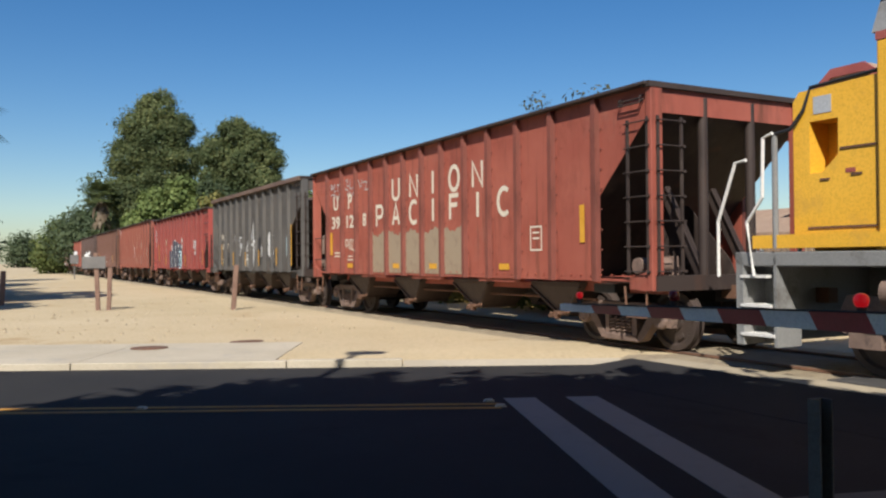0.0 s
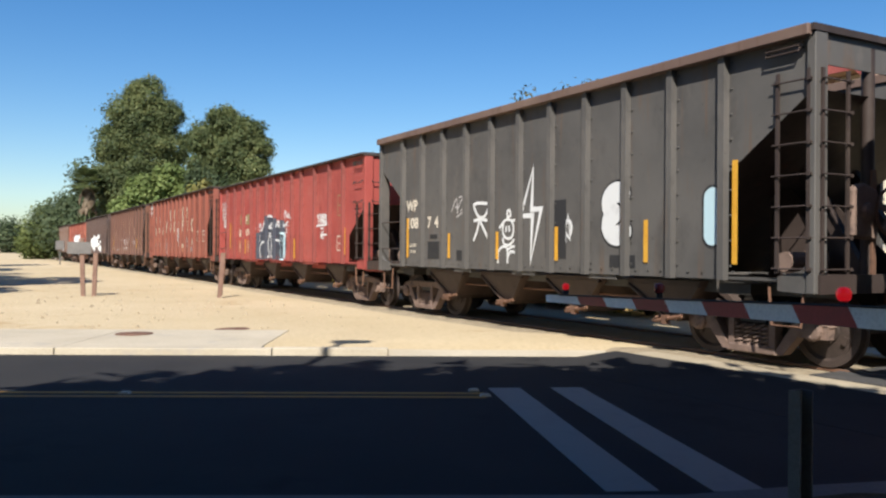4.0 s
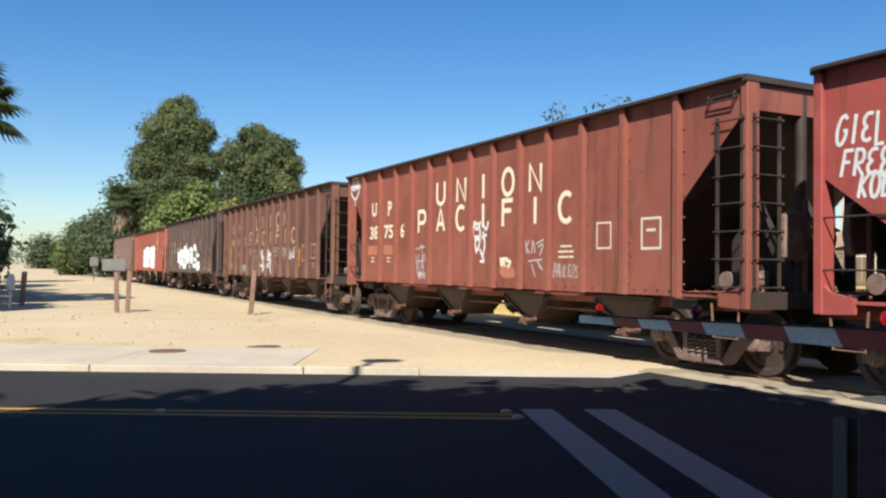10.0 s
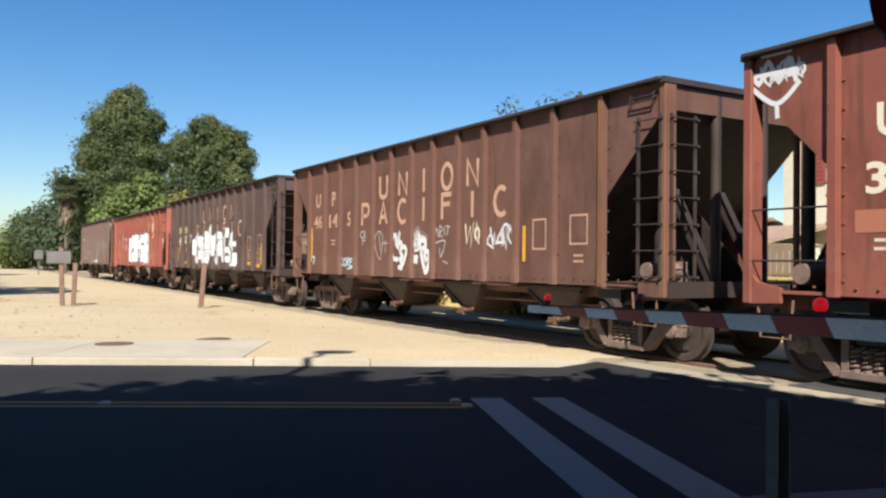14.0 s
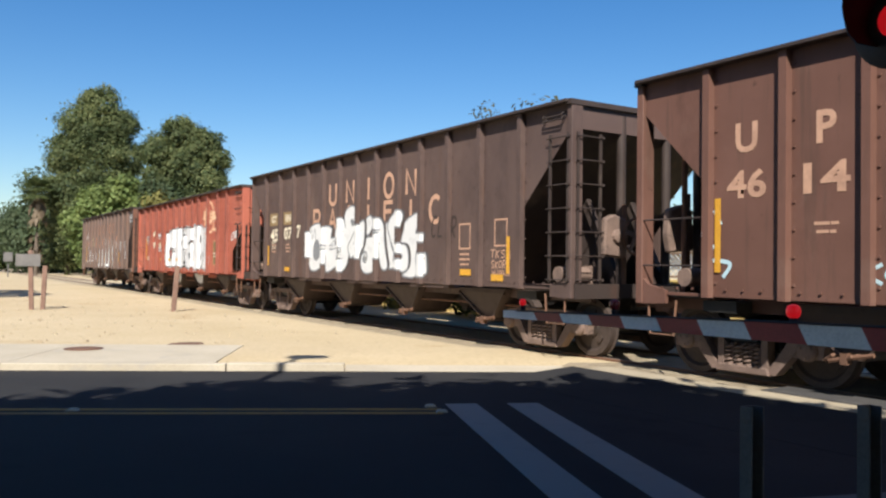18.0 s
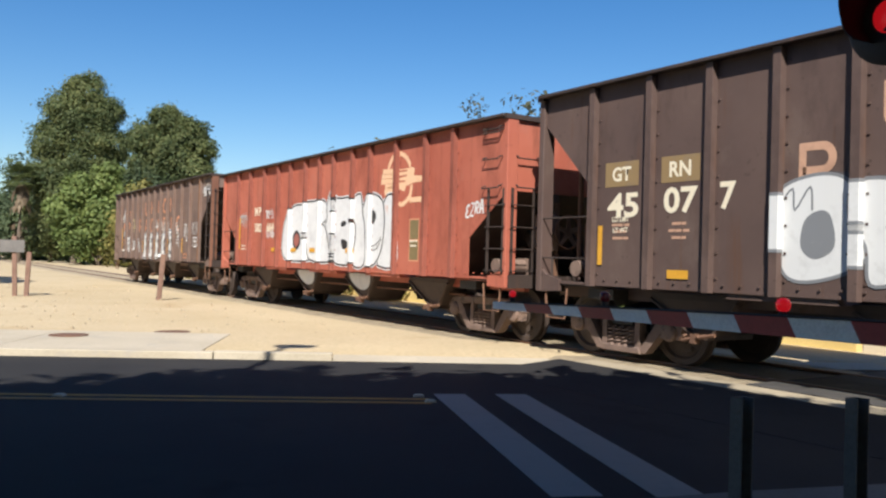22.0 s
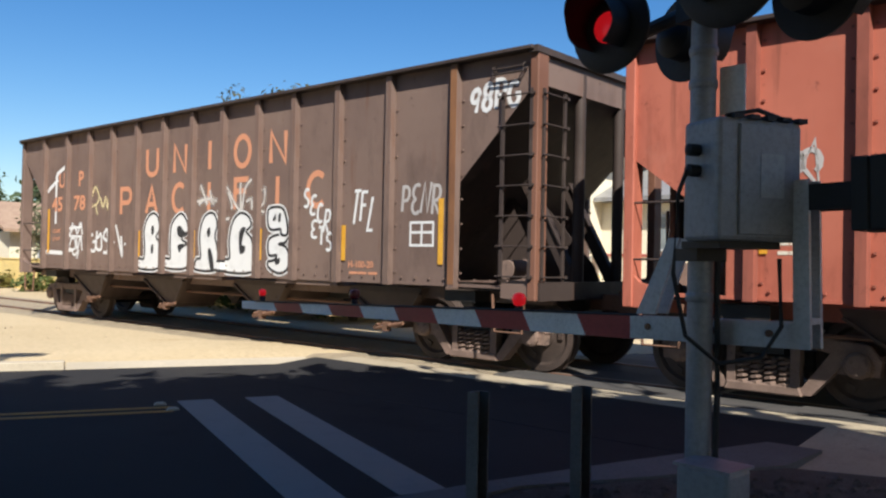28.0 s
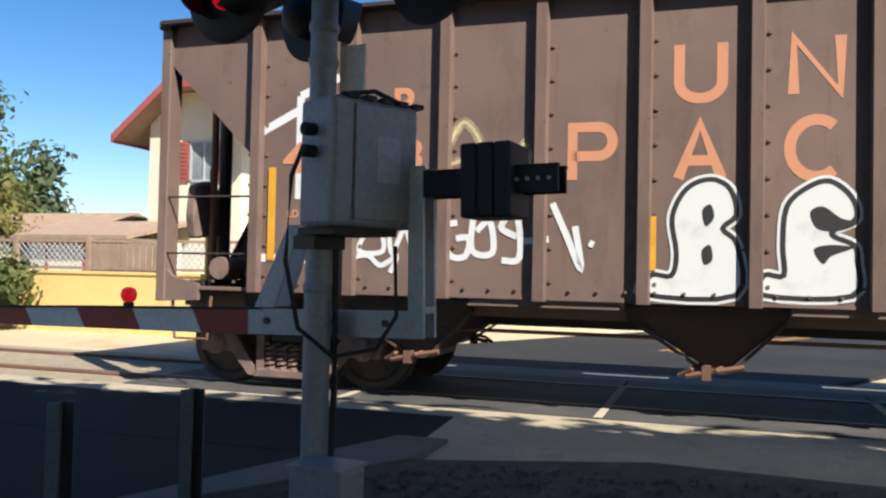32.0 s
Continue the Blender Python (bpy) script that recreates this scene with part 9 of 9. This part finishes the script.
# a long lower wing towards the road
wing = thing("house_wing", "cream stucco single-storey wing with a red band and grey roof", "house", HOUSE @ pose(W, 1.2, 0))
bm = bm_new()
box(bm, 0, 10.5, 0, 6, -0.1, 3.3)
part("wall", bm, STUCCO_CREAM, wing)
bm = bm_new()
prism(bm, [(-0.5, 3.3), (3.0, 4.7), (6.5, 3.3), (6.5, 3.42), (3.0, 4.86), (-0.5, 3.42)], 0.02, 10.9, "x")
part("roof", bm, LOCO_GREY, wing, "grey shingle roof")
bm = bm_new()
box(bm, 0.02, 10.5, -0.03, 0.0, 1.72, 1.8)
part("trim", bm, TRIM_RED, wing, "dark red trim band")
window(wing, pose(2.2, 0, 1.95), 1.1, 0.9, False)
window(wing, pose(6.2, 0, 1.95), 1.1, 0.9, False)
# low shed with a tan roof in front of it
annex = thing("garden_shed", "low cream shed with brown roof and red trim", "shed", HOUSE @ pose(-1.6, -2.6, 0))
bm = bm_new()
prism(bm, [(0, -0.1), (3.1, -0.1), (3.1, 2.1), (0, 2.1)], 0, 2.2, "y")
part("wall", bm, STUCCO_CREAM, annex)
bm = bm_new()
prism(bm, [(-0.35, 2.05), (2.55, 2.6), (2.55, 2.68), (-0.35, 2.15)], -0.3, 3.4, "x")
part("roof", bm, ROOF, annex)
bm = bm_new()
for x in (0.5, 1.75, 2.9):
    box(bm, x, x + 0.1, -0.03, 0.0, 0, 2.0)
box(bm, 0.5, 3.0, -0.03, 0.0, 1.92, 2.0)
part("trim", bm, TRIM_RED, annex)
cottage = thing("cottage", "low cream cottage with a brown roof and dark windows", "house", HOUSE @ pose(-8.6, 0.5, 0))
bm = bm_new()
box(bm, 0, 5.6, 0, 4.5, -0.1, 2.1)
part("wall", bm, STUCCO_CREAM, cottage)
bm = bm_new()
prism(bm, [(-0.5, 2.05), (2.2, 3.0), (5.0, 2.05), (5.0, 2.17), (2.2, 3.14), (-0.5, 2.17)], -0.4, 6.0, "x")
part("roof", bm, ROOF, cottage)
for x in (1.4, 3.4):
    window(cottage, pose(x, 0, 1.15), 0.95, 0.65, False)
bm = bm_new()
box(bm, 4.3, 5.3, -0.02, 0.0, 0, 1.9)
part("door", bm, TRIM_RED, cottage, "red-brown door")
# another low house further along, seen past the last car
low_house = thing("bungalow", "low pale bungalow with a tiled roof behind the wall", "house", Matrix.Translation((-4.5, 44.0, 0)) @ Matrix.Rotation(math.atan2(BESIDE.y, BESIDE.x), 4, "Z"))
bm = bm_new()
box(bm, 0, 8, 0, 6, -0.1, 2.5)
part("wall", bm, STUCCO_CREAM, low_house)
bm = bm_new()
prism(bm, [(-0.6, 2.45), (3, 3.9), (6.6, 2.45), (6.6, 2.6), (3, 4.06), (-0.6, 2.6)], -0.5, 8.5, "x")
part("roof", bm, ROOF, low_house)
window(low_house, pose(2.0, 0, 1.1), 1.3, 1.0, False)


# ---- movement ----
def rolled(t):
    """Metres that the train still has to go at a time, on a smooth curve through ROLL."""
    ts, ss = [r[0] for r in ROLL], [r[1] for r in ROLL]
    slopes = []
    for i in range(len(ts)):
        a, b = max(i - 1, 0), min(i + 1, len(ts) - 1)
        slopes.append((ss[b] - ss[a]) / (ts[b] - ts[a]))
    i = max(0, min(len(ts) - 2, int(np.searchsorted(ts, t, side="right")) - 1))
    h = ts[i + 1] - ts[i]
    u = (t - ts[i]) / h
    return ((2 * u**3 - 3 * u**2 + 1) * ss[i] + (u**3 - 2 * u**2 + u) * h * slopes[i]
            + (-2 * u**3 + 3 * u**2) * ss[i + 1] + (u**3 - u**2) * h * slopes[i + 1])


def motions():
    """The train rolls along the rails and its wheels turn."""
    steps = [i / 2 for i in range(65)]
    for car, middle in TRAIN:
        walk(car, [(t, TRACK @ pose(middle + rolled(t), 0, RAIL_Z)) for t in steps])
    fine = [i / 10 for i in range(321)]
    ways = [rolled(t) for t in fine]
    for wheels, x, r in WHEELSETS:
        walk(wheels, [(t, pose(x, 0, r, 0, math.degrees((w - ways[0]) / r), 0)) for t, w in zip(fine, ways)])


motions()
